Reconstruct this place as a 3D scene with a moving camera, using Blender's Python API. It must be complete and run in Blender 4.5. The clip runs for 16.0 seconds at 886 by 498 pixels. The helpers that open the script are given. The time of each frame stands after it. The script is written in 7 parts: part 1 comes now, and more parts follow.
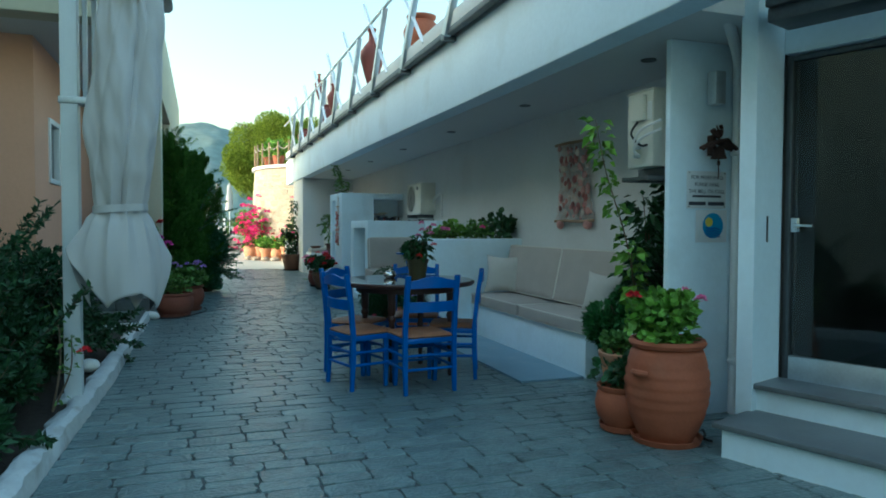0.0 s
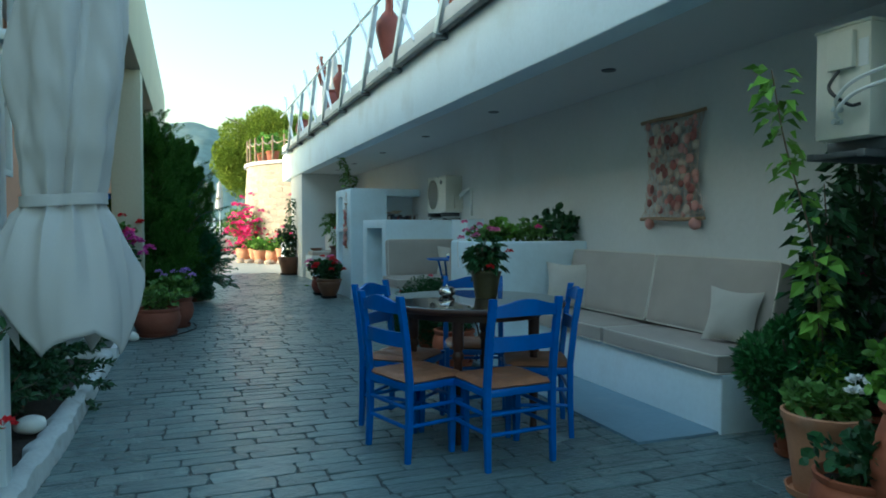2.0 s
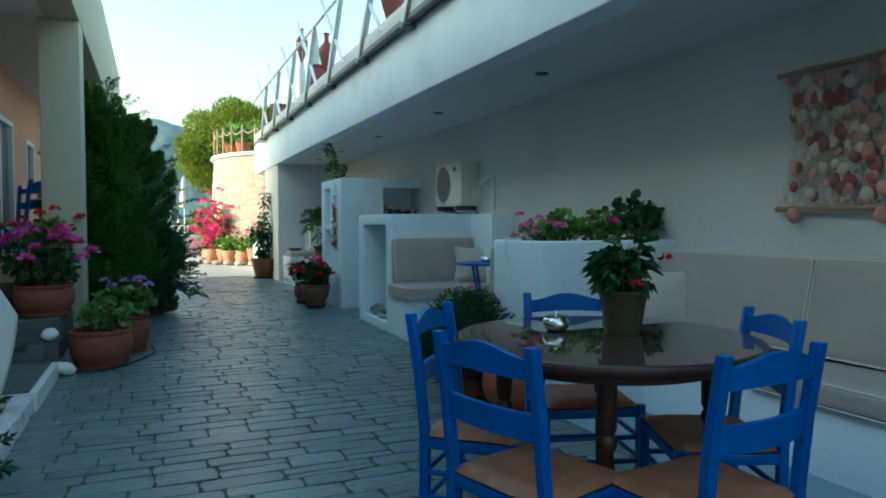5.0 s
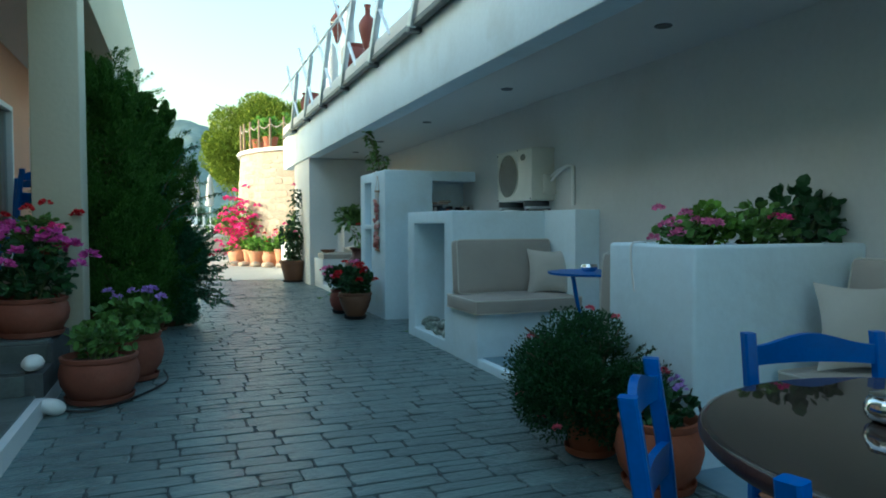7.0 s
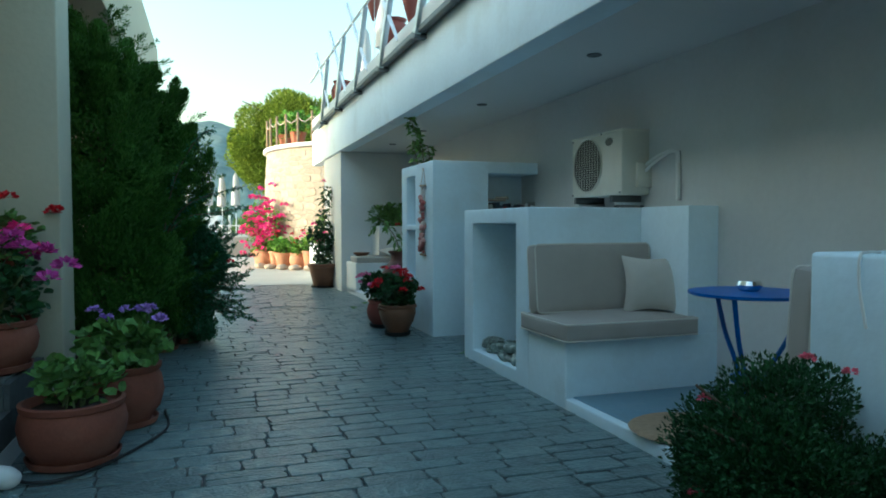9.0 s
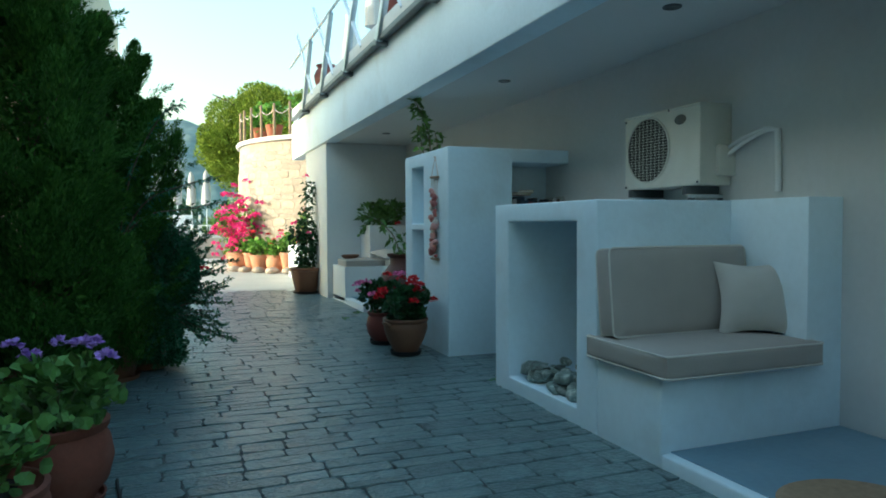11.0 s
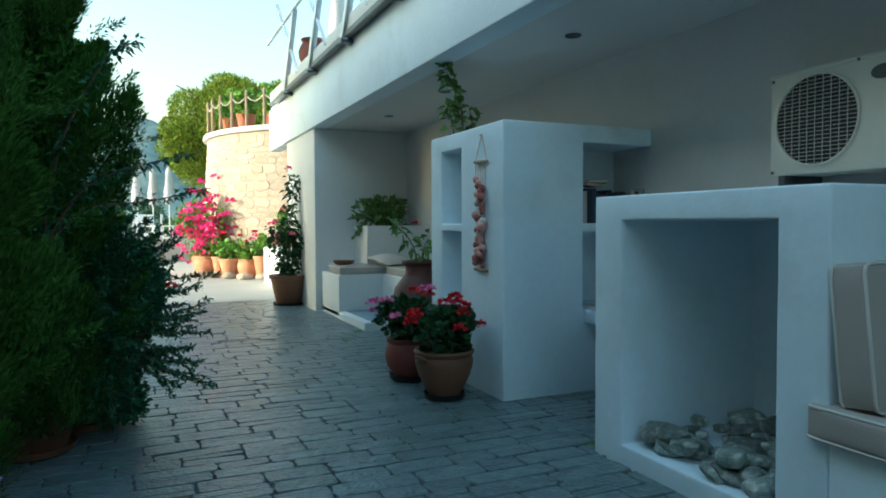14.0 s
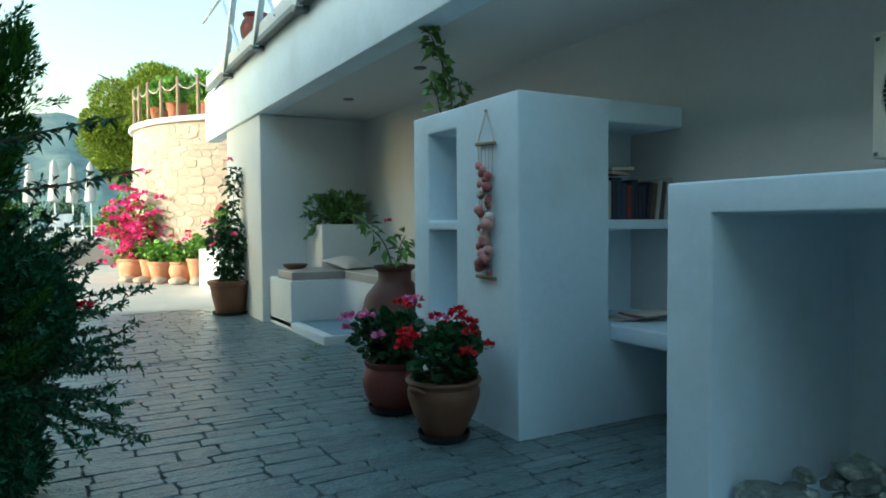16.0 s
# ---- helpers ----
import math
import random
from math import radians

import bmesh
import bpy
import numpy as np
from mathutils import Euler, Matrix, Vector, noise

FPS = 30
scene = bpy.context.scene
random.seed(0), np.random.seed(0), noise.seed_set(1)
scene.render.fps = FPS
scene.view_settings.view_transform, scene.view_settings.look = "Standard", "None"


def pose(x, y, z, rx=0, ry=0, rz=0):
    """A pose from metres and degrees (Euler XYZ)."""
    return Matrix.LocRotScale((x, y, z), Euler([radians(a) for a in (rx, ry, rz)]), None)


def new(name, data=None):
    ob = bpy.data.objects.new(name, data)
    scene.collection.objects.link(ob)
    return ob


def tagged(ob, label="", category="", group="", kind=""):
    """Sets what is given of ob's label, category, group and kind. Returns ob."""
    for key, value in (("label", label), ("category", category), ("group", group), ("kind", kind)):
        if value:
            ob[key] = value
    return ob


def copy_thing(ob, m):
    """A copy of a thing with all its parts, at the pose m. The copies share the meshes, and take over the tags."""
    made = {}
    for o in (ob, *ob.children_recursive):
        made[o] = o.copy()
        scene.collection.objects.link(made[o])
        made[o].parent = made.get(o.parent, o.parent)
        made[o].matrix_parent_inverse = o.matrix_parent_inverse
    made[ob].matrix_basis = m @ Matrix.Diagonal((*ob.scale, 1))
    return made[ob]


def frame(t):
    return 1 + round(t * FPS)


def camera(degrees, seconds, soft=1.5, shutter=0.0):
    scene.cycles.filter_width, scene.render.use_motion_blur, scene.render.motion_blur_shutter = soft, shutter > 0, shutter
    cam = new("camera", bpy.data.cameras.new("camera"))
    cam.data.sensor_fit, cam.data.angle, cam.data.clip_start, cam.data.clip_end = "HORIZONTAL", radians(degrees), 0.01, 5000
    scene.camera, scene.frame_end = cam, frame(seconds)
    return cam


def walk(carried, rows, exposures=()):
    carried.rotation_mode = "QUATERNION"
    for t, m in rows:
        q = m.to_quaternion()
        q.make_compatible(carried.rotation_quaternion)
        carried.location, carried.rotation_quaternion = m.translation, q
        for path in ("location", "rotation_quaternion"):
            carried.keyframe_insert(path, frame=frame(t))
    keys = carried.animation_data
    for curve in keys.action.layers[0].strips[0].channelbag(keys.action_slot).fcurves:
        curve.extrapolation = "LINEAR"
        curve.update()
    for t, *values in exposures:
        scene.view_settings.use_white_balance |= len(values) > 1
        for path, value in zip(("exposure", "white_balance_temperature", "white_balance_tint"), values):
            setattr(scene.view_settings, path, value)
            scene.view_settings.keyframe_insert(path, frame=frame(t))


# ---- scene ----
cam = camera(66.1, 16.0, soft=1.8)
METRES, EYE, TILT, LEAN, TURN = 10.41, 1.27, 0.0, 0.0, -19.5
ROWS = [
    (0.0, 0.0, 0.0, 0.0, 0.01, -1.91, -0.2),
    (0.5, -0.0158, 0.0427, -0.0008, 0.16, -1.92, -0.16),
    (1.0, -0.0302, 0.0907, 0.0006, -0.24, -1.92, -0.13),
    (1.5, -0.0409, 0.1276, 0.001, -0.1, -1.91, -0.1),
    (2.0, -0.0552, 0.1563, 0.0002, -0.83, -1.94, -0.02),
    (2.5, -0.0636, 0.189, -0.0002, -1.25, -1.97, 0.04),
    (3.0, -0.072, 0.2181, -0.0002, -1.04, -1.98, 0.01),
    (5.5, -0.1168, 0.3565, -0.0033, -3.76, -2.11, 0.16),
    (6.0, -0.1258, 0.3895, -0.0038, -1.93, -2.09, 0.1),
    (6.5, -0.1384, 0.4205, -0.0026, -1.47, -2.1, 0.08),
    (7.0, -0.143, 0.4567, -0.0035, -1.46, -2.12, 0.15),
    (7.5, -0.15, 0.4907, -0.004, -0.46, -2.09, 0.1),
    (8.0, -0.1578, 0.5222, -0.0041, -0.68, -2.09, 0.13),
    (8.5, -0.1613, 0.554, -0.0031, -0.13, -2.12, 0.17),
    (9.0, -0.1742, 0.5848, -0.0036, 0.67, -2.09, 0.13),
    (11.5, -0.2245, 0.7271, -0.0043, -2.0, -2.16, 0.34),
    (12.0, -0.2366, 0.7533, -0.0044, -2.18, -2.16, 0.37),
    (12.5, -0.2452, 0.7785, -0.0052, -3.58, -2.19, 0.33),
    (13.0, -0.2489, 0.8049, -0.005, -3.72, -2.17, 0.36),
    (13.5, -0.2577, 0.8293, -0.0054, -3.6, -2.16, 0.32),
    (14.0, -0.2673, 0.8554, -0.0047, -4.45, -2.11, 0.27),
    (14.5, -0.2728, 0.883, -0.0059, -5.26, -2.14, 0.34),
    (15.0, -0.2802, 0.9071, -0.0049, -5.39, -2.17, 0.3),
    (15.5, -0.29, 0.9297, -0.0046, -7.47, -2.18, 0.38),
    (16.0, -0.293, 0.9517, -0.006, -9.78, -2.19, 0.44),
]
walk(cam, [(t, pose(0, 0, EYE, TILT, LEAN, TURN) @ pose(METRES * x, METRES * y, METRES * z, 90 + pitch, roll, yaw)) for t, x, y, z, yaw, pitch, roll in ROWS],
     exposures=[(0.0, 1.75, 5040, -7), (16.0, 1.75, 5040, -7)])

# ---- world, sun, exposure ----
SUN_EL, SUN_AZ = 13.0, -8.0          # sun low on the -x side, a little ahead
to_sun = Vector((-math.cos(radians(SUN_AZ)), -math.sin(radians(SUN_AZ)), math.tan(radians(SUN_EL)))).normalized()
world = bpy.data.worlds.new("world")
scene.world = world
world.use_nodes = True
wn = world.node_tree
sky = wn.nodes.new("ShaderNodeTexSky")
sky.sky_type, sky.sun_disc = "NISHITA", False
sky.sun_elevation = radians(SUN_EL)
sky.sun_rotation = math.atan2(to_sun.x, to_sun.y)
sky.dust_density, sky.air_density, sky.ozone_density = 3.0, 1.55, 0.35
wn.links.new(sky.outputs[0], wn.nodes["Background"].inputs[0])
wn.nodes["Background"].inputs[1].default_value = 0.15
sun_data = bpy.data.lights.new("sun", "SUN")
sun_data.energy, sun_data.angle, sun_data.color = 2.0, radians(0.6), (1.0, 0.83, 0.62)
sun = new("sun", sun_data)
sun.matrix_world = Matrix.Translation((-20, 0, 30)) @ to_sun.to_track_quat("Z", "Y").to_matrix().to_4x4()


# ---- materials ----
def mat(name, col, rough=0.7, var=0.15, scale=6.0, bump=0.15, fine=60.0, metal=0.0, island=0.0, obj=0.0, stain=None, spec=0.5):
    m = bpy.data.materials.new(name)
    m.use_nodes = True
    t = m.node_tree
    b = t.nodes["Principled BSDF"]
    b.inputs["Roughness"].default_value, b.inputs["Metallic"].default_value = rough, metal
    b.inputs["Specular IOR Level"].default_value = spec
    co = t.nodes.new("ShaderNodeTexCoord")
    big = t.nodes.new("ShaderNodeTexNoise")
    big.inputs["Scale"].default_value, big.inputs["Detail"].default_value = scale, 5
    small = t.nodes.new("ShaderNodeTexNoise")
    small.inputs["Scale"].default_value, small.inputs["Detail"].default_value = fine, 4
    for nd in (big, small):
        t.links.new(co.outputs["Object"], nd.inputs["Vector"])
    mix = t.nodes.new("ShaderNodeMixRGB")
    mix.inputs[1].default_value = (*[c * (1 - var) for c in col], 1)
    mix.inputs[2].default_value = (*[min(1, c * (1 + var)) for c in col], 1)
    add = t.nodes.new("ShaderNodeMath")
    add.operation = "MULTIPLY_ADD"
    add.inputs[1].default_value, add.inputs[2].default_value = 0.35, 0.0
    t.links.new(small.outputs[0], add.inputs[0])
    tot = t.nodes.new("ShaderNodeMath")
    tot.operation = "MULTIPLY_ADD"
    tot.inputs[1].default_value = 0.65
    t.links.new(big.outputs[0], tot.inputs[0])
    t.links.new(add.outputs[0], tot.inputs[2])
    ramp = t.nodes.new("ShaderNodeMapRange")
    ramp.inputs[1].default_value, ramp.inputs[2].default_value = 0.3, 0.7
    t.links.new(tot.outputs[0], ramp.inputs[0])
    t.links.new(ramp.outputs[0], mix.inputs[0])
    out = mix.outputs[0]
    if stain:
        st = t.nodes.new("ShaderNodeTexNoise")
        st.inputs["Scale"].default_value, st.inputs["Detail"].default_value = stain[1], 8
        t.links.new(co.outputs["Object"], st.inputs["Vector"])
        mr = t.nodes.new("ShaderNodeMapRange")
        mr.inputs[1].default_value, mr.inputs[2].default_value = 0.55, 0.72
        mr.inputs[4].default_value = stain[2]
        t.links.new(st.outputs[0], mr.inputs[0])
        m2 = t.nodes.new("ShaderNodeMixRGB")
        m2.inputs[2].default_value = (*stain[0], 1)
        t.links.new(mr.outputs[0], m2.inputs[0])
        t.links.new(out, m2.inputs[1])
        out = m2.outputs[0]
    for amount, node, sock in ((island, "ShaderNodeNewGeometry", "Random Per Island"), (obj, "ShaderNodeObjectInfo", "Random")):
        if amount:
            g = t.nodes.new(node)
            mr = t.nodes.new("ShaderNodeMapRange")
            mr.inputs[3].default_value, mr.inputs[4].default_value = 1 - amount, 1 + amount
            t.links.new(g.outputs[sock], mr.inputs[0])
            hs = t.nodes.new("ShaderNodeHueSaturation")
            t.links.new(mr.outputs[0], hs.inputs["Value"])
            t.links.new(out, hs.inputs["Color"])
            out = hs.outputs[0]
    t.links.new(out, b.inputs["Base Color"])
    if bump:
        bp = t.nodes.new("ShaderNodeBump")
        bp.inputs["Strength"].default_value, bp.inputs["Distance"].default_value = bump, 0.02
        t.links.new(tot.outputs[0], bp.inputs["Height"])
        t.links.new(bp.outputs[0], b.inputs["Normal"])
    return m


def leaf_mat(name, col, rough=0.5, island=0.45, spec=0.3):
    m = mat(name, col, rough, 0.2, 3.0, 0.0, 20.0, island=island, spec=spec)
    b = m.node_tree.nodes["Principled BSDF"]
    b.inputs["Subsurface Weight"].default_value = 0.0
    return m


WHITE = mat("white_plaster", (0.68, 0.7, 0.71), 0.85, 0.05, 1.2, 0.25, 22.0, stain=((0.6, 0.6, 0.58), 1.7, 0.35))
# whitewash with the blue, stronger skylight on lane-side faces put into its colour
LIME = mat("skylit_whitewash", (0.74, 0.85, 0.93), 0.85, 0.06, 1.2, 0.3, 22.0, stain=((0.56, 0.62, 0.64), 1.7, 0.4))
# white lowered to carry the dimmer light on the alcove's back wall
WALLPAINT = mat("dimmed_white_wall_paint", (0.61, 0.625, 0.63), 0.85, 0.06, 1.0, 0.25, 22.0, stain=((0.53, 0.53, 0.52), 1.4, 0.4))
CEIL = mat("white_ceiling", (0.66, 0.66, 0.66), 0.9, 0.03, 0.8, 0.08, 30.0)
KERB = mat("whitewashed_kerb", (0.58, 0.6, 0.6), 0.9, 0.12, 7.0, 0.8, 30.0, stain=((0.25, 0.22, 0.18), 5.0, 0.6))
CREAM = mat("cream_plaster", (0.47, 0.45, 0.345), 0.85, 0.06, 1.0, 0.3, 25.0)
PEACH = mat("peach_plaster", (0.68, 0.38, 0.25), 0.85, 0.06, 1.2, 0.3, 25.0)
BLUEFLOOR = mat("grey_blue_floor_paint", (0.22, 0.32, 0.4), 0.55, 0.12, 2.0, 0.1, 30.0, stain=((0.3, 0.36, 0.4), 4.0, 0.4))
STONE = mat("stamped_paver", (0.145, 0.195, 0.2), 0.29, 0.36, 12.0, 1.0, 48.0, island=0.17, obj=0.0, stain=((0.25, 0.295, 0.29), 2.4, 0.65), spec=0.5)
STONE_P = mat("stamped_paver_piece", (0.145, 0.195, 0.2), 0.29, 0.36, 3.4, 0.8, 13.0, obj=0.17, stain=((0.25, 0.295, 0.29), 1.0, 0.65), spec=0.5)
GROUT = mat("paver_joint", (0.07, 0.077, 0.08), 0.75, 0.3, 12.0, 0.4, 70.0)
EARTH = mat("far_ground", (0.33, 0.3, 0.25), 0.9, 0.2, 0.4, 0.4, 10.0)
CONCRETE = mat("pale_concrete", (0.4, 0.38, 0.345), 0.85, 0.12, 0.8, 0.3, 14.0, stain=((0.42, 0.39, 0.34), 0.7, 0.4))
SOIL = mat("soil", (0.035, 0.026, 0.02), 0.95, 0.4, 18.0, 0.9, 90.0)
BLUE = mat("blue_paint", (0.004, 0.1, 0.43), 0.38, 0.18, 9.0, 0.12, 80.0)
RUSH = mat("woven_seat", (0.31, 0.14, 0.07), 0.5, 0.35, 10.0, 0.5, 110.0, stain=((0.17, 0.08, 0.045), 9.0, 0.5))
DARKWOOD = mat("dark_table_wood", (0.05, 0.02, 0.014), 0.4, 0.3, 9.0, 0.15, 60.0)
TABLETOP = mat("table_top_glass_over_wood", (0.045, 0.032, 0.026), 0.02, 0.2, 5.0, 0.0, 60.0, spec=0.7)
TERRA = mat("terracotta", (0.33, 0.095, 0.043), 0.7, 0.18, 5.0, 0.25, 50.0, stain=((0.34, 0.15, 0.09), 4.0, 0.35))
TERRA_L = mat("pale_terracotta", (0.5, 0.24, 0.13), 0.8, 0.16, 5.0, 0.25, 50.0, stain=((0.6, 0.45, 0.36), 4.0, 0.4))
# terracotta darkened so its colour carries the shade on the left-hand pots
TERRA_B = mat("shade_darkened_terracotta", (0.21, 0.068, 0.042), 0.8, 0.2, 5.0, 0.25, 50.0, stain=((0.3, 0.16, 0.11), 4.0, 0.4))
TERRA_D = mat("brown_glazed_pot", (0.16, 0.075, 0.04), 0.55, 0.2, 6.0, 0.2, 50.0)
JARCLAY = mat("dark_brown_clay", (0.095, 0.032, 0.022), 0.6, 0.2, 5.0, 0.2, 50.0)
REDCLAY = mat("red_clay", (0.2, 0.05, 0.038), 0.6, 0.16, 5.0, 0.2, 50.0)
OLIVEPOT = mat("olive_glazed_pot", (0.06, 0.052, 0.024), 0.4, 0.25, 6.0, 0.1, 50.0)
CLOTH = mat("grey_taupe_canvas", (0.4, 0.365, 0.33), 0.9, 0.07, 5.0, 0.3, 260.0)
CLOTH_L = mat("pale_cushion_canvas", (0.52, 0.5, 0.46), 0.9, 0.07, 5.0, 0.3, 260.0)
PIPING = mat("cushion_piping", (0.62, 0.6, 0.55), 0.85, 0.05, 8.0, 0.1, 200.0)
CANVAS = mat("parasol_canvas", (0.5, 0.49, 0.49), 0.85, 0.05, 3.0, 0.2, 220.0)
ALU = mat("white_lacquered_aluminium", (0.68, 0.72, 0.75), 0.4, 0.04, 4.0, 0.03, 60.0)
STEEL = mat("galvanised_steel", (0.56, 0.6, 0.63), 0.42, 0.15, 8.0, 0.08, 60.0, metal=0.65)
DARKSTEEL = mat("dark_steel", (0.12, 0.13, 0.14), 0.5, 0.2, 8.0, 0.05, 60.0, metal=0.6)
CHROME = mat("polished_metal", (0.75, 0.75, 0.75), 0.12, 0.03, 8.0, 0.0, 60.0, metal=1.0)
ACWHITE = mat("ac_cream_enamel", (0.66, 0.65, 0.58), 0.45, 0.05, 4.0, 0.04, 60.0, stain=((0.45, 0.42, 0.35), 3.0, 0.2))
BLACK = mat("black_rubber", (0.012, 0.012, 0.013), 0.5, 0.2, 9.0, 0.0, 60.0)
PVC = mat("white_pvc", (0.74, 0.75, 0.75), 0.45, 0.05, 6.0, 0.0, 60.0)
SLATE = mat("slate_tile", (0.105, 0.128, 0.126), 0.5, 0.3, 6.0, 0.35, 50.0, obj=0.35)
MARBLE = mat("grey_step_slab", (0.15, 0.165, 0.175), 0.4, 0.2, 4.0, 0.15, 50.0)
ROCK = mat("sea_stone", (0.22, 0.26, 0.23), 0.6, 0.6, 16.0, 0.9, 55.0, obj=0.45, stain=((0.68, 0.68, 0.62), 14.0, 0.95))
PEBBLE = mat("white_pebble", (0.78, 0.78, 0.76), 0.5, 0.06, 6.0, 0.1, 40.0)
WALLSTONE = mat("honey_wall_stone", (0.4, 0.33, 0.26), 0.85, 0.28, 1.2, 0.5, 8.0, obj=0.14)
WALLSTONE_J = mat("honey_wall_stone_courses", (0.4, 0.33, 0.26), 0.85, 0.28, 1.2, 0.5, 8.0, island=0.14)
WALLMORTAR = mat("wall_mortar", (0.42, 0.355, 0.29), 0.9, 0.2, 5.0, 0.6, 40.0)
WOOD = mat("driftwood", (0.3, 0.21, 0.13), 0.8, 0.25, 14.0, 0.3, 90.0)
BARK = mat("bark", (0.14, 0.1, 0.07), 0.9, 0.3, 12.0, 0.6, 60.0)
SHELL = mat("pink_shell", (0.43, 0.22, 0.2), 0.5, 0.2, 20.0, 0.2, 90.0, island=0.35)
SHELL_R = mat("russet_shell", (0.24, 0.075, 0.07), 0.5, 0.25, 20.0, 0.2, 90.0, island=0.4)
SHELL_W = mat("white_shell", (0.52, 0.44, 0.38), 0.5, 0.12, 20.0, 0.2, 90.0, island=0.15)
NET = mat("net_cord", (0.55, 0.45, 0.4), 0.9, 0.15, 30.0, 0.0, 90.0)
IRON = mat("rusty_iron", (0.06, 0.032, 0.025), 0.75, 0.4, 20.0, 0.4, 90.0, metal=0.4)
STRAW = mat("woven_straw", (0.34, 0.24, 0.15), 0.85, 0.2, 30.0, 0.5, 130.0)
BOOKS = [mat("book_cover", c, 0.6, 0.1, 8.0, 0.0) for c in ((0.02, 0.025, 0.04), (0.2, 0.03, 0.03), (0.45, 0.44, 0.42), (0.03, 0.05, 0.08), (0.1, 0.07, 0.05))]
PAPER = mat("paper_edges", (0.65, 0.6, 0.5), 0.9, 0.08, 40.0, 0.0)
SIGNWHITE = mat("sign_plate", (0.7, 0.72, 0.73), 0.35, 0.03, 5.0, 0.0)
INK = mat("sign_lettering", (0.05, 0.055, 0.07), 0.6, 0.1, 9.0, 0.0)
SKYBLUE = mat("sign_blue", (0.05, 0.3, 0.55), 0.5, 0.1, 9.0, 0.0)
NAVY = mat("sign_navy", (0.02, 0.06, 0.3), 0.5, 0.1, 9.0, 0.0)
YELLOW = mat("sign_yellow", (0.75, 0.6, 0.08), 0.5, 0.1, 9.0, 0.0)
# pale blue-green base colour carries the haze over the distant woods
HILL = mat("haze_tinted_hill", (0.15, 0.21, 0.2), 0.95, 0.35, 0.02, 0.0, 0.15)
L_JUN = leaf_mat("juniper_leaf", (0.068, 0.145, 0.022), 0.75, 0.35, 0.15)
L_ROSE = leaf_mat("rosemary_leaf", (0.045, 0.135, 0.062), 0.5)
L_PEL = leaf_mat("pelargonium_leaf", (0.026, 0.075, 0.022), 0.55)
L_DARK = leaf_mat("dark_leaf", (0.035, 0.09, 0.032), 0.45)
L_ROSEBUSH = leaf_mat("rose_leaf", (0.028, 0.07, 0.026), 0.5)
L_MID = leaf_mat("geranium_leaf", (0.12, 0.22, 0.05), 0.55)
L_LIGHT = leaf_mat("young_leaf", (0.16, 0.3, 0.04), 0.5)
L_BASIL = leaf_mat("basil_leaf", (0.05, 0.14, 0.04), 0.45)
L_PINE = leaf_mat("pine_needles", (0.21, 0.27, 0.028), 0.7, 0.4, 0.15)
F_PINK = leaf_mat("pink_petal", (0.72, 0.2, 0.42), 0.6, 0.25)
F_CORAL = leaf_mat("coral_petal", (0.72, 0.13, 0.2), 0.6, 0.2)
F_PURPLE = leaf_mat("purple_pink_petal", (0.6, 0.08, 0.4), 0.6, 0.25)
F_MAG = leaf_mat("magenta_petal", (0.78, 0.04, 0.27), 0.6, 0.25)
F_RED = leaf_mat("red_petal", (0.55, 0.012, 0.025), 0.6, 0.3)
F_MAUVE = leaf_mat("mauve_petal", (0.42, 0.25, 0.65), 0.6, 0.25)
STEM = mat("green_stem", (0.1, 0.13, 0.05), 0.7, 0.2, 20.0, 0.0)
glass = bpy.data.materials.new("window_glass")
glass.use_nodes = True
gb = glass.node_tree.nodes["Principled BSDF"]
gb.inputs["Base Color"].default_value = (0.75, 0.8, 0.78, 1)
gb.inputs["Roughness"].default_value = 0.02
gb.inputs["Transmission Weight"].default_value = 1.0
gb.inputs["IOR"].default_value = 1.45
# near-black colour that puts the dimness of unlit rooms into their walls
DIMPAINT = mat("interior_painted_dim", (0.05, 0.05, 0.048), 0.8, 0.2, 2.0, 0.0)


# ---- mesh helpers ----
def box(bm, x0, y0, z0, x1, y1, z1, bev=0.0, seg=2, m=None):
    r = bmesh.ops.create_cube(bm, size=1.0)
    vs = r["verts"]
    for v in vs:
        v.co = Vector(((x0 + x1) / 2 + v.co.x * (x1 - x0), (y0 + y1) / 2 + v.co.y * (y1 - y0), (z0 + z1) / 2 + v.co.z * (z1 - z0)))
    es = list({e for v in vs for e in v.link_edges})
    if bev:
        out = bmesh.ops.bevel(bm, geom=es, offset=bev, segments=seg, affect="EDGES", profile=0.5)
        vs = list({v for f in out["faces"] for v in f.verts})
        vs = list({v for u in vs for f in u.link_faces for v in f.verts})
    if m is not None:
        bmesh.ops.transform(bm, matrix=m, verts=vs)
    return vs


def boxes(*rows, bev=0.0):
    bm = bmesh.new()
    for r in rows:
        box(bm, *r, bev=bev)
    return bm


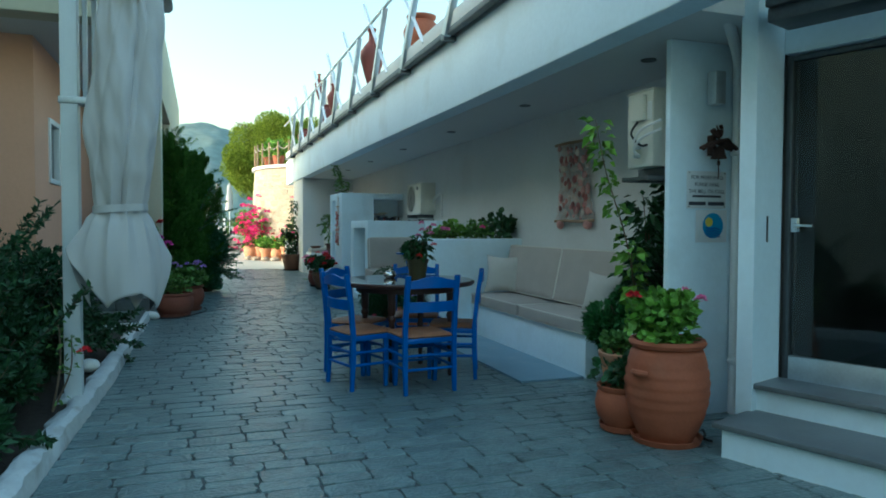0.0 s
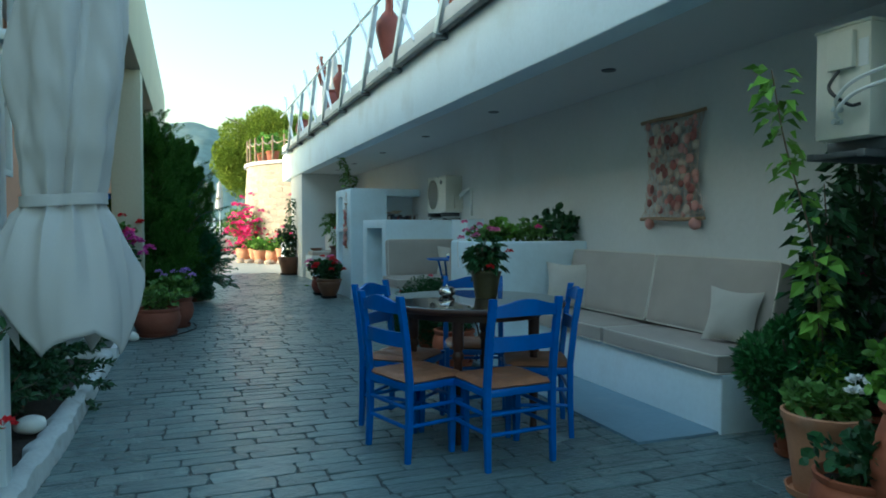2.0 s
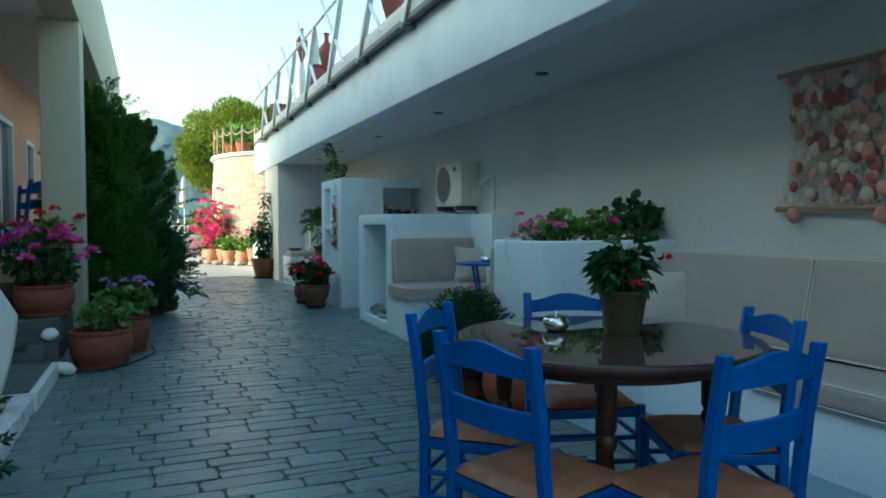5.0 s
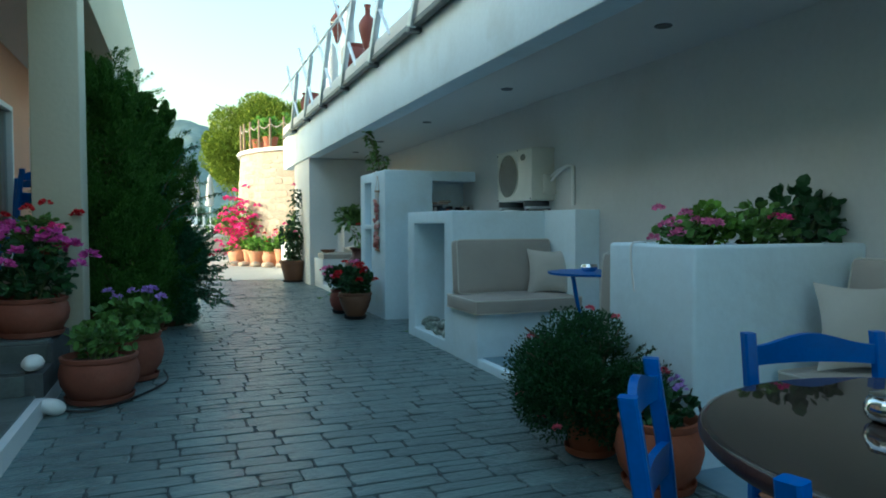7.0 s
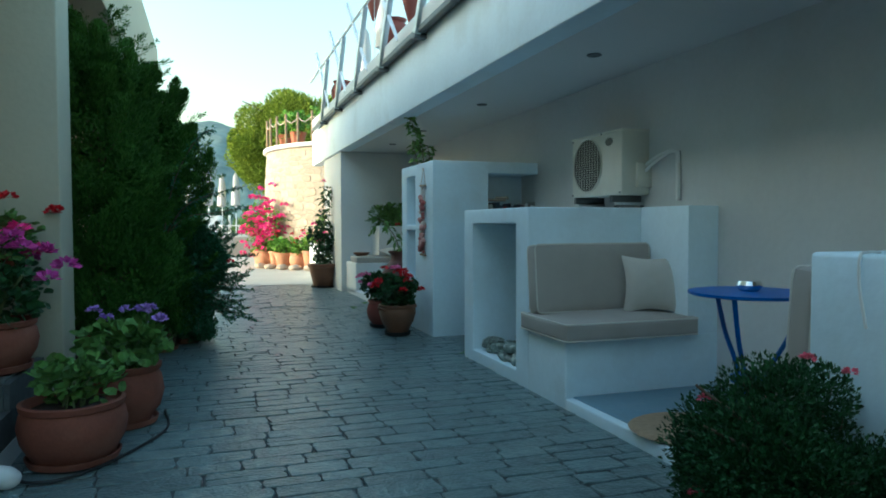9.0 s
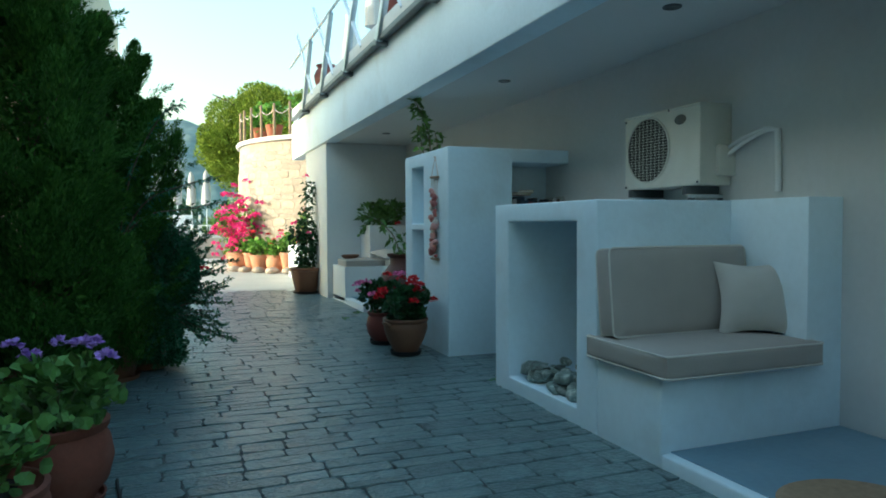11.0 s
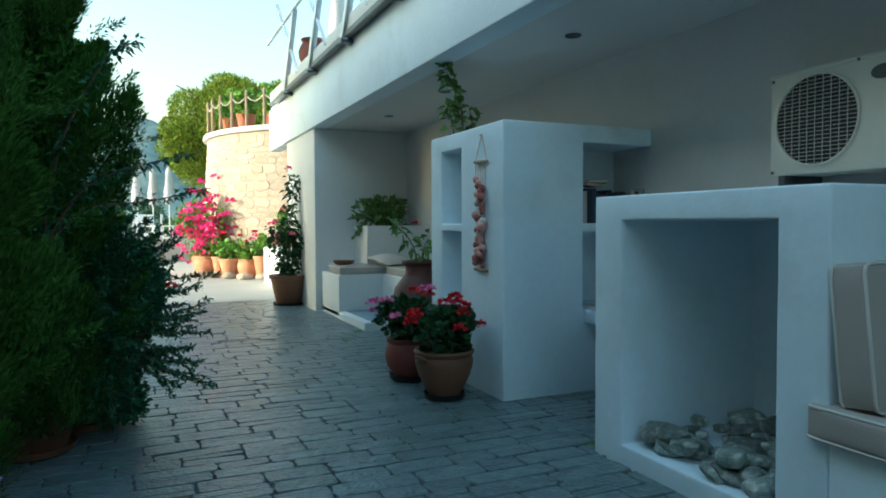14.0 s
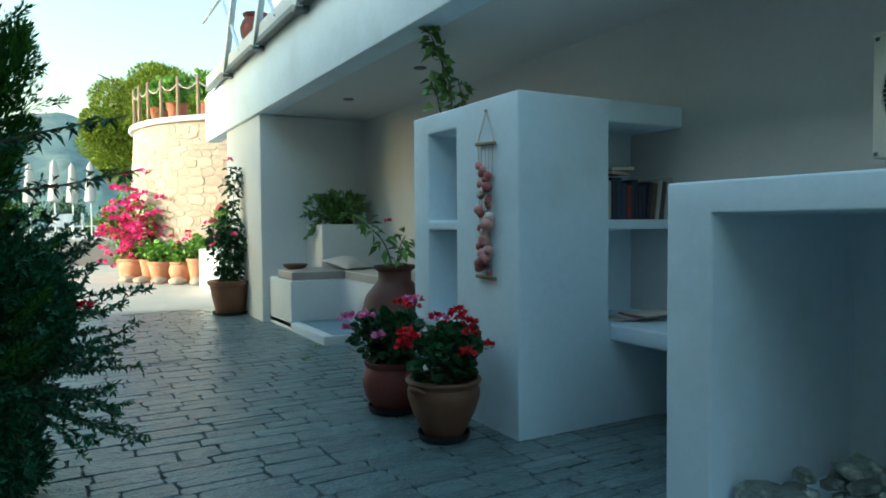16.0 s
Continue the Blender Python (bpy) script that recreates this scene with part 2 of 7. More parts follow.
def cells(xs, ys, zs, solid, bev=0.02, seg=3):
    """Masonry: the skin of the solid cells of a grid, with rounded edges."""
    bm = bmesh.new()
    nx, ny, nz = len(xs) - 1, len(ys) - 1, len(zs) - 1
    full = {(i, j, k) for i in range(nx) for j in range(ny) for k in range(nz)
            if solid((xs[i] + xs[i + 1]) / 2, (ys[j] + ys[j + 1]) / 2, (zs[k] + zs[k + 1]) / 2)}
    vert = {}

    def vv(i, j, k):
        if (i, j, k) not in vert:
            vert[i, j, k] = bm.verts.new((xs[i], ys[j], zs[k]))
        return vert[i, j, k]

    quads = (((-1, 0, 0), ((0, 0, 0), (0, 0, 1), (0, 1, 1), (0, 1, 0))), ((1, 0, 0), ((1, 0, 0), (1, 1, 0), (1, 1, 1), (1, 0, 1))),
             ((0, -1, 0), ((0, 0, 0), (1, 0, 0), (1, 0, 1), (0, 0, 1))), ((0, 1, 0), ((0, 1, 0), (0, 1, 1), (1, 1, 1), (1, 1, 0))),
             ((0, 0, -1), ((0, 0, 0), (0, 1, 0), (1, 1, 0), (1, 0, 0))), ((0, 0, 1), ((0, 0, 1), (1, 0, 1), (1, 1, 1), (0, 1, 1))))
    for i, j, k in full:
        for d, q in quads:
            if (i + d[0], j + d[1], k + d[2]) not in full:
                bm.faces.new([vv(i + a, j + b, k + c) for a, b, c in q])
    bmesh.ops.dissolve_limit(bm, angle_limit=0.02, verts=bm.verts[:], edges=bm.edges[:])
    if bev:
        sharp = [e for e in bm.edges if len(e.link_faces) == 2 and e.calc_face_angle(0) > 0.5]
        bmesh.ops.bevel(bm, geom=sharp, offset=bev, segments=seg, affect="EDGES", profile=0.5, clamp_overlap=True)
    return bm


def lathe(profile, seg=28, bm=None, wobble=0.0):
    bm = bm or bmesh.new()
    rings = []
    for r, z in profile:
        rings.append([bm.verts.new((max(r, 1e-4) * math.cos(a) * (1 + wobble * math.sin(3 * a + z * 4)), max(r, 1e-4) * math.sin(a), z))
                      for a in (2 * math.pi * i / seg for i in range(seg))])
    for a, b in zip(rings, rings[1:]):
        for i in range(seg):
            bm.faces.new((a[i], a[(i + 1) % seg], b[(i + 1) % seg], b[i]))
    bm.faces.new(rings[0][::-1])
    bm.faces.new(rings[-1])
    return bm


def tube(bm, pts, r, seg=8, r1=None):
    pts = [Vector(p) for p in pts]
    rings = []
    for i, p in enumerate(pts):
        d = (pts[min(i + 1, len(pts) - 1)] - pts[max(i - 1, 0)]).normalized()
        q = d.to_track_quat("Z", "Y")
        rr = r if r1 is None else r + (r1 - r) * i / max(1, len(pts) - 1)
        rings.append([bm.verts.new(p + q @ Vector((rr * math.cos(a), rr * math.sin(a), 0))) for a in (2 * math.pi * k / seg for k in range(seg))])
    for a, b in zip(rings, rings[1:]):
        for i in range(seg):
            bm.faces.new((a[i], a[(i + 1) % seg], b[(i + 1) % seg], b[i]))
    bm.faces.new(rings[0][::-1])
    bm.faces.new(rings[-1])
    return bm


def curve_pts(ctrl, n=12):
    """A smooth line through control points."""
    c = [Vector(p) for p in ctrl]
    c = [2 * c[0] - c[1], *c, 2 * c[-1] - c[-2]]
    out = []
    for i in range(1, len(c) - 2):
        for k in range(n):
            t = k / n
            a, b, d, e = c[i - 1], c[i], c[i + 1], c[i + 2]
            out.append(0.5 * (2 * b + (d - a) * t + (2 * a - 5 * b + 4 * d - e) * t * t + (3 * b - a - 3 * d + e) * t ** 3))
    return out + [c[-2]]


def part(name, bm, material, parent=None, label="", smooth=True):
    me = bpy.data.meshes.new(name)
    bm.normal_update()
    bmesh.ops.recalc_face_normals(bm, faces=bm.faces[:])
    bm.to_mesh(me)
    bm.free()
    me.materials.append(material)
    if smooth:
        me.shade_smooth()
        me.set_sharp_from_angle(angle=radians(42))
    ob = new(name, me)
    ob.parent = parent
    if label:
        ob["label"] = label
    return ob


def thing(name, m, label, category, group=""):
    ob = new(name)
    ob.empty_display_size = 0.1
    ob.matrix_world = m if isinstance(m, Matrix) else Matrix.Translation(m)
    return tagged(ob, label, category, group)


def setting(name, bm, material, label="", smooth=True):
    return tagged(part(name, bm, material, None, label, smooth), label, kind="structure")


class Leaves:
    """Gathers many small leaves into one mesh."""
    def __init__(self):
        self.v, self.f, self.n = [], [], 0

    def add(self, pos, way, size, width=0.5, fold=0.25, droop=0.0, rng=None, round_leaf=False, face=None):
        pos, way = np.asarray(pos, float), np.asarray(way, float)
        n = len(pos)
        if not n:
            return
        way = way / (np.linalg.norm(way, axis=1, keepdims=True) + 1e-9)
        size = np.broadcast_to(np.asarray(size, float), (n,))[:, None]
        up = rng.normal(size=(n, 3)) * 0.6 + np.array((0, 0, 1.0)) if face is None else np.asarray(face, float) + rng.normal(size=(n, 3)) * 0.25
        side = np.cross(way, up)
        side /= np.linalg.norm(side, axis=1, keepdims=True) + 1e-9
        nor = np.cross(side, way)
        if round_leaf:
            k = 7
            rim = []
            for i in range(k):
                a = 2 * math.pi * i / k
                rr = 0.5 + 0.06 * ((i * 5) % 3 - 1)
                rim.append(pos + way * size * (0.5 - rr * math.cos(a)) + side * size * rr * math.sin(a) * 1.05 + nor * size * (0.12 if i % 2 else 0.03))
            ctr = pos + way * size * 0.45 - nor * size * 0.06
            v = np.stack([ctr, *rim], 1).reshape(-1, 3)
            base = self.n + np.arange(n)[:, None] * (k + 1)
            f = np.concatenate([np.concatenate([base, base + 1 + i, base + 1 + (i + 1) % k], 1) for i in range(k)])
            self.n += n * (k + 1)
        else:
            tip = pos + way * size - np.array((0, 0, 1.0)) * size * droop
            midp = pos + way * size * 0.45
            l = midp + side * size * width * 0.5 + nor * size * fold * width
            r = midp - side * size * width * 0.5 + nor * size * fold * width
            v = np.stack([pos, l, tip, r], 1).reshape(-1, 3)
            base = self.n + np.arange(n)[:, None] * 4
            f = np.concatenate([np.concatenate([base, base + 2, base + 1], 1), np.concatenate([base, base + 3, base + 2], 1)])
            self.n += n * 4
        self.v.append(v)
        self.f.append(f)

    def done(self, name, material, parent, label=""):
        v, f = np.concatenate(self.v), np.concatenate(self.f)
        me = bpy.data.meshes.new(name)
        me.from_pydata(v.tolist(), [], f.tolist())
        me.materials.append(material)
        ob = new(name, me)
        ob.parent = parent
        if label:
            ob["label"] = label
        return ob


def blob_points(rng, c, r, n, shell=0.55, lumps=7, lump=0.45):
    """Places in an uneven crown, made of overlapping lumps, and the ways outward."""
    c, r = np.array(c, float), np.array(r, float)
    d = rng.normal(size=(lumps, 3))
    d /= np.linalg.norm(d, axis=1, keepdims=True)
    lc = d * (1 - lump) * rng.uniform(0.6, 1.0, (lumps, 1))
    which = rng.integers(0, lumps, n)
    o = rng.normal(size=(n, 3))
    o /= np.linalg.norm(o, axis=1, keepdims=True)
    rad = lump * rng.uniform(0.7, 1.3, lumps)[which][:, None] * (shell + (1 - shell) * rng.uniform(0, 1, (n, 1)) ** 0.5)
    p = lc[which] + o * rad
    return c + p * r, o * 0.6 + p * 0.5 + np.array((0, 0, 0.25))


def gz(y):
    """The paved lane rises very slightly."""
    return -0.035 if y < 7 else (0.0 if y > 13 else -0.035 + 0.035 * (y - 7) / 6)


# ---- setting: ground, lane, alcove building ----
bm = bmesh.new()
bmesh.ops.create_grid(bm, x_segments=60, y_segments=60, size=900)
for v in bm.verts:
    v.co.z = -0.12
setting("ground", bm, EARTH, "dry pale ground reaching the horizon")
bm = bmesh.new()
ys = [-6, 0, 7, 9, 11, 13, 20.6]
for a, b in zip(ys, ys[1:]):
    bm.faces.new([bm.verts.new(p) for p in ((-0.95, a, gz(a) - 0.012), (3.75, a, gz(a) - 0.012), (3.75, b, gz(b) - 0.012), (-0.95, b, gz(b) - 0.012))])
bmesh.ops.remove_doubles(bm, verts=bm.verts[:], dist=1e-4)
lane = setting("pavement", bm, GROUT, "grey stamped stone paving with dark joints")

BX, FX, CZ = 4.1, 2.57, 2.54           # back wall's far side, front line, ceiling height
bm = boxes((0, 0, -0.1, 0.45, 15.2, 3.3))
bmesh.ops.transform(bm, matrix=Matrix.Translation((3.7, 3.9, 0)) @ Matrix.Rotation(-0.0187, 4, "Z"), verts=bm.verts[:])
setting("wall_back", bm, WALLPAINT, "white plastered back wall of the alcove")
# canopy: ceiling slab and fascia, rising slightly along the lane
def lift(y):
    return 0.028 * min(1.0, max(0.0, (y - 6.0) / 5.0))


def rising(bm):
    for y in (6.0, 11.0):
        bmesh.ops.bisect_plane(bm, geom=bm.verts[:] + bm.edges[:] + bm.faces[:], plane_co=(0, y, 0), plane_no=(0, 1, 0))
    for v in bm.verts:
        v.co.z += lift(v.co.y)
    return bm


setting("ceiling", rising(boxes((FX + 0.1, 3.3, CZ, BX + 0.3, 20.8, CZ + 0.25))), CEIL, "white plastered ceiling over the alcove")
setting("fascia", rising(cells([FX - 0.02, FX + 0.2], [2.2, 22.1], [CZ - 0.002, 3.27], lambda *a: True, 0.012)), LIME, "long white plastered edge of the terrace")
setting("terrace_floor", boxes((FX + 0.02, 2.2, 3.302, 9.0, 22.1, 3.36)), WHITE, "terrace slab above the alcove")
# far end wall of the alcove
setting("wall_end", cells([FX + 0.02, BX + 0.3], [18.8, 20.7], [-0.1, CZ + 0.024], lambda *a: True, 0.015), WHITE, "white plastered end wall of the alcove")
# near pier
setting("wall_pier", cells([2.98, BX + 0.3], [3.84, 3.89], [-0.1, CZ - 0.004], lambda *a: True, 0.006), LIME, "white plastered pier beside the entrance")
# entrance wing: a wall turned away from the lane, with steps and a glass door
WING = Matrix.Translation((2.74, 3.09, 0)) @ Matrix.Rotation(math.atan2(-0.945, 0.327), 4, "Z")   # local x along the wall, y inward
for r in ((-0.1, 0.4, -0.1, 0.0, 0.735, 3.3), (0.0, 0.74, 2.35, 6, 0.95, 3.3), (1.1, 0.74, -0.1, 6, 0.95, 2.348), (0.0, 0.74, -0.1, 1.1, 0.95, 0.3)):
    bm = boxes(r)
    bmesh.ops.transform(bm, matrix=WING, verts=bm.verts[:])
    setting("wall_entrance", bm, LIME, "white plastered wall of the entrance")
bm = bmesh.new()
box(bm, 0.02, 0.03, -0.1, 6, 0.46, 0.125)
box(bm, -0.0, 0.462, -0.1, 6, 0.738, 0.29)
bmesh.ops.transform(bm, matrix=WING, verts=bm.verts[:])
steps = setting("steps", bm, LIME, "two white entrance steps with grey stone treads")
for y0, y1, z, x0 in ((0.0, 0.475, 0.127, -0.03), (0.42, 0.738, 0.292, -0.04)):
    bm = boxes((x0, y0, z, 6, y1, z + 0.032), bev=0.008)
    bmesh.ops.transform(bm, matrix=WING, verts=bm.verts[:])
    part("tread", bm, MARBLE, steps, "worn grey stone tread")
door = tagged(new("door_1"), "glazed aluminium entrance door with a steel handle", kind="structure")
door.matrix_world = WING
part("door_frame", boxes((0.0, 0.78, 0.3, 0.035, 0.84, 2.34), (1.065, 0.78, 0.3, 1.1, 0.84, 2.34), (0.035, 0.78, 2.31, 1.065, 0.84, 2.34), bev=0.004), DARKSTEEL, door, "dark slim aluminium stiles")
part("bottom_rail", boxes((0.036, 0.782, 0.3, 1.064, 0.838, 0.46), bev=0.004), STEEL, door, "pale brushed bottom rail")
g = part("pane", boxes((0.035, 0.805, 0.46, 1.065, 0.813, 2.31)), glass, door)
g.visible_shadow = False
bm = boxes((0.045, 0.76, 1.24, 0.1, 0.779, 1.33), bev=0.005)
tube(bm, [(0.08, 0.77, 1.285), (0.08, 0.735, 1.285), (0.19, 0.73, 1.28)], 0.009)
part("door_handle", bm, CHROME, door, "brushed steel lever handle")
part("latch_slot", boxes((-0.003, 0.545, 1.18, 0.004, 0.56, 1.34)), BLACK, door, "dark slot in the jamb")
# plain room shell, its low light put into the dark colour
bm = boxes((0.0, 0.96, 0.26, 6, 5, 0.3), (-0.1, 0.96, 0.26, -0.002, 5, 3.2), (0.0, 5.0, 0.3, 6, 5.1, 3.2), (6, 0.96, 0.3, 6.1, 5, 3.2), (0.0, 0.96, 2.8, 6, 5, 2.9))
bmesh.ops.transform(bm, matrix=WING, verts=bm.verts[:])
setting("wall_room", bm, DIMPAINT, "room behind the glass door, painted dark for its dimness", False)
bm = boxes((0.1, 0.3, 2.44, 6, 0.56, 2.52), (0.1, 0.27, 2.52, 6, 0.6, 2.58), bev=0.01)
bmesh.ops.transform(bm, matrix=WING, verts=bm.verts[:])
setting("trim", bm, DARKSTEEL, "dark metal shutter rail over the door")

# blocks of masonry in the alcove
setting("bench_base", cells([3.1, BX - 0.002], [5.08, 7.7], [-0.06, 0.34], lambda *a: True, 0.012), LIME, "white plastered built-in bench")
setting("floor_alcove", boxes((2.5, 5.1, -0.06, 3.1, 7.7, -0.02)), BLUEFLOOR, "grey-blue painted strip of floor along the bench")
setting("planter_wall", cells([FX, 2.7, 3.66, BX - 0.002], [7.7, 7.82, 8.31, 8.43], [-0.06, 0.95, 1.12],
        lambda x, y, z: not (z > 0.95 and 2.7 < x < 3.66 and 7.82 < y < 8.31), 0.02), LIME, "white plastered planter wall")
setting("soil_bed", boxes((2.7, 7.82, 0.951, 3.66, 8.31, 1.07)), SOIL, "dark soil in the planter")
# seating nook with raised floor, seats on both sides
setting("nook_step", cells([FX, FX + 0.05, BX - 0.002], [8.432, 10.388], [-0.06, 0.055], lambda *a: True, 0.012), LIME, "white raised edge of the nook floor")
setting("floor_nook", boxes((FX + 0.06, 8.434, 0.03, BX - 0.004, 10.386, 0.06)), BLUEFLOOR, "grey-blue painted nook floor")
setting("nook_seat_far", cells([FX, BX - 0.002], [10.39, 10.958], [-0.06, 0.445], lambda *a: True, 0.015), LIME, "white plastered built-in seat")
setting("nook_back", cells([3.56, BX], [10.392, 10.99], [0.3, 1.363], lambda *a: True, 0.004), LIME, "white plastered return of the nook wall")
setting("nook_seat_near", cells([FX + 0.16, BX - 0.002], [8.434, 8.95], [0.061, 0.36], lambda *a: True, 0.015), LIME, "white plastered built-in seat")
# hearth-like block with an open niche
setting("niche_block", cells([FX, 3.5, BX - 0.002], [10.96, 11.18, 12.1, 12.32], [-0.06, 0.09, 1.235, 1.36],
        lambda x, y, z: not (11.18 < y < 12.1 and 0.09 < z < 1.235 and x < 3.5), 0.011), LIME, "white plastered block with a deep open niche")
# tall shelf block
setting("shelf_block", cells([2.61, 3.0, 3.27, BX - 0.002], [13.4, 13.85, 14.07, 14.44, 14.66], [-0.06, 0.5, 0.57, 0.6, 1.16, 1.22, 1.8, 1.93],
        lambda x, y, z: not ((x < 3.0 and 14.07 < y < 14.44 and (0.57 < z < 1.16 or 1.22 < z < 1.8)) or
                             (x > 3.27 and y < 13.85 and (0.6 < z < 1.16 or 1.22 < z < 1.8))), 0.014), LIME, "tall white plastered shelf block")
setting("desk_slab", cells([3.27, BX - 0.002], [12.322, 13.398], [0.5, 0.6], lambda *a: True, 0.015), LIME, "white plastered slab between the two blocks")
# second nook
setting("nook_step_2", cells([2.68, BX - 0.002], [16.8, 18.798], [-0.06, 0.09], lambda *a: True, 0.014), WHITE, "white raised edge of the far nook")
setting("floor_nook_2", boxes((2.78, 16.83, 0.07, BX - 0.004, 18.79, 0.096)), BLUEFLOOR, "grey-blue painted floor of the far nook")
setting("bench_far", cells([2.68, 3.28, BX - 0.002], [15.4, 17.9, 18.798], [0.02, 0.56], lambda x, y, z: x > 3.28 or y > 17.9, 0.014), WHITE, "white plastered corner bench")
setting("planter_far", cells([3.16, 3.25, 3.7, BX - 0.002], [18.2, 18.3, 18.7, 18.798], [0.561, 1.1, 1.2], lambda x, y, z: not (z > 1.1 and 3.25 < x < 3.7 and 18.3 < y < 18.7), 0.014), WHITE, "white plastered corner planter")
setting("low_wall", cells([2.72, 3.3], [22.0, 24.0], [-0.1, 0.75], lambda *a: True, 0.02), WHITE, "low white wall at the end of the building")

# unseen blocks added out of view, to shade the lane and close the place
setting("wall_unseen_block", boxes((-9.5, -16, -0.1, -4.2, 5.5, 7.6), (-9.5, 5.5, -0.1, -4.2, 7.28, 6.3), (-8.1, 7.28, -0.1, -4.2, 8.19, 6.3)), CREAM, "plain unseen block added to shade the lane")
setting("wall_unseen_block_2", boxes((-4.1, -12.5, -0.1, 5.5, -9, 2.2)), CREAM, "plain unseen block added to shade the lane")

# ---- left building with its porch ----
LX = -0.57
setting("wall_porch_1", cells([-2.0, -1.65], [8.2, 8.9, 9.5, 13.3, 14.2, 15.2, 15.9, 19.6], [-0.1, 0.8, 1.75, 2.5, 2.6, 3.25],
        lambda x, y, z: not ((8.9 < y < 9.5 and 1.75 < z < 2.5) or (13.3 < y < 14.2 and 0.8 < z < 2.6) or (15.2 < y < 15.9 and 1.75 < z < 2.5)), 0.0), PEACH, "peach plastered porch wall")
setting("wall_porch_2", boxes((-8.0, 8.2, -0.1, -2.002, 8.5, 3.25)), PEACH, "peach plastered end wall")
# one solid block, its dark colour standing for unlit rooms
setting("wall_inner", boxes((-8.0, 8.502, -0.1, -2.6, 19.6, 3.25)), DIMPAINT, "solid block painted dark for the dim rooms behind the porch windows")
setting("porch_floor", boxes((-2.0, 11.4, -0.1, -0.7, 19.6, 0.8)), CREAM, "raised porch floor")
setting("beam", cells([LX - 0.3, LX], [7.3, 20.2], [3.25, 4.48], lambda *a: True, 0.01), CREAM, "cream plastered roof beam")
setting("beam_end", cells([-8.0, LX - 0.302], [7.3, 7.6], [3.25, 4.4], lambda *a: True, 0.01), CREAM, "cream plastered roof beam")
setting("ceiling_porch", boxes((-8.0, 7.602, 3.252, LX - 0.302, 19.6, 3.4)), CEIL, "porch ceiling")
# the set-back storey is unseen, added to keep sun off the terrace rails
setting("roof", boxes((-8.0, 7.602, 3.42, LX - 0.302, 19.6, 4.35), (-8.0, 7.9, 4.352, -5.0, 19.6, 6.6)), CREAM, "flat roof with an unseen set-back storey added for shade")
for i, y in enumerate((11.2, 14.4, 17.6, 19.2)):
    setting("column", cells([LX - 0.36, LX - 0.004], [y, y + 0.4], [-0.1, 3.248], lambda *a: True, 0.012), CREAM, "square cream plastered porch column")
for k, (y0, y1, z0, z1) in enumerate(((8.9, 9.5, 1.75, 2.5), (15.2, 15.9, 1.75, 2.5), (13.3, 14.2, 0.8, 2.6))):
    w = tagged(new("window_1" if k == 0 else ("window_2" if k == 1 else "door_2")), "white framed window in the peach wall" if k < 2 else "white framed glazed door in the peach wall", kind="structure")
    f = 0.06
    part("window_frame" if k < 2 else "door_frame", boxes((-1.72, y0, z0, -1.63, y0 + f, z1), (-1.72, y1 - f, z0, -1.63, y1, z1), (-1.72, y0 + f, z1 - f, -1.63, y1 - f, z1), (-1.72, y0 + f, z0, -1.63, y1 - f, z0 + f), bev=0.004), PVC, w)
    p = part("pane", boxes((-1.7, y0 + f, z0 + f, -1.692, y1 - f, z1 - f)), glass, w)
    p.visible_shadow = False

# both blocks are unseen and added; the tall one sets where sunlight begins
setting("wall_unseen_yard", boxes((-8.0, 19.602, -0.1, -5.0, 21.8, 6.6), (-4.998, 19.602, -0.1, -1.6, 22.0, 0.5)), CREAM, "unseen blocks added behind the building to shade the yard's edge")

# slate-tiled steps up to the porch
for k, (y0, y1, z) in enumerate(((8.9, 11.398, 0.1), (10.05, 11.396, 0.26), (10.42, 11.394, 0.4), (10.78, 11.392, 0.54), (11.1, 11.39, 0.68))):
    st = setting("step_" + str(k + 1), boxes((-2.4, y0, -0.1 if k == 0 else z - 0.16, (LX - 0.11 - 0.002 * k) if k < 3 else -1.14, y1, z)), WHITE if k == 0 else GROUT, "porch step faced with dark slate tiles")
    rng = random.Random(k)
    x = -2.38
    end_x = LX - 0.13 if k < 3 else -1.16
    while x < end_x - 0.17:
        w = rng.uniform(0.22, 0.42)
        x1 = min(x + w, end_x)
        part("tile", boxes((x + 0.008, y0 + 0.012, z, x1 - 0.008, y0 + (0.52 if k < 3 else 0.28), z + 0.018), bev=0.004), SLATE, st, smooth=False)
        if k:
            part("tile", boxes((x + 0.008, y0 - 0.016, z - 0.14, x1 - 0.008, y0, z - 0.008), bev=0.004), SLATE, st, smooth=False)
        if k == 0:
            part("tile", boxes((x + 0.008, y0 + 0.53, z, x1 - 0.008, y0 + 1.24, z + 0.018), bev=0.004), SLATE, st, smooth=False)
        x = x1

# planting bed with whitewashed kerb, bending away from the lane
def kerb_shift(y):
    return -0.11 * min(1.7, max(0.0, (6.2 - y) / 3.0))


bm = bmesh.new()
n = 130
rng = random.Random(5)
prev = None
for i in range(n + 1):
    y = -3 + 11.9 * i / n
    j = lambda s: rng.uniform(-s, s)
    sec = [(-0.855 + j(0.02), -0.1), (-0.84 + j(0.025), 0.05 + j(0.015)), (-0.81 + j(0.015), 0.075 + j(0.012)), (-0.745 + j(0.012), 0.078 + j(0.01)), (-0.71 + j(0.012), 0.06 + j(0.012)), (-0.695 + j(0.006), -0.1)]
    ring = [bm.verts.new((a + kerb_shift(y), y + j(0.02), b)) for a, b in sec]
    if prev:
        for a in range(5):
            bm.faces.new((prev[a], prev[a + 1], ring[a + 1], ring[a]))
    prev = ring
setting("kerb", bm, KERB, "rough whitewashed kerb of the planting bed")
bm = bmesh.new()
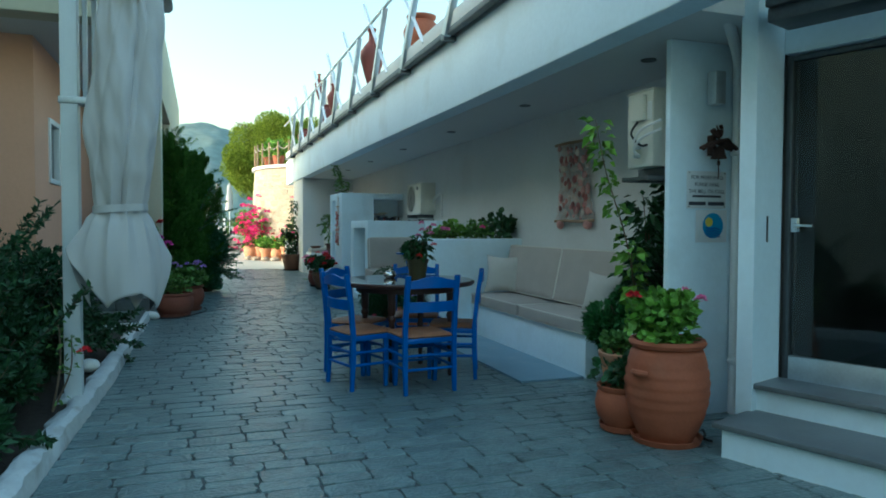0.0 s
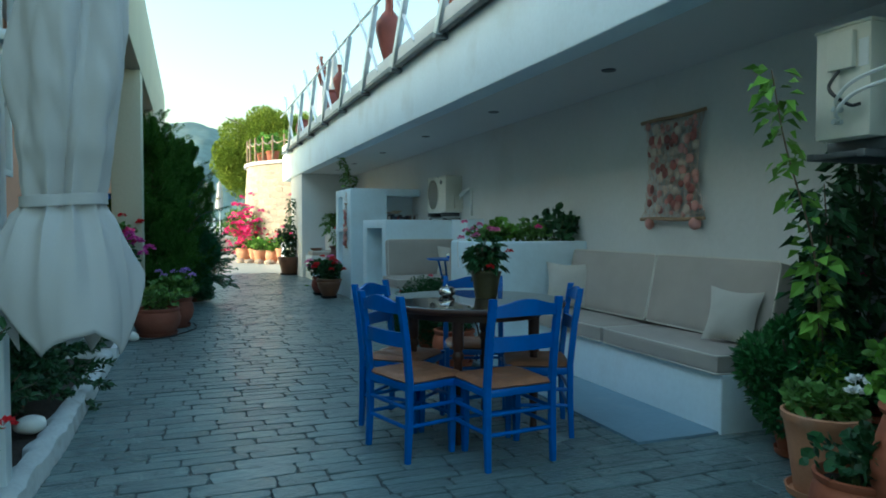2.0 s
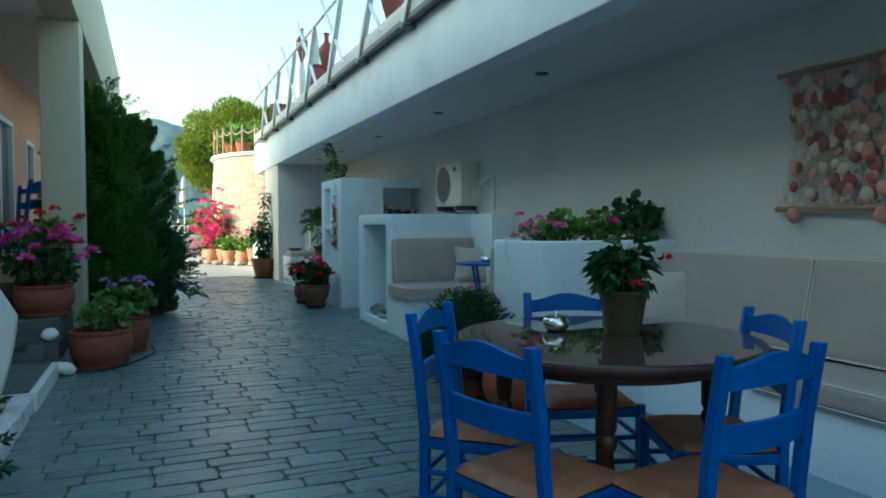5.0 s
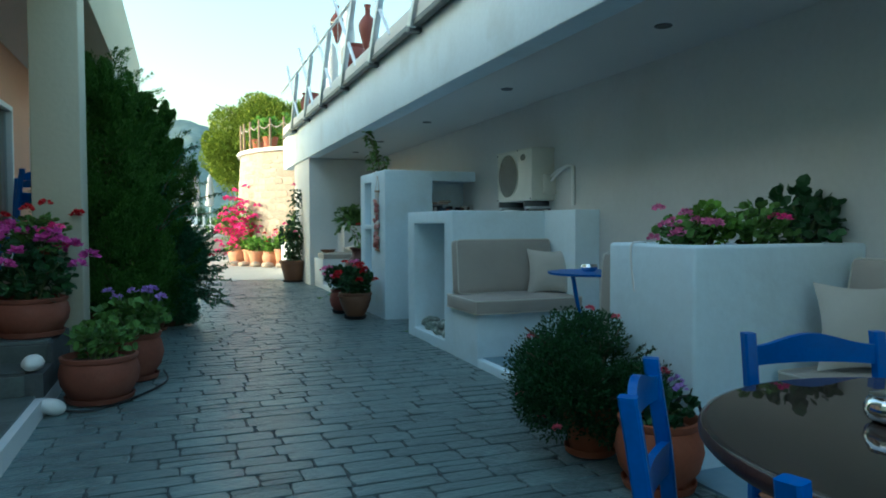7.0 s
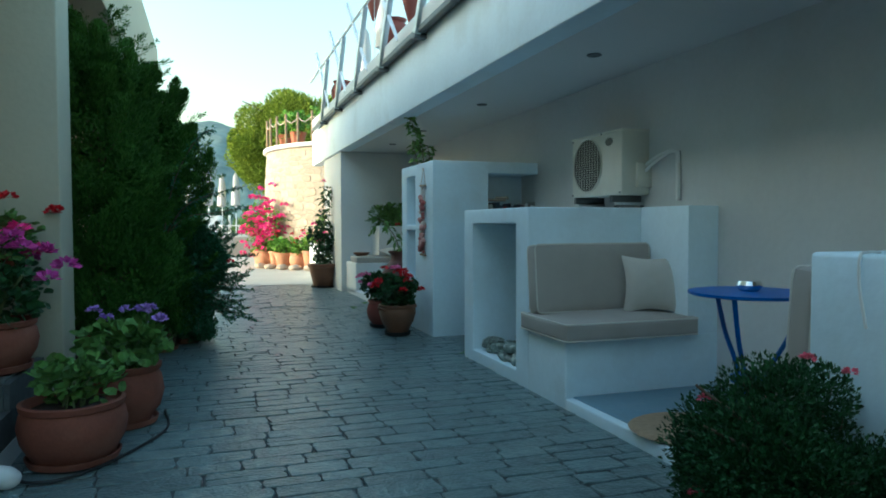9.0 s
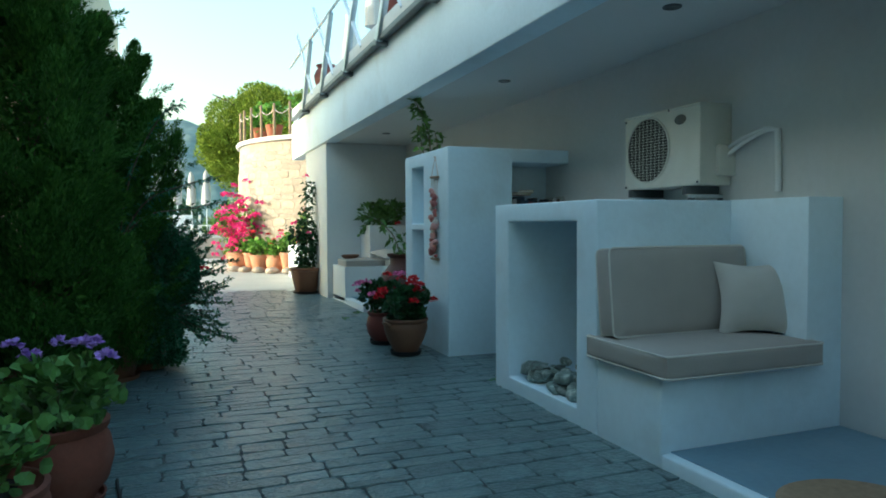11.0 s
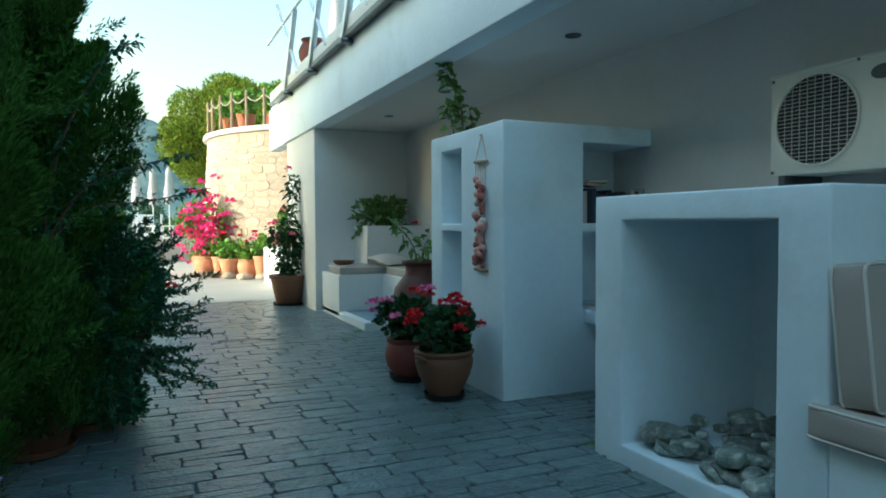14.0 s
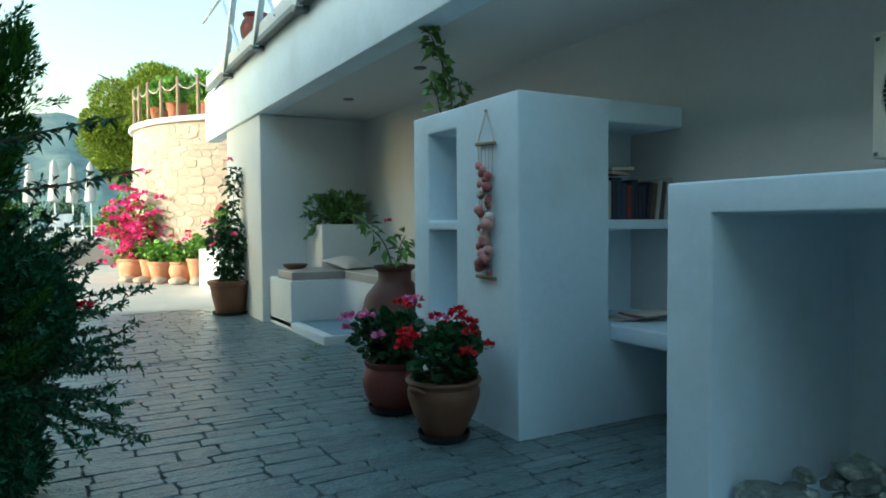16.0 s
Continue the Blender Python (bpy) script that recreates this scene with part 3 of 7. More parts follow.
bmesh.ops.create_grid(bm, x_segments=40, y_segments=90, size=0.5)
for v in bm.verts:
    v.co = Vector((-2.85 + v.co.x * 4.1, 2.9 + v.co.y * 11.9, 0.03 + 0.035 * noise.noise(v.co * 25)))
    v.co.x += kerb_shift(v.co.y) * (v.co.x + 4.9) / 4.1
setting("soil_bed_2", bm, SOIL, "dark soil of the planting bed")


# ---- things: pots and plants ----
def pot_profile(kind):
    return {
        "urn": [(0.125, 0), (0.13, 0.012), (0.16, 0.07), (0.205, 0.16), (0.236, 0.26), (0.238, 0.3), (0.225, 0.33), (0.242, 0.35), (0.25, 0.365), (0.242, 0.38), (0.222, 0.38), (0.21, 0.35)],
        "bowl": [(0.2, 0), (0.24, 0.02), (0.3, 0.12), (0.315, 0.2), (0.3, 0.27), (0.285, 0.29), (0.3, 0.3), (0.305, 0.33), (0.28, 0.335), (0.265, 0.31), (0.25, 0.29)],
        "flower": [(0.14, 0), (0.15, 0.01), (0.2, 0.22), (0.215, 0.3), (0.235, 0.305), (0.24, 0.35), (0.225, 0.355), (0.205, 0.34), (0.2, 0.31)],
        "belly": [(0.15, 0), (0.16, 0.02), (0.22, 0.1), (0.245, 0.2), (0.23, 0.29), (0.21, 0.33), (0.225, 0.345), (0.23, 0.375), (0.21, 0.38), (0.19, 0.35), (0.18, 0.32)],
        "tall": [(0.13, 0), (0.135, 0.01), (0.17, 0.25), (0.19, 0.36), (0.2, 0.37), (0.205, 0.41), (0.19, 0.415), (0.175, 0.4), (0.17, 0.37)],
    }[kind]


def pot(parent, kind, s, material, saucer=True, hz=1.0, seg=32, saucer_m=None):
    pr = [(r * s, z * s * hz + (0.02 if saucer else 0)) for r, z in pot_profile(kind)]
    part("pot", lathe(pr, seg), material, parent)
    top = pr[-1]
    bm = bmesh.new()
    bmesh.ops.create_circle(bm, cap_ends=True, segments=24, radius=top[0] * 1.03)
    for v in bm.verts:
        v.co.z = top[1] + 0.01 * noise.noise(v.co * 40)
    part("soil", bm, SOIL, parent, "dark potting soil")
    if saucer:
        r0 = pr[0][0]
        part("saucer", lathe([(r0 * 1.15, 0), (r0 * 1.3, 0.01), (r0 * 1.38, 0.045), (r0 * 1.32, 0.045), (r0 * 1.22, 0.02)], seg), saucer_m or material, parent, "dark plastic saucer" if saucer_m else "clay saucer")
    return top[1]


def pot_handles(parent, r, z, material, turn=0.3):
    """Two ear handles on the belly of a clay pot."""
    for a in (turn, turn + math.pi):
        bm = bmesh.new()
        tube(bm, curve_pts([(r * math.cos(a - 0.22), r * math.sin(a - 0.22), z - 0.01), (r * 1.16 * math.cos(a - 0.12), r * 1.16 * math.sin(a - 0.12), z + 0.015), (r * 1.16 * math.cos(a + 0.12), r * 1.16 * math.sin(a + 0.12), z + 0.015), (r * math.cos(a + 0.22), r * math.sin(a + 0.22), z - 0.01)], 4), 0.012, 8)
        part("handle", bm, material, parent)


def flower_heads(parent, rng, pts, material, size=0.05, petals=22, name="flower_head"):
    for p in pts:
        l = Leaves()
        o = rng.normal(size=(petals, 3))
        o /= np.linalg.norm(o, axis=1, keepdims=True)
        o[:, 2] = np.abs(o[:, 2]) * 0.8
        l.add(np.array(p) + o * size * 0.45, o, size * 0.62, 0.95, 0.2, rng=rng)
        l.done(name, material, parent)


def geranium(name, loc, kind, s, material, seed, label, flowers=(), spread=0.32, height=0.32, leaf=0.075, n=330, lm=None, saucer=True, group="", hz=1.0, rz=0, fsize=0.055, saucer_m=None):
    rng = np.random.default_rng(seed)
    t = thing(name, pose(*loc, 0, 0, rz), label, "potted plant", group)
    top = pot(t, kind, s, material, saucer, hz, saucer_m=saucer_m)
    l = Leaves()
    p, w = blob_points(rng, (0, 0, top + height * 0.42), (spread, spread, height * 0.6), n, 0.5, 9, 0.45)
    p[:, 2] = np.maximum(p[:, 2], top - 0.08)
    l.add(p, w + rng.normal(size=p.shape) * 0.5, rng.uniform(0.6, 1.15, n) * leaf, rng=rng, round_leaf=True)
    l.done("foliage", lm or L_MID, t)
    bm = bmesh.new()
    for i in range(9):
        a, r = rng.uniform(0, 6.28), spread * rng.uniform(0.2, 0.8)
        tube(bm, curve_pts([(0.05 * math.cos(a), 0.05 * math.sin(a), top), (r * 0.5 * math.cos(a), r * 0.5 * math.sin(a), top + height * 0.3), (r * math.cos(a), r * math.sin(a), top + height * 0.6)], 4), 0.007, 5)
    tagged(part("stem", bm, STEM, t), kind="stuff")
    for material_f, count in flowers:
        d = rng.normal(size=(count, 3))
        d /= np.linalg.norm(d, axis=1, keepdims=True)
        d[:, 2] = np.abs(d[:, 2]) * 0.9 + 0.15
        pts = np.array((0, 0, top + height * 0.42)) + d * np.array((spread, spread, height * 0.68)) * rng.uniform(0.95, 1.15, (count, 1))
        flower_heads(t, rng, pts, material_f, fsize)
    return t


def bush(name, loc, radii, n, leaf, seed, label, material, lumps=12, width=0.3, sprigs=0, sprig_len=0.5, category="shrub", base=0.25, pot_kind=None, pot_s=1.0, pot_m=None, lump=0.4, flowers=(), fsize=0.05, out=None, shell=0.5):
    rng = np.random.default_rng(seed)
    t = thing(name, loc, label, category)
    top = pot(t, pot_kind, pot_s, pot_m, True) if pot_kind else 0.0
    rx, ry, rz = radii
    cz = top + base + rz
    l = Leaves()
    p, w = blob_points(rng, (0, 0, cz), radii, n, shell, lumps, lump)
    p[:, 2] = np.maximum(p[:, 2], 0.03 + rng.uniform(0, 0.1, n))
    w[:, 2] += 0.35
    l.add(p, w + rng.normal(size=p.shape) * 0.45, rng.uniform(0.6, 1.3, n) * leaf, width, 0.2, 0.1, rng)
    bm = bmesh.new()
    for i in range(10):
        a = rng.uniform(0, 6.28)
        e = (rx * 0.7 * math.cos(a), ry * 0.7 * math.sin(a), cz + rz * rng.uniform(-0.3, 0.6))
        tube(bm, curve_pts([(0.03 * math.cos(a), 0.03 * math.sin(a), top - 0.02), (e[0] * 0.35, e[1] * 0.35, top + (e[2] - top) * 0.55), e], 4), 0.02, 6, 0.005)
    for i in range(sprigs):
        a = rng.uniform(0, 6.28) if out is None else out + rng.normal() * 1.1
        el = rng.uniform(-0.55, 0.95)
        d = np.array((math.cos(a) * math.cos(el), math.sin(a) * math.cos(el), math.sin(el)))
        s0 = np.array((0, 0, cz)) + d * np.array(radii) * 0.62
        ln = sprig_len * rng.uniform(0.5, 1.1)
        k = int(ln / leaf * 11)
        u = np.sort(rng.uniform(0, 1, k))[:, None]
        bend = np.array((rng.uniform(-0.3, 0.3), rng.uniform(-0.4, 0.4), rng.uniform(-0.35, 0.35)))
        line = s0 + d * ln * u + bend * ln * u ** 2
        tube(bm, [tuple(s0 + d * ln * q + bend * ln * q * q) for q in (0, 0.35, 0.7, 1.0)], 0.0035, 5, 0.0015)
        side = rng.normal(size=(k, 3))
        l.add(line, d * 0.7 + side * 0.6, rng.uniform(0.7, 1.2, k) * leaf, width, 0.2, 0.0, rng)
    tagged(part("branch", bm, BARK, t), kind="stuff")
    l.done("foliage", material, t)
    for material_f, count in flowers:
        d = rng.normal(size=(count, 3))
        d /= np.linalg.norm(d, axis=1, keepdims=True)
        pts = np.array((0, 0, cz)) + d * np.array(radii) * rng.uniform(0.74, 0.88, (count, 1))
        pts[:, 2] = np.maximum(pts[:, 2], cz - rz * 0.5)
        flower_heads(t, rng, pts, material_f, fsize)
    return t


def climber(name, loc, lines, leaf, seed, label, material, pot_kind=None, pot_s=1.0, pot_m=None, density=26, spread=0.1, flowers=(), fsize=0.05, width=0.75, category="climbing plant", stake=False):
    """Stems along given lines, with large pointed leaves and a few flowers."""
    rng = np.random.default_rng(seed)
    t = thing(name, loc, label, category)
    top = pot(t, pot_kind, pot_s, pot_m, True, saucer_m=BLACK if pot_m is TERRA_D else None) if pot_kind else 0.0
    bm = bmesh.new()
    l = Leaves()
    every = []
    for ctrl in lines:
        pts = curve_pts([(x, y, z + top) for x, y, z in ctrl], 8)
        tube(bm, pts, 0.008, 6, 0.003)
        arr = np.array([tuple(p) for p in pts])
        ln = np.linalg.norm(np.diff(arr, axis=0), axis=1).sum()
        k = int(ln * density)
        q = rng.uniform(0.04, 1, k) * (len(arr) - 1)
        i = np.minimum(q.astype(int), len(arr) - 2)
        pos = arr[i] + (arr[i + 1] - arr[i]) * (q - i)[:, None]
        d = rng.normal(size=(k, 3)) * np.array((1, 1, 0.5))
        d /= np.linalg.norm(d, axis=1, keepdims=True)
        l.add(pos + d * spread * rng.uniform(0.1, 0.8, (k, 1)), d + np.array((0, 0, -0.25)), rng.uniform(0.6, 1.2, k) * leaf, width, 0.18, 0.2, rng)
        every.append(pos)
    if stake:
        tube(bm, [(0.02, 0.02, top - 0.1), (0.03, 0.0, top + 1.1)], 0.008, 6)
    tagged(part("stem", bm, BARK, t), kind="stuff")
    l.done("foliage", material, t)
    every = np.concatenate(every)
    for material_f, count in flowers:
        pts = every[rng.integers(0, len(every), count)] + rng.normal(size=(count, 3)) * spread * 0.8
        flower_heads(t, rng, pts, material_f, fsize, 16)
    return t


def conifer(name, loc, rows, plumes, per, leaf, seed, label, material, pot_s, pot_m, lean=(0.0, 0.0)):
    """Dense juniper: upright feathery plumes set over an uneven tapering body."""
    rng = np.random.default_rng(seed)
    t = thing(name, loc, label, "shrub")
    pot(t, "flower", pot_s, pot_m, True)
    zs, rs = np.array([r[0] for r in rows]), np.array([r[1] for r in rows])
    top = zs[-1]
    l = Leaves()
    bm = bmesh.new()
    tube(bm, curve_pts([(0, 0, 0.3), (lean[0] * 0.5, lean[1] * 0.5, top * 0.5), (lean[0], lean[1], top * 0.92)], 6), 0.035, 8, 0.008)
    for k in range(plumes):
        z = zs[0] + (top - 0.12 - zs[0]) * rng.uniform(0, 1) ** 0.9
        a = rng.uniform(0, 6.283)
        r = np.interp(z, zs, rs) * (0.8 + 0.6 * noise.noise(Vector((math.cos(a) * 1.3, math.sin(a) * 1.3, z * 1.6 + seed)))) * rng.uniform(0.55, 1.0) ** 0.5
        out = np.array((math.cos(a), math.sin(a), 0.0))
        axis = out * rng.uniform(0.25, 0.75) + np.array((0, 0, 1.0)) + rng.normal(size=3) * 0.15
        axis /= np.linalg.norm(axis)
        ln = rng.uniform(0.3, 0.55) * (1.0 if z < top * 0.8 else 0.7)
        fat = rng.uniform(0.1, 0.17) * (1.0 if z < top * 0.8 else 0.7)
        foot = out * r + np.array((lean[0] * z / top, lean[1] * z / top, z)) - axis * ln * 0.5
        tube(bm, [tuple(np.array((lean[0] * z / top, lean[1] * z / top, max(0.3, z - 0.25)))), tuple(foot + axis * ln * 0.6)], 0.007, 4, 0.002)
        u = rng.uniform(0, 1, per)[:, None]
        o = rng.normal(size=(per, 3))
        o /= np.linalg.norm(o, axis=1, keepdims=True)
        wide = fat * np.sin(np.pi * (0.12 + 0.85 * u)) ** 0.7 * rng.uniform(0.35, 1.0, (per, 1)) ** 0.5
        l.add(foot + axis * ln * u + o * wide, axis * 0.9 + o * 0.35 + rng.normal(size=(per, 3)) * 0.2, rng.uniform(0.6, 1.3, per) * leaf, 0.3, 0.1, 0.0, rng, face=o)
    inner = 14000
    z = rng.uniform(zs[0], top * 0.9, inner)
    a = rng.uniform(0, 6.283, inner)
    r = np.interp(z, zs, rs) * 0.6 * rng.uniform(0, 1, inner) ** 0.5
    p = np.stack([r * np.cos(a) + lean[0] * z / top, r * np.sin(a) + lean[1] * z / top, z], 1)
    l.add(p, rng.normal(size=p.shape) + np.array((0, 0, 0.6)), rng.uniform(0.8, 1.4, inner) * leaf * 1.7, 0.3, 0.2, 0.1, rng)
    for k in range(60):                              # loose sprays that break the outline
        z = rng.uniform(0.5, top)
        a = rng.uniform(0, 6.283)
        out = np.array((math.cos(a), math.sin(a), 0.0))
        d = out + np.array((0, 0, rng.uniform(0.2, 1.2)))
        d /= np.linalg.norm(d)
        s0 = out * np.interp(z, zs, rs) * 0.95 + np.array((lean[0] * z / top, lean[1] * z / top, z))
        u = rng.uniform(0, 1, 160)[:, None]
        o = rng.normal(size=(160, 3)) * 0.018
        l.add(s0 + d * u * rng.uniform(0.12, 0.26) + o * (1.2 - u), d + o * 25, rng.uniform(0.6, 1.2, 160) * leaf * 0.9, 0.26, 0.1, 0.0, rng)
    tagged(part("branch", bm, BARK, t), kind="stuff")
    l.done("foliage", material, t)
    return t


# ---- things on the alcove's walls and benches ----
def cushion(name, loc, size, label, material=CLOTH, rot=(0, 0, 0), seed=0, puff=0.02, piping=True, category="cushion"):
    """A box cushion with soft, slightly bulging sides and a sewn edge."""
    t = thing(name, pose(*loc, *rot), label, category)
    sx, sy, sz = size
    bm = bmesh.new()
    bmesh.ops.create_cube(bm, size=1.0)
    bmesh.ops.subdivide_edges(bm, edges=bm.edges[:], cuts=9, use_grid_fill=True)
    for v in bm.verts:
        c = v.co * 2
        f = Vector((1 - c.x ** 4, 1 - c.y ** 4, 1 - c.z ** 4))
        p = Vector((v.co.x * sx, v.co.y * sy, (v.co.z + 0.5) * sz))
        nv = noise.noise(p * 6 + Vector((seed, 0, 0))) * 0.008
        p.x += math.copysign(puff * 0.5 * f.y * f.z, c.x) if abs(c.x) > 0.99 else 0
        p.y += math.copysign(puff * 0.5 * f.x * f.z, c.y) if abs(c.y) > 0.99 else 0
        p.z += math.copysign((puff + nv) * f.x * f.y, c.z) if abs(c.z) > 0.99 else 0
        k = max(abs(c.x), 1e-6), max(abs(c.y), 1e-6), max(abs(c.z), 1e-6)
        if sum(a > 0.99 for a in k) >= 2:
            p.x *= 1 - 0.008 / sx * 2 * (k[0] > 0.99)
            p.y *= 1 - 0.008 / sy * 2 * (k[1] > 0.99)
        v.co = p
    cover = part("cover", bm, material, t)
    if piping:
        for z in (0.004, sz - 0.004):
            bm = bmesh.new()
            r = 0.03
            pts = []
            for cx, cy, a0 in ((1, 1, 0), (-1, 1, 90), (-1, -1, 180), (1, -1, 270), (1, 1, 360)):
                for a in ((0, 45, 90) if a0 < 360 else (0,)):
                    pts.append((cx * (sx / 2 - r) + r * math.cos(radians(a0 + a)), cy * (sy / 2 - r) + r * math.sin(radians(a0 + a)), z))
            tube(bm, pts, 0.006, 6)
            part("piping", bm, PIPING, cover, "sewn edge piping")
    return t


def pillow(loc, rot, s, label, seed=0, material=CLOTH_L):
    t = thing("throw_pillow", pose(*loc, *rot), label, "pillow")
    bm = bmesh.new()
    n = 14
    grid = {}
    for side in (1, -1):
        for i in range(n + 1):
            for j in range(n + 1):
                u, w = i / n * 2 - 1, j / n * 2 - 1
                edge = (1 - u ** 2) * (1 - w ** 2)
                if side < 0 and edge < 1e-6:
                    grid[side, i, j] = grid[1, i, j]
                    continue
                th = 0.085 * edge ** 0.6 + 0.006 * noise.noise(Vector((u * 3, w * 3, seed + side)))* edge
                pin = 1 - 0.14 * (1 - (u * w) ** 2)
                grid[side, i, j] = bm.verts.new((u * s / 2 * pin, side * th, (w * pin + 1) * s / 2))
    for side in (1, -1):
        for i in range(n):
            for j in range(n):
                q = [grid[side, i, j], grid[side, i + 1, j], grid[side, i + 1, j + 1], grid[side, i, j + 1]]
                bm.faces.new(q if side < 0 else q[::-1])
    part("cover", bm, material, t)
    return t


cushion("seat_cushion", (3.37, 5.72, 0.342), (0.6, 1.27, 0.12), "taupe canvas seat cushion on the white bench", seed=1)
cushion("seat_cushion", (3.37, 7.02, 0.342), (0.6, 1.27, 0.12), "taupe canvas seat cushion on the white bench", seed=2)
for y, w, sd in ((5.72, 1.25, 3), (7.0, 1.27, 4)):
    cushion("back_cushion", (3.66, y, 0.745), (0.55, w, 0.13), "taupe canvas back cushion leaning on the wall", rot=(0, -78, 0), seed=sd)
pillow((3.36, 7.36, 0.482), (-16, 0, -38), 0.46, "pale linen throw pillow on the bench", 1)
pillow((3.36, 5.32, 0.482), (-14, 3, -72), 0.38, "pale linen throw pillow on the bench", 2)
cushion("seat_cushion", (3.06, 10.66, 0.447), (1.06, 0.72, 0.12), "taupe canvas seat cushion on the nook seat", seed=5)
cushion("back_cushion", (3.05, 10.93, 0.82), (0.98, 0.5, 0.13), "taupe canvas back cushion against the white block", rot=(84, 0, 0), seed=6)
pillow((3.42, 10.6, 0.57), (-16, 0, -26), 0.44, "pale linen throw pillow in the nook", 3)
cushion("seat_cushion", (3.2, 8.72, 0.362), (0.9, 0.56, 0.12), "taupe canvas seat cushion on the nook seat", seed=7)
cushion("back_cushion", (3.1, 8.45, 0.77), (0.98, 0.55, 0.12), "taupe canvas back cushion against the planter wall", rot=(-86, 0, 0), seed=8)
cushion("seat_cushion", (3.2, 18.22, 0.562), (1.0, 0.6, 0.1), "taupe canvas seat cushion on the corner bench", seed=9)
cushion("seat_cushion", (3.6, 16.7, 0.562), (0.6, 2.3, 0.1), "taupe canvas seat cushion on the corner bench", seed=10)
pillow((3.5, 17.75, 0.69), (-80, 0, 20), 0.5, "pale linen pillow lying on the corner bench", 4)


def ac_unit(loc, rz, label, back_fittings):
    """Outdoor unit: local x along its length, front towards -y."""
    t = thing("air_conditioner", pose(*loc, 0, 0, rz), label, "air conditioner")
    body = part("casing", boxes((-0.41, -0.15, 0, 0.41, 0.15, 0.55), bev=0.012), ACWHITE, t)
    part("lid", boxes((-0.415, -0.155, 0.535, 0.415, 0.155, 0.552), bev=0.004), ACWHITE, t)
    # flat black disc on the casing paints the shade behind the grille
    bm = bmesh.new()
    bmesh.ops.create_circle(bm, cap_ends=True, segments=40, radius=0.235)
    bmesh.ops.transform(bm, matrix=pose(-0.13, -0.153, 0.28, 90, 0, 0), verts=bm.verts[:])
    part("fan_shade_disc", bm, BLACK, body, "flat black disc painted for the shade inside the fan opening", False)
    bm = bmesh.new()
    for i in range(-11, 12):
        z = i * 0.0205
        h = math.sqrt(max(0, 0.235 ** 2 - z * z))
        tube(bm, [(-0.13 - h, -0.158, 0.28 + z), (-0.13 + h, -0.158, 0.28 + z)], 0.0015, 4)
    for i in range(-4, 5):
        x = i * 0.045
        h = math.sqrt(max(0, 0.235 ** 2 - x * x))
        tube(bm, [(-0.13 + x, -0.16, 0.28 - h), (-0.13 + x, -0.16, 0.28 + h)], 0.002, 4)
    pts = [(-0.13 + 0.238 * math.cos(a), -0.158, 0.28 + 0.238 * math.sin(a)) for a in (2 * math.pi * k / 40 for k in range(41))]
    tube(bm, pts, 0.007, 6)
    part("grille", bm, ACWHITE, body, "round wire fan grille")
    bm = bmesh.new()
    for a in range(3):
        box(bm, -0.012, -0.003, 0.03, 0.012, 0.003, 0.19, m=pose(-0.13, -0.1, 0.28, 0, a * 120, 0))
    part("fan", bm, DARKSTEEL, t)
    bm = bmesh.new()
    bmesh.ops.create_circle(bm, cap_ends=True, segments=24, radius=0.05)
    bmesh.ops.transform(bm, matrix=pose(0.22, -0.1535, 0.46, 90, 0, 0) @ Matrix.Diagonal((1.2, 0.7, 1, 1)), verts=bm.verts[:])
    part("badge", bm, DARKSTEEL, body, "small dark oval badge", False)
    for x in (-0.32, 0.28):
        part("foot", boxes((x - 0.02, -0.17, -0.06, x + 0.02, 0.17, 0.0), bev=0.004), DARKSTEEL, t)
    for x, z in ((-0.39, 0.02), (0.39, 0.02), (-0.39, 0.52), (0.1, 0.54)):
        part("screw", boxes((x - 0.008, -0.158, z - 0.008, x + 0.008, -0.15, z + 0.008), bev=0.002), DARKSTEEL, body)
    if back_fittings:
        part("service_cover", boxes((0.41, -0.06, 0.33, 0.445, 0.08, 0.51), bev=0.008), ACWHITE, t)
        part("label_plate", boxes((0.41, 0.09, 0.33, 0.413, 0.14, 0.46)), SIGNWHITE, t)
        bm = bmesh.new()
        tube(bm, curve_pts([(0.43, -0.0, 0.33), (0.47, -0.02, 0.24), (0.46, 0.08, 0.15), (0.43, 0.12, 0.15)], 8), 0.009, 6)
        part("cable", bm, BLACK, t, "black power cable")
        bm = bmesh.new()
        for z in (0.15, 0.09):
            tube(bm, curve_pts([(0.42, 0.0, z), (0.48, 0.03, z + 0.03), (0.5, 0.14, z + 0.1), (0.5, 0.36, z + 0.14)], 8), 0.009, 6)
        part("pipe", bm, PVC, t, "white insulated pipes")
        for z in (0.08, 0.14):
            bm = bmesh.new()
            tube(bm, [(0.41, -0.0, z), (0.46, -0.0, z)], 0.014, 8)
            tube(bm, [(0.44, -0.025, z), (0.44, 0.025, z)], 0.009, 8)
            part("valve", bm, STEEL, t)
    else:
        part("service_cover", boxes((0.41, -0.02, 0.06, 0.45, 0.13, 0.27), bev=0.01), ACWHITE, t)
        bm = bmesh.new()
        for dz in (0, 0.05):
            tube(bm, curve_pts([(0.44, 0.06, 0.2 + dz), (0.56, 0.07, 0.27 + dz * 0.7), (0.72, 0.09, 0.33 + dz * 0.3), (0.82, 0.09, 0.32)], 8), 0.014, 6)
        tube(bm, [(0.82, 0.09, 0.33), (0.83, 0.09, -0.06)], 0.02, 8)
        part("pipe", bm, PVC, t, "white insulated pipes")
    return t


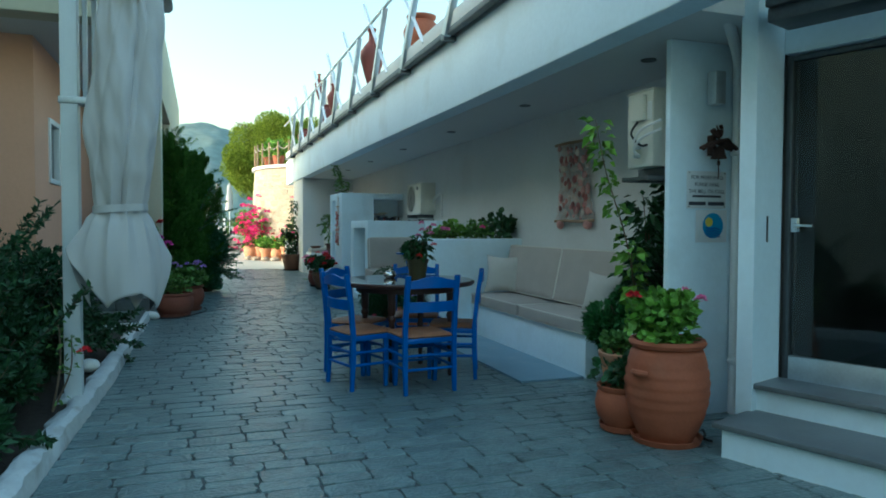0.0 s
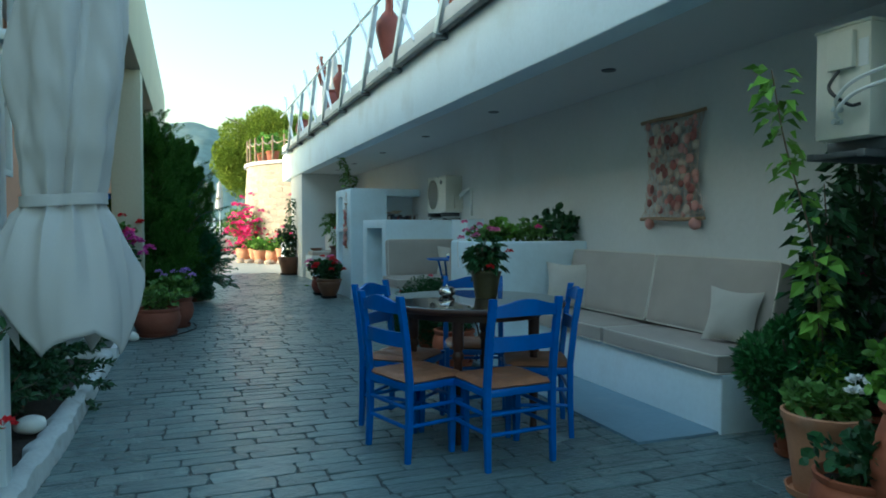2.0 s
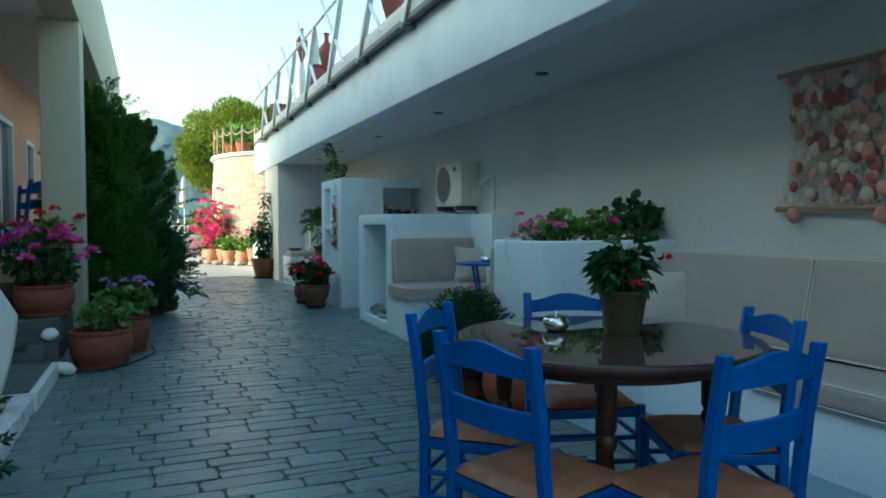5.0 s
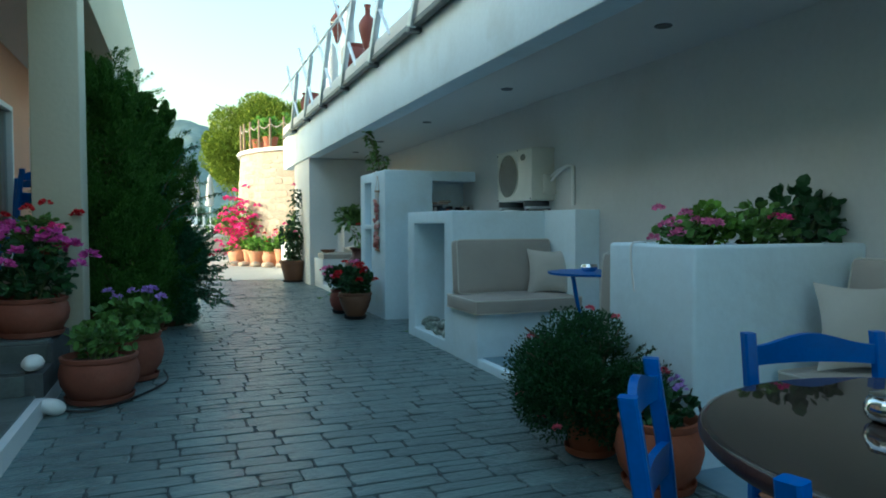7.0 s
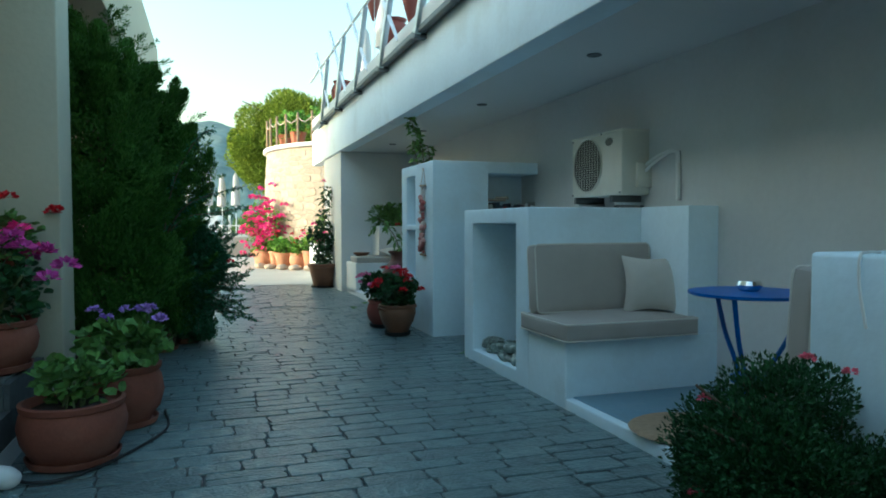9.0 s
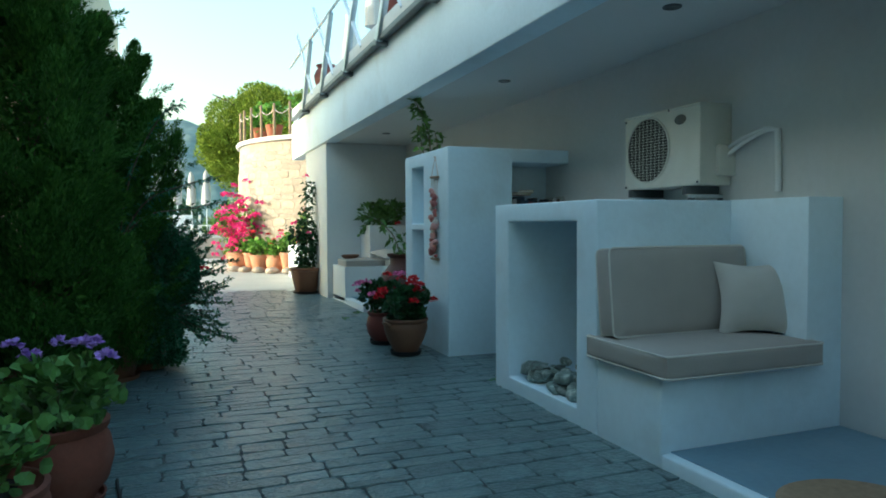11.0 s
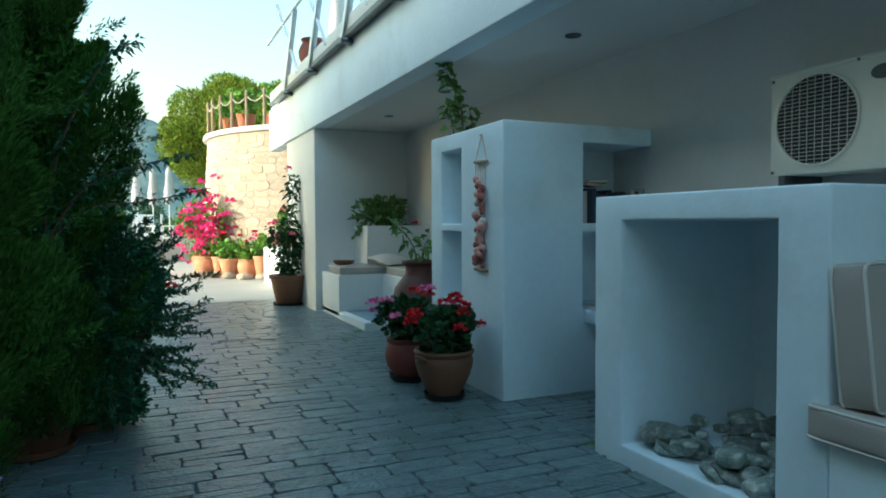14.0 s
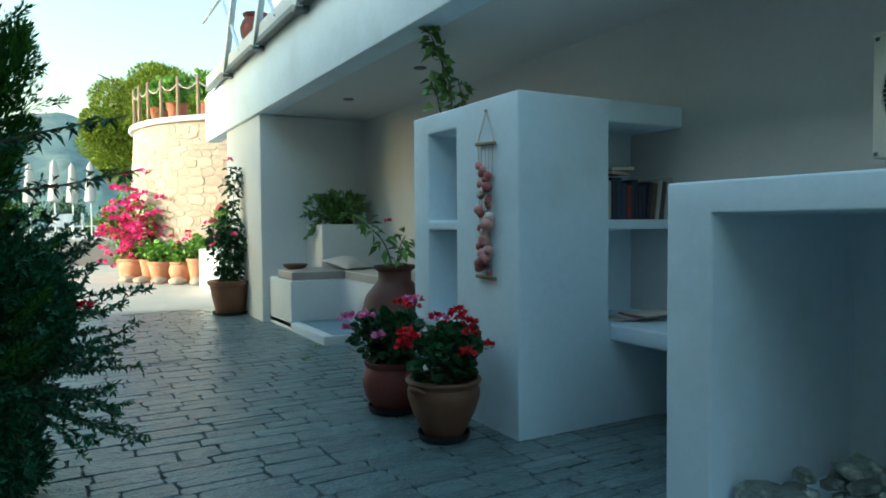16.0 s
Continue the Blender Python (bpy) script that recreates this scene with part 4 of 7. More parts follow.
ac_unit((3.72, 11.66, 1.475), -90, "cream air conditioner outdoor unit standing on the white block", False)
part_bracket = thing("ac_stand", (3.72, 11.66, 1.36), "grey steel stand under the air conditioner", "stand")
for y in (-0.32, 0.3):
    part("rail", boxes((-0.16, y - 0.02, 0.03, 0.16, y + 0.02, 0.055), bev=0.003), STEEL, part_bracket)
    for x in (-0.14, 0.12):
        part("leg", boxes((x - 0.015, y - 0.02, 0, x + 0.015, y + 0.02, 0.03)), DARKSTEEL, part_bracket)
ac_unit((3.4, 4.19, 1.7), 180, "cream air conditioner outdoor unit with cables, hung behind the pier", True)
br = thing("ac_bracket", (3.4, 4.19, 1.6), "grey steel wall bracket under the air conditioner", "bracket")
part("arm", boxes((-0.45, -0.16, 0, 0.42, -0.12, 0.035), (-0.45, 0.12, 0, 0.42, 0.16, 0.035), (-0.45, -0.12, 0.005, -0.41, 0.12, 0.03), bev=0.003), DARKSTEEL, br)

# recessed ceiling spots
for k, y in enumerate((4.4, 6.5, 8.75, 11.1, 13.45, 15.7, 17.4)):
    sp = thing("ceiling_spot", (3.21, y, CZ + lift(y)), "small round recessed ceiling spotlight, unlit", "ceiling light", "alcove ceiling spots")
    part("ring", lathe([(0.042, 0), (0.058, 0), (0.06, -0.006), (0.052, -0.01), (0.042, -0.008)], 24), DARKSTEEL, sp)
    part("lens", lathe([(0.0, -0.003), (0.042, -0.003), (0.042, -0.001)], 20), BLACK, sp)


# shell net hanging
def shell(bm, c, r, rng, flat=0.35):
    ms = Matrix.Translation(c) @ Euler((rng.uniform(-0.4, 0.4), rng.uniform(-0.4, 0.4), rng.uniform(0, 6))).to_matrix().to_4x4() @ Matrix.Diagonal((r, r * rng.uniform(0.75, 1.0), r, 1))
    v0 = bmesh.ops.create_icosphere(bm, subdivisions=2, radius=1.0)["verts"]
    for v in v0:
        a = math.atan2(v.co.y, v.co.x)
        v.co *= 1 + 0.05 * math.sin(a * 9)
    bmesh.ops.transform(bm, matrix=ms, verts=v0)


hang = thing("shell_net", (3.725, 6.38, 1.3), "net wall hanging with pink and russet shells on two wooden rods", "wall decoration")
for z, nm in ((0.86, "top_rod"), (0.03, "bottom_rod")):
    bm = bmesh.new()
    tube(bm, [(-0.03 + 0.0187 * y, y, z + 0.006 * math.sin(y * 9)) for y in (-0.46, -0.25, -0.06, 0.12, 0.34)], 0.016, 8)
    part(nm, bm, WOOD, hang, "weathered wooden rod")
rng = random.Random(3)
bm = bmesh.new()
NV, NH = 15, 17


def netpt(i, j):
    w = i / NH
    waist = 0.37 - 0.06 * math.sin(math.pi * min(1, w * 1.05)) + (0.05 * max(0, w - 0.8) * 5 * 0.4)
    return Vector((-0.028 + 0.006 * math.sin(i * 2 + j), -0.06 - waist + 2 * waist * j / NV + 0.01 * math.sin(i * 3.1 + j), 0.85 - 0.8 * w + 0.012 * math.sin(j * 2.3)))


for i in range(NH):
    for j in range(NV):
        for dj in (0, 1) if (i + j) % 2 == 0 else (0,):
            tube(bm, [netpt(i, j), netpt(i + 1, j + dj)], 0.0032, 4)
        if (i + j) % 2:
            tube(bm, [netpt(i, j + 1), netpt(i + 1, j)], 0.0035, 4)
part("net", bm, NET, hang, "knotted fishing net")
for k in range(104):
    i, j = rng.randint(1, NH - 1), rng.randint(1, NV - 1)
    p = netpt(i, j)
    bm = bmesh.new()
    shell(bm, (p.x - 0.012, p.y + rng.uniform(-0.03, 0.03), p.z + rng.uniform(-0.03, 0.03)), rng.uniform(0.022, 0.047), rng)
    for v in bm.verts:
        v.co.x = p.x - 0.012 + (v.co.x - p.x + 0.012) * 0.3
    part("shell", bm, rng.choice((SHELL, SHELL, SHELL_R, SHELL_W)), hang)
for y in (-0.36, 0.2):
    bm = bmesh.new()
    shell(bm, (-0.04, y, -0.01), 0.05, rng)
    part("shell", bm, SHELL, hang)

chime = thing("shell_chime", (2.607, 13.7, 0.87), "hanging string chime of pink and white shells with driftwood bars", "wind chime")
bm = bmesh.new()
tube(bm, [(-0.015, -0.1, 0.79), (-0.015, 0.1, 0.8)], 0.011, 8)
part("top_bar", bm, WOOD, chime, "driftwood bar")
bm = bmesh.new()
tube(bm, [(-0.015, -0.1, 0.015), (-0.015, 0.1, 0.02)], 0.011, 8)
part("bottom_bar", bm, WOOD, chime, "driftwood bar")
bm = bmesh.new()
for y in (-0.09, 0.09):
    tube(bm, [(-0.012, y, 0.8), (-0.006, 0, 0.99)], 0.0035, 4)
for y in (-0.08, -0.04, 0.0, 0.04, 0.08):
    tube(bm, [(-0.015, y, 0.79), (-0.015, y * 0.7 + 0.01, 0.4), (-0.015, y * 0.8, 0.02)], 0.003, 4)
tube(bm, [(-0.003, 0, 0.985), (-0.02, 0, 0.985)], 0.008, 6)
part("strings", bm, NET, chime)
for k in range(30):
    bm = bmesh.new()
    u = 0.05 + 0.64 * k / 30
    shell(bm, (-0.03 + rng.uniform(-0.01, 0.01), rng.choice((-0.045, 0.0, 0.04)) + rng.uniform(-0.015, 0.015), u), rng.uniform(0.018, 0.042 if u < 0.35 else 0.034), rng)
    part("shell", bm, rng.choice((SHELL, SHELL, SHELL_R, SHELL_W)), chime)


# signs, bell and lamp on the pier
PY = 3.838
sign = thing("info_sign", (3.285, PY, 1.4), "white plate with printed lettering about the bell", "sign")
part("plate", boxes((-0.165, -0.008, 0, 0.165, 0, 0.255), bev=0.002), SIGNWHITE, sign)


def letters(text, parent, loc, size, material):
    c = bpy.data.curves.new("lettering", "FONT")
    c.body, c.size, c.align_x, c.extrude = text, size, "CENTER", 0.0005
    c.materials.append(material)
    ob = new("lettering", c)
    ob.parent = parent
    ob.matrix_local = pose(*loc, 90, 0, 0)
    return ob


for k, tx in enumerate(("FOR MORE INFO", "PLEASE RING", "THE BELL OR CALL")):
    letters(tx, sign, (0, -0.0095, 0.2 - 0.048 * k), 0.036, INK)
part("ink_bar", boxes((-0.12, -0.0098, 0.075, 0.12, -0.0082, 0.09), (-0.15, -0.0098, 0.02, -0.01, -0.0082, 0.045), (0.01, -0.0098, 0.02, 0.15, -0.0082, 0.045)), INK, sign)
for x in (-0.15, 0.15):
    for z in (0.012, 0.243):
        part("screw", boxes((x - 0.004, -0.011, z - 0.004, x + 0.004, -0.008, z + 0.004)), DARKSTEEL, sign)
sg = thing("tourism_sign", (3.33, PY, 1.165), "clear plate with a round blue and yellow emblem", "sign")
part("plate", boxes((-0.13, -0.008, 0, 0.13, 0, 0.225), bev=0.002), SIGNWHITE, sg)
for r, m_, y in ((0.088, SKYBLUE, -0.0095), (0.0, NAVY, -0.011)):
    if r:
        bm = bmesh.new()
        bmesh.ops.create_circle(bm, cap_ends=True, segments=36, radius=r)
        bmesh.ops.transform(bm, matrix=pose(0.01, y, 0.115, 90, 0, 0), verts=bm.verts[:])
        part("disc", bm, m_, sg, "round sky-blue emblem", False)
bm = bmesh.new()
bmesh.ops.create_circle(bm, cap_ends=True, segments=24, radius=0.032)
bmesh.ops.transform(bm, matrix=pose(-0.025, -0.0105, 0.14, 90, 0, 0), verts=bm.verts[:])
part("sun_mark", bm, YELLOW, sg, "yellow sun mark", False)
bm = bmesh.new()
for k in range(4):
    tube(bm, [(0.01 + x, -0.011, 0.095 - k * 0.017 + 0.006 * math.sin(x * 90)) for x in [i * 0.012 - 0.06 + 0.01 * k * 0 for i in range(11)]], 0.0035, 4)
part("waves", bm, NAVY, sg, "navy wave lines")
lamp = thing("wall_lamp", (3.3, PY, 2.1), "grey metal up-and-down wall lamp, unlit", "wall lamp")
part("body", boxes((-0.05, -0.12, 0, 0.035, -0.035, 0.22), bev=0.006), STEEL, lamp)
part("mount", lathe([(0.05, 0), (0.05, 0.03), (0.02, 0.045)], 24), STEEL, lamp).matrix_local = pose(0.03, 0, 0.11, 90, 0, 0)
bell = thing("door_bell", (3.3, PY, 1.7), "rusty cast-iron bell under a small roof with a bird", "bell")
part("bell_cup", lathe([(0.052, 0.0), (0.05, 0.008), (0.04, 0.035), (0.036, 0.065), (0.02, 0.08), (0.0, 0.083)], 24), IRON, bell).location = (0.0, -0.1, 0.035)
bm = bmesh.new()
for sg_ in (-1, 1):                                  # ragged little roof of two slopes
    ring = []
    for i in range(6):
        u = i / 5
        drop = 0.012 * math.sin(i * 2.4)
        ring.append([bm.verts.new((sg_ * q, -0.155 + 0.11 * u, 0.165 - 0.5 * q - (drop if q > 0.09 else 0.0) + dz)) for q, dz in ((0.0, 0.0), (0.06, 0.006), (0.115, 0.0), (0.115, -0.014), (0.06, -0.012), (0.0, -0.016))])
    for p_, q_ in zip(ring, ring[1:]):
        for i in range(6):
            bm.faces.new((p_[i], p_[(i + 1) % 6], q_[(i + 1) % 6], q_[i]))
    bm.faces.new(ring[0])
    bm.faces.new(ring[-1][::-1])
part("roof", bm, IRON, bell, "ragged rusty roof over the bell")
bm = bmesh.new()
box(bm, -0.014, -0.06, 0.06, 0.014, 0.0, 0.2, bev=0.004)
tube(bm, curve_pts([(0.0, -0.03, 0.17), (0.07, -0.05, 0.15), (0.11, -0.06, 0.17), (0.13, -0.06, 0.13)], 5), 0.012, 8, 0.016)
part("bracket", bm, IRON, bell)
bm = bmesh.new()
tube(bm, curve_pts([(-0.055, -0.1, 0.225), (-0.02, -0.1, 0.19), (0.01, -0.1, 0.19), (0.02, -0.1, 0.235), (0.01, -0.1, 0.26)], 6), 0.02, 8, 0.011)
tube(bm, [(0.0, -0.1, 0.2), (-0.03, -0.11, 0.255)], 0.012, 6, 0.004)
tube(bm, [(0.0, -0.1, 0.19), (0.0, -0.1, 0.155)], 0.008, 6)
part("bird", bm, IRON, bell, "rusty cast bird")
bm = bmesh.new()
tube(bm, [(0, -0.1, 0.09), (0, -0.1, -0.1)], 0.004, 6)
tube(bm, [(0, -0.1, 0.02), (0, -0.1, -0.01)], 0.01, 8)
part("clapper", bm, IRON, bell)
pipe = thing("drain_pipe", (3.5, 3.79, -0.035), "white painted drain pipe on the pier", "pipe")
bm = bmesh.new()
tube(bm, [(0, 0, 0.0), (0, 0, 2.3)], 0.032, 12)
part("downpipe", bm, PVC, pipe)
bm = bmesh.new()
tube(bm, curve_pts([(0, 0, 2.3), (-0.06, -0.06, 2.45), (-0.42, -0.35, 2.62), (-0.55, -0.42, 2.75)], 6), 0.035, 12)
part("elbow", bm, PVC, pipe)
for z in (0.35, 1.8):
    part("clamp", lathe([(0.038, z), (0.042, z + 0.005), (0.042, z + 0.03), (0.038, z + 0.035)], 16), PVC, pipe)


# ---- table and chairs ----
TC = (1.715, 5.80)
GZ = -0.035
table = thing("round_table", (*TC, GZ), "round dark wooden table with a glossy top and turned legs", "table")
part("tabletop", lathe([(0.0, 0.835), (0.3, 0.835), (0.578, 0.835), (0.583, 0.835), (0.592, 0.831)], 64), TABLETOP, table, "glossy dark tabletop")
part("rim", lathe([(0.54, 0.79), (0.585, 0.793), (0.598, 0.806), (0.599, 0.822), (0.594, 0.8305), (0.585, 0.831)], 64), DARKWOOD, table, "dark rounded wooden edge")
part("apron", lathe([(0.44, 0.74), (0.45, 0.74), (0.45, 0.79), (0.44, 0.79)], 48), DARKWOOD, table)
for k in range(4):
    a = radians(45 + 90 * k + 10)
    lg = part("leg", lathe([(0.02, 0), (0.024, 0.02), (0.018, 0.1), (0.028, 0.2), (0.031, 0.4), (0.024, 0.5), (0.036, 0.52), (0.036, 0.54), (0.025, 0.56), (0.034, 0.58), (0.036, 0.79)], 16), DARKWOOD, table)
    lg.location = (0.4 * math.cos(a), 0.4 * math.sin(a), 0)


def chair_master():
    t = thing("chair", pose(0, 0, -30), "bright blue painted wooden chair with a woven rush seat", "chair", "chairs round the table")
    W, D, S = 0.42, 0.38, 0.46
    def leg(x, y, top, lean):
        bm = bmesh.new()
        prof = [(0, -0.012), (0.25, 0), (S, 0), (0.7, -lean * 0.4), (top, -lean)] if lean else [(0, 0), (0.2, 0), (top, 0)]
        rings = []
        for z, dy in prof:
            h = 0.019 if z > 0.05 else 0.016
            rings.append([bm.verts.new((x + sx * h, y + dy + sy * h, z)) for sx, sy in ((-1, -1), (1, -1), (1, 1), (-1, 1))])
        for a, b in zip(rings, rings[1:]):
            for i in range(4):
                bm.faces.new((a[i], a[(i + 1) % 4], b[(i + 1) % 4], b[i]))
        bm.faces.new(rings[0][::-1])
        bm.faces.new(rings[-1])
        bmesh.ops.bevel(bm, geom=[e for e in bm.edges if abs((e.verts[0].co - e.verts[1].co).normalized().z) > 0.7], offset=0.005, segments=1, affect="EDGES")
        part("leg", bm, BLUE, t)
    # backrest on the -y side
    for x in (-W / 2, W / 2):
        leg(x, -D / 2, 0.925, 0.06)
        leg(x * 1.06, D / 2, S - 0.01, 0)
    def slat(z, h, arch, y, name):
        bm = bmesh.new()
        n = 12
        lo, hi = [], []
        for i in range(n + 1):
            u = i / n * 2 - 1
            x = u * (W / 2 - 0.012)
            bow = 0.025 * (1 - u * u)
            lo.append((x, y - bow, z + arch * 0.15 * (1 - u * u)))
            hi.append((x, y - bow, z + h + arch * (math.cos(u * math.pi) * 0.5 + 0.5)))
        vs = [[bm.verts.new((p[0], p[1] + o, p[2])) for p in row] for row in (lo, hi) for o in (-0.01, 0.01)]
        a, b, c, d = vs
        for i in range(n):
            bm.faces.new((a[i], a[i + 1], c[i + 1], c[i]))
            bm.faces.new((b[i + 1], b[i], d[i], d[i + 1]))
            bm.faces.new((c[i], c[i + 1], d[i + 1], d[i]))
            bm.faces.new((a[i + 1], a[i], b[i], b[i + 1]))
        bm.faces.new((a[0], c[0], d[0], b[0]))
        bm.faces.new((a[n], b[n], d[n], c[n]))
        part(name, bm, BLUE, t)
    slat(0.825, 0.06, 0.035, -D / 2 - 0.047, "top_rail")
    slat(0.64, 0.08, 0.0, -D / 2 - 0.019, "back_slat")
    for y in (-D / 2, D / 2):
        bm = bmesh.new()
        box(bm, -W / 2, y - 0.014, S - 0.065, W / 2, y + 0.014, S - 0.025, bev=0.004)
        part("seat_rail", bm, BLUE, t)
    for x in (-W / 2, W / 2):
        bm = bmesh.new()
        box(bm, x - 0.014, -D / 2, S - 0.065, x + 0.014, D / 2, S - 0.025, bev=0.004)
        part("seat_rail", bm, BLUE, t)
    for z, ax in ((0.2, "x"), (0.3, "x"), (0.16, "y"), (0.27, "y")):
        for s_ in (-1, 1):
            bm = bmesh.new()
            if ax == "x":
                tube(bm, [(s_ * W / 2, -D / 2 - 0.01, z), (s_ * W / 2 * 1.05, D / 2, z)], 0.012, 8)
            else:
                tube(bm, [(-W / 2, s_ * D / 2, z + 0.03), (W / 2, s_ * D / 2, z + 0.03)], 0.012, 8)
            part("stretcher", bm, BLUE, t)
    bm = bmesh.new()
    n, hx, hy = 20, W / 2 + 0.01, D / 2 + 0.014
    grid = {}
    for side in (1, -1):
        for i in range(n + 1):
            for j in range(n + 1):
                u, w = i / n * 2 - 1, j / n * 2 - 1
                if side < 0 and (i in (0, n) or j in (0, n)):
                    grid[side, i, j] = grid[1, i, j]
                    continue
                m = max(abs(u), abs(w))
                swell = (1 - m ** 4) ** 0.5
                seam = math.exp(-((abs(u) - abs(w)) / 0.05) ** 2) * m
                cord = 0.0018 * math.sin(m * 46)
                rise = 0.038 * swell - 0.006 * seam * swell - 0.01 * (1 - m * m) + cord + 0.004 * noise.noise(Vector((u * 2.3, w * 2.3, 0.4)))
                k = 1 - 0.05 * (u * w) ** 4 - 0.012 * (1 - abs(u * w))
                grid[side, i, j] = bm.verts.new((u * hx * k, w * hy * k, S - 0.016 + (rise if side > 0 else -0.03 * swell)))
    for side in (1, -1):
        for i in range(n):
            for j in range(n):
                q = [grid[side, i, j], grid[side, i + 1, j], grid[side, i + 1, j + 1], grid[side, i, j + 1]]
                bm.faces.new(q if side > 0 else q[::-1])
    part("seat", bm, RUSH, t, "worn woven rush seat")
    return t


chair = chair_master()
SEATS = ((1.0, 5.45, -73.7), (1.68, 4.965, 6.6), (2.32, 5.53, 67.0), (2.035, 6.555, 162.5), (1.15, 6.25, -133.8))   # back's top and turn
for k, (bx, by, turn) in enumerate(SEATS):
    m = pose(bx, by, GZ, 0, 0, turn) @ pose(0, 0.25, 0)
    if k == 0:
        chair.matrix_world = m
    else:
        copy_thing(chair, m)
TZ = GZ + 0.836
ash = thing("ashtray", (1.61, 5.99, TZ), "polished steel ashtray with a lid on the table", "ashtray")
part("bowl", lathe([(0.036, 0), (0.052, 0.012), (0.057, 0.03), (0.05, 0.05), (0.044, 0.054), (0.046, 0.06), (0.03, 0.064), (0.0, 0.062)], 24), CHROME, ash)
part("knob", lathe([(0.0, 0.06), (0.008, 0.062), (0.01, 0.072), (0.006, 0.08), (0.0, 0.082)], 12), CHROME, ash)
ash2 = thing("ashtray", (2.79, 8.98, 0.905), "polished steel ashtray on the small blue table", "ashtray")
part("bowl", lathe([(0.04, 0), (0.055, 0.015), (0.06, 0.03), (0.05, 0.05), (0.0, 0.052)], 24), CHROME, ash2)

rng = np.random.default_rng(11)
tp = thing("table_plant", (1.82, 5.82, TZ), "leafy crown-of-thorns with red flowers in an olive glazed pot", "potted plant")
part("pot", lathe([(0.068, 0), (0.072, 0.01), (0.09, 0.13), (0.098, 0.155), (0.102, 0.16), (0.102, 0.175), (0.09, 0.175), (0.086, 0.15)], 28), OLIVEPOT, tp)
l = Leaves()
p, w = blob_points(rng, (0, 0, 0.275), (0.17, 0.17, 0.125), 190, 0.3, 8, 0.4)
l.add(p * np.array((0.7, 0.7, 1)) + np.array((0, 0, 0.0)), w * np.array((1.3, 1.3, 0.5)), rng.uniform(0.7, 1.2, 190) * 0.092, 0.6, 0.1, 0.4, rng)
l.done("foliage", L_DARK, tp)
bm = bmesh.new()
for k in range(5):
    a = k * 1.3
    tube(bm, [(0.03 * math.cos(a), 0.03 * math.sin(a), 0.16), (0.06 * math.cos(a), 0.06 * math.sin(a), 0.33)], 0.008, 6)
tagged(part("stem", bm, BARK, tp), kind="stuff")
flower_heads(tp, rng, [(0.11, -0.12, 0.3), (-0.02, -0.11, 0.2)], F_RED, 0.034, 18)

# small round blue table in the nook
rt = thing("bistro_table", (2.8, 8.98, 0.06), "small round blue metal table with three curved legs", "table")
part("tabletop", lathe([(0.28, 0.825), (0.29, 0.83), (0.29, 0.842), (0.0, 0.845)], 48), BLUE, rt)
for k in range(3):
    a = radians(90 + 120 * k)
    bm = bmesh.new()
    tube(bm, curve_pts([(0.24 * math.cos(a), 0.24 * math.sin(a), 0.825), (0.17 * math.cos(a), 0.17 * math.sin(a), 0.62), (0.08 * math.cos(a), 0.08 * math.sin(a), 0.42), (0.14 * math.cos(a), 0.14 * math.sin(a), 0.15), (0.22 * math.cos(a), 0.22 * math.sin(a), 0.0)], 8), 0.012, 8)
    part("leg", bm, BLUE, rt)
part("brace_ring", lathe([(0.08, 0.4), (0.09, 0.4), (0.09, 0.43), (0.08, 0.43)], 24), BLUE, rt)
mat_t = thing("straw_mat", (2.86, 9.5, 0.061), "round woven straw mat on the nook floor", "mat")
part("weave", lathe([(0.3, 0), (0.33, 0.012), (0.3, 0.026), (0.26, 0.022), (0.22, 0.027), (0.17, 0.022), (0.12, 0.027), (0.06, 0.022), (0.0, 0.026)], 40), STRAW, mat_t)

# sea stones in the niche
rr = random.Random(21)
for k in range(95):
    x, y = rr.uniform(2.66, 3.4), rr.uniform(11.26, 12.02)
    s_ = rr.uniform(0.045, 0.085) * (1.15 if x < 2.85 else 0.95)
    bm = bmesh.new()
    bmesh.ops.create_icosphere(bm, subdivisions=2, radius=s_)
    ax = Vector((rr.uniform(0.8, 1.3), rr.uniform(0.7, 1.2), rr.uniform(0.45, 0.7)))
    for v in bm.verts:
        nn = 1 + 0.4 * noise.noise(v.co * (3.6 / s_ * 0.3) + Vector((k * 3.1, 0, 0))) + 0.12 * noise.noise(v.co * (9.0 / s_ * 0.3) + Vector((k, 5, 0)))
        v.co = Vector((v.co.x * ax.x, v.co.y * ax.y, v.co.z * ax.z)) * nn
    ob = tagged(part("sea_stone", bm, ROCK, smooth=False), "rough grey-green sea stone heaped in the white niche", "stone", "stones in the niche")
    ob.matrix_world = pose(x, y, 0.085 + s_ * ax.z * 0.85 + rr.uniform(0.02, 0.08) * (k > 60), rr.uniform(-15, 15), rr.uniform(-15, 15), rr.uniform(0, 360))

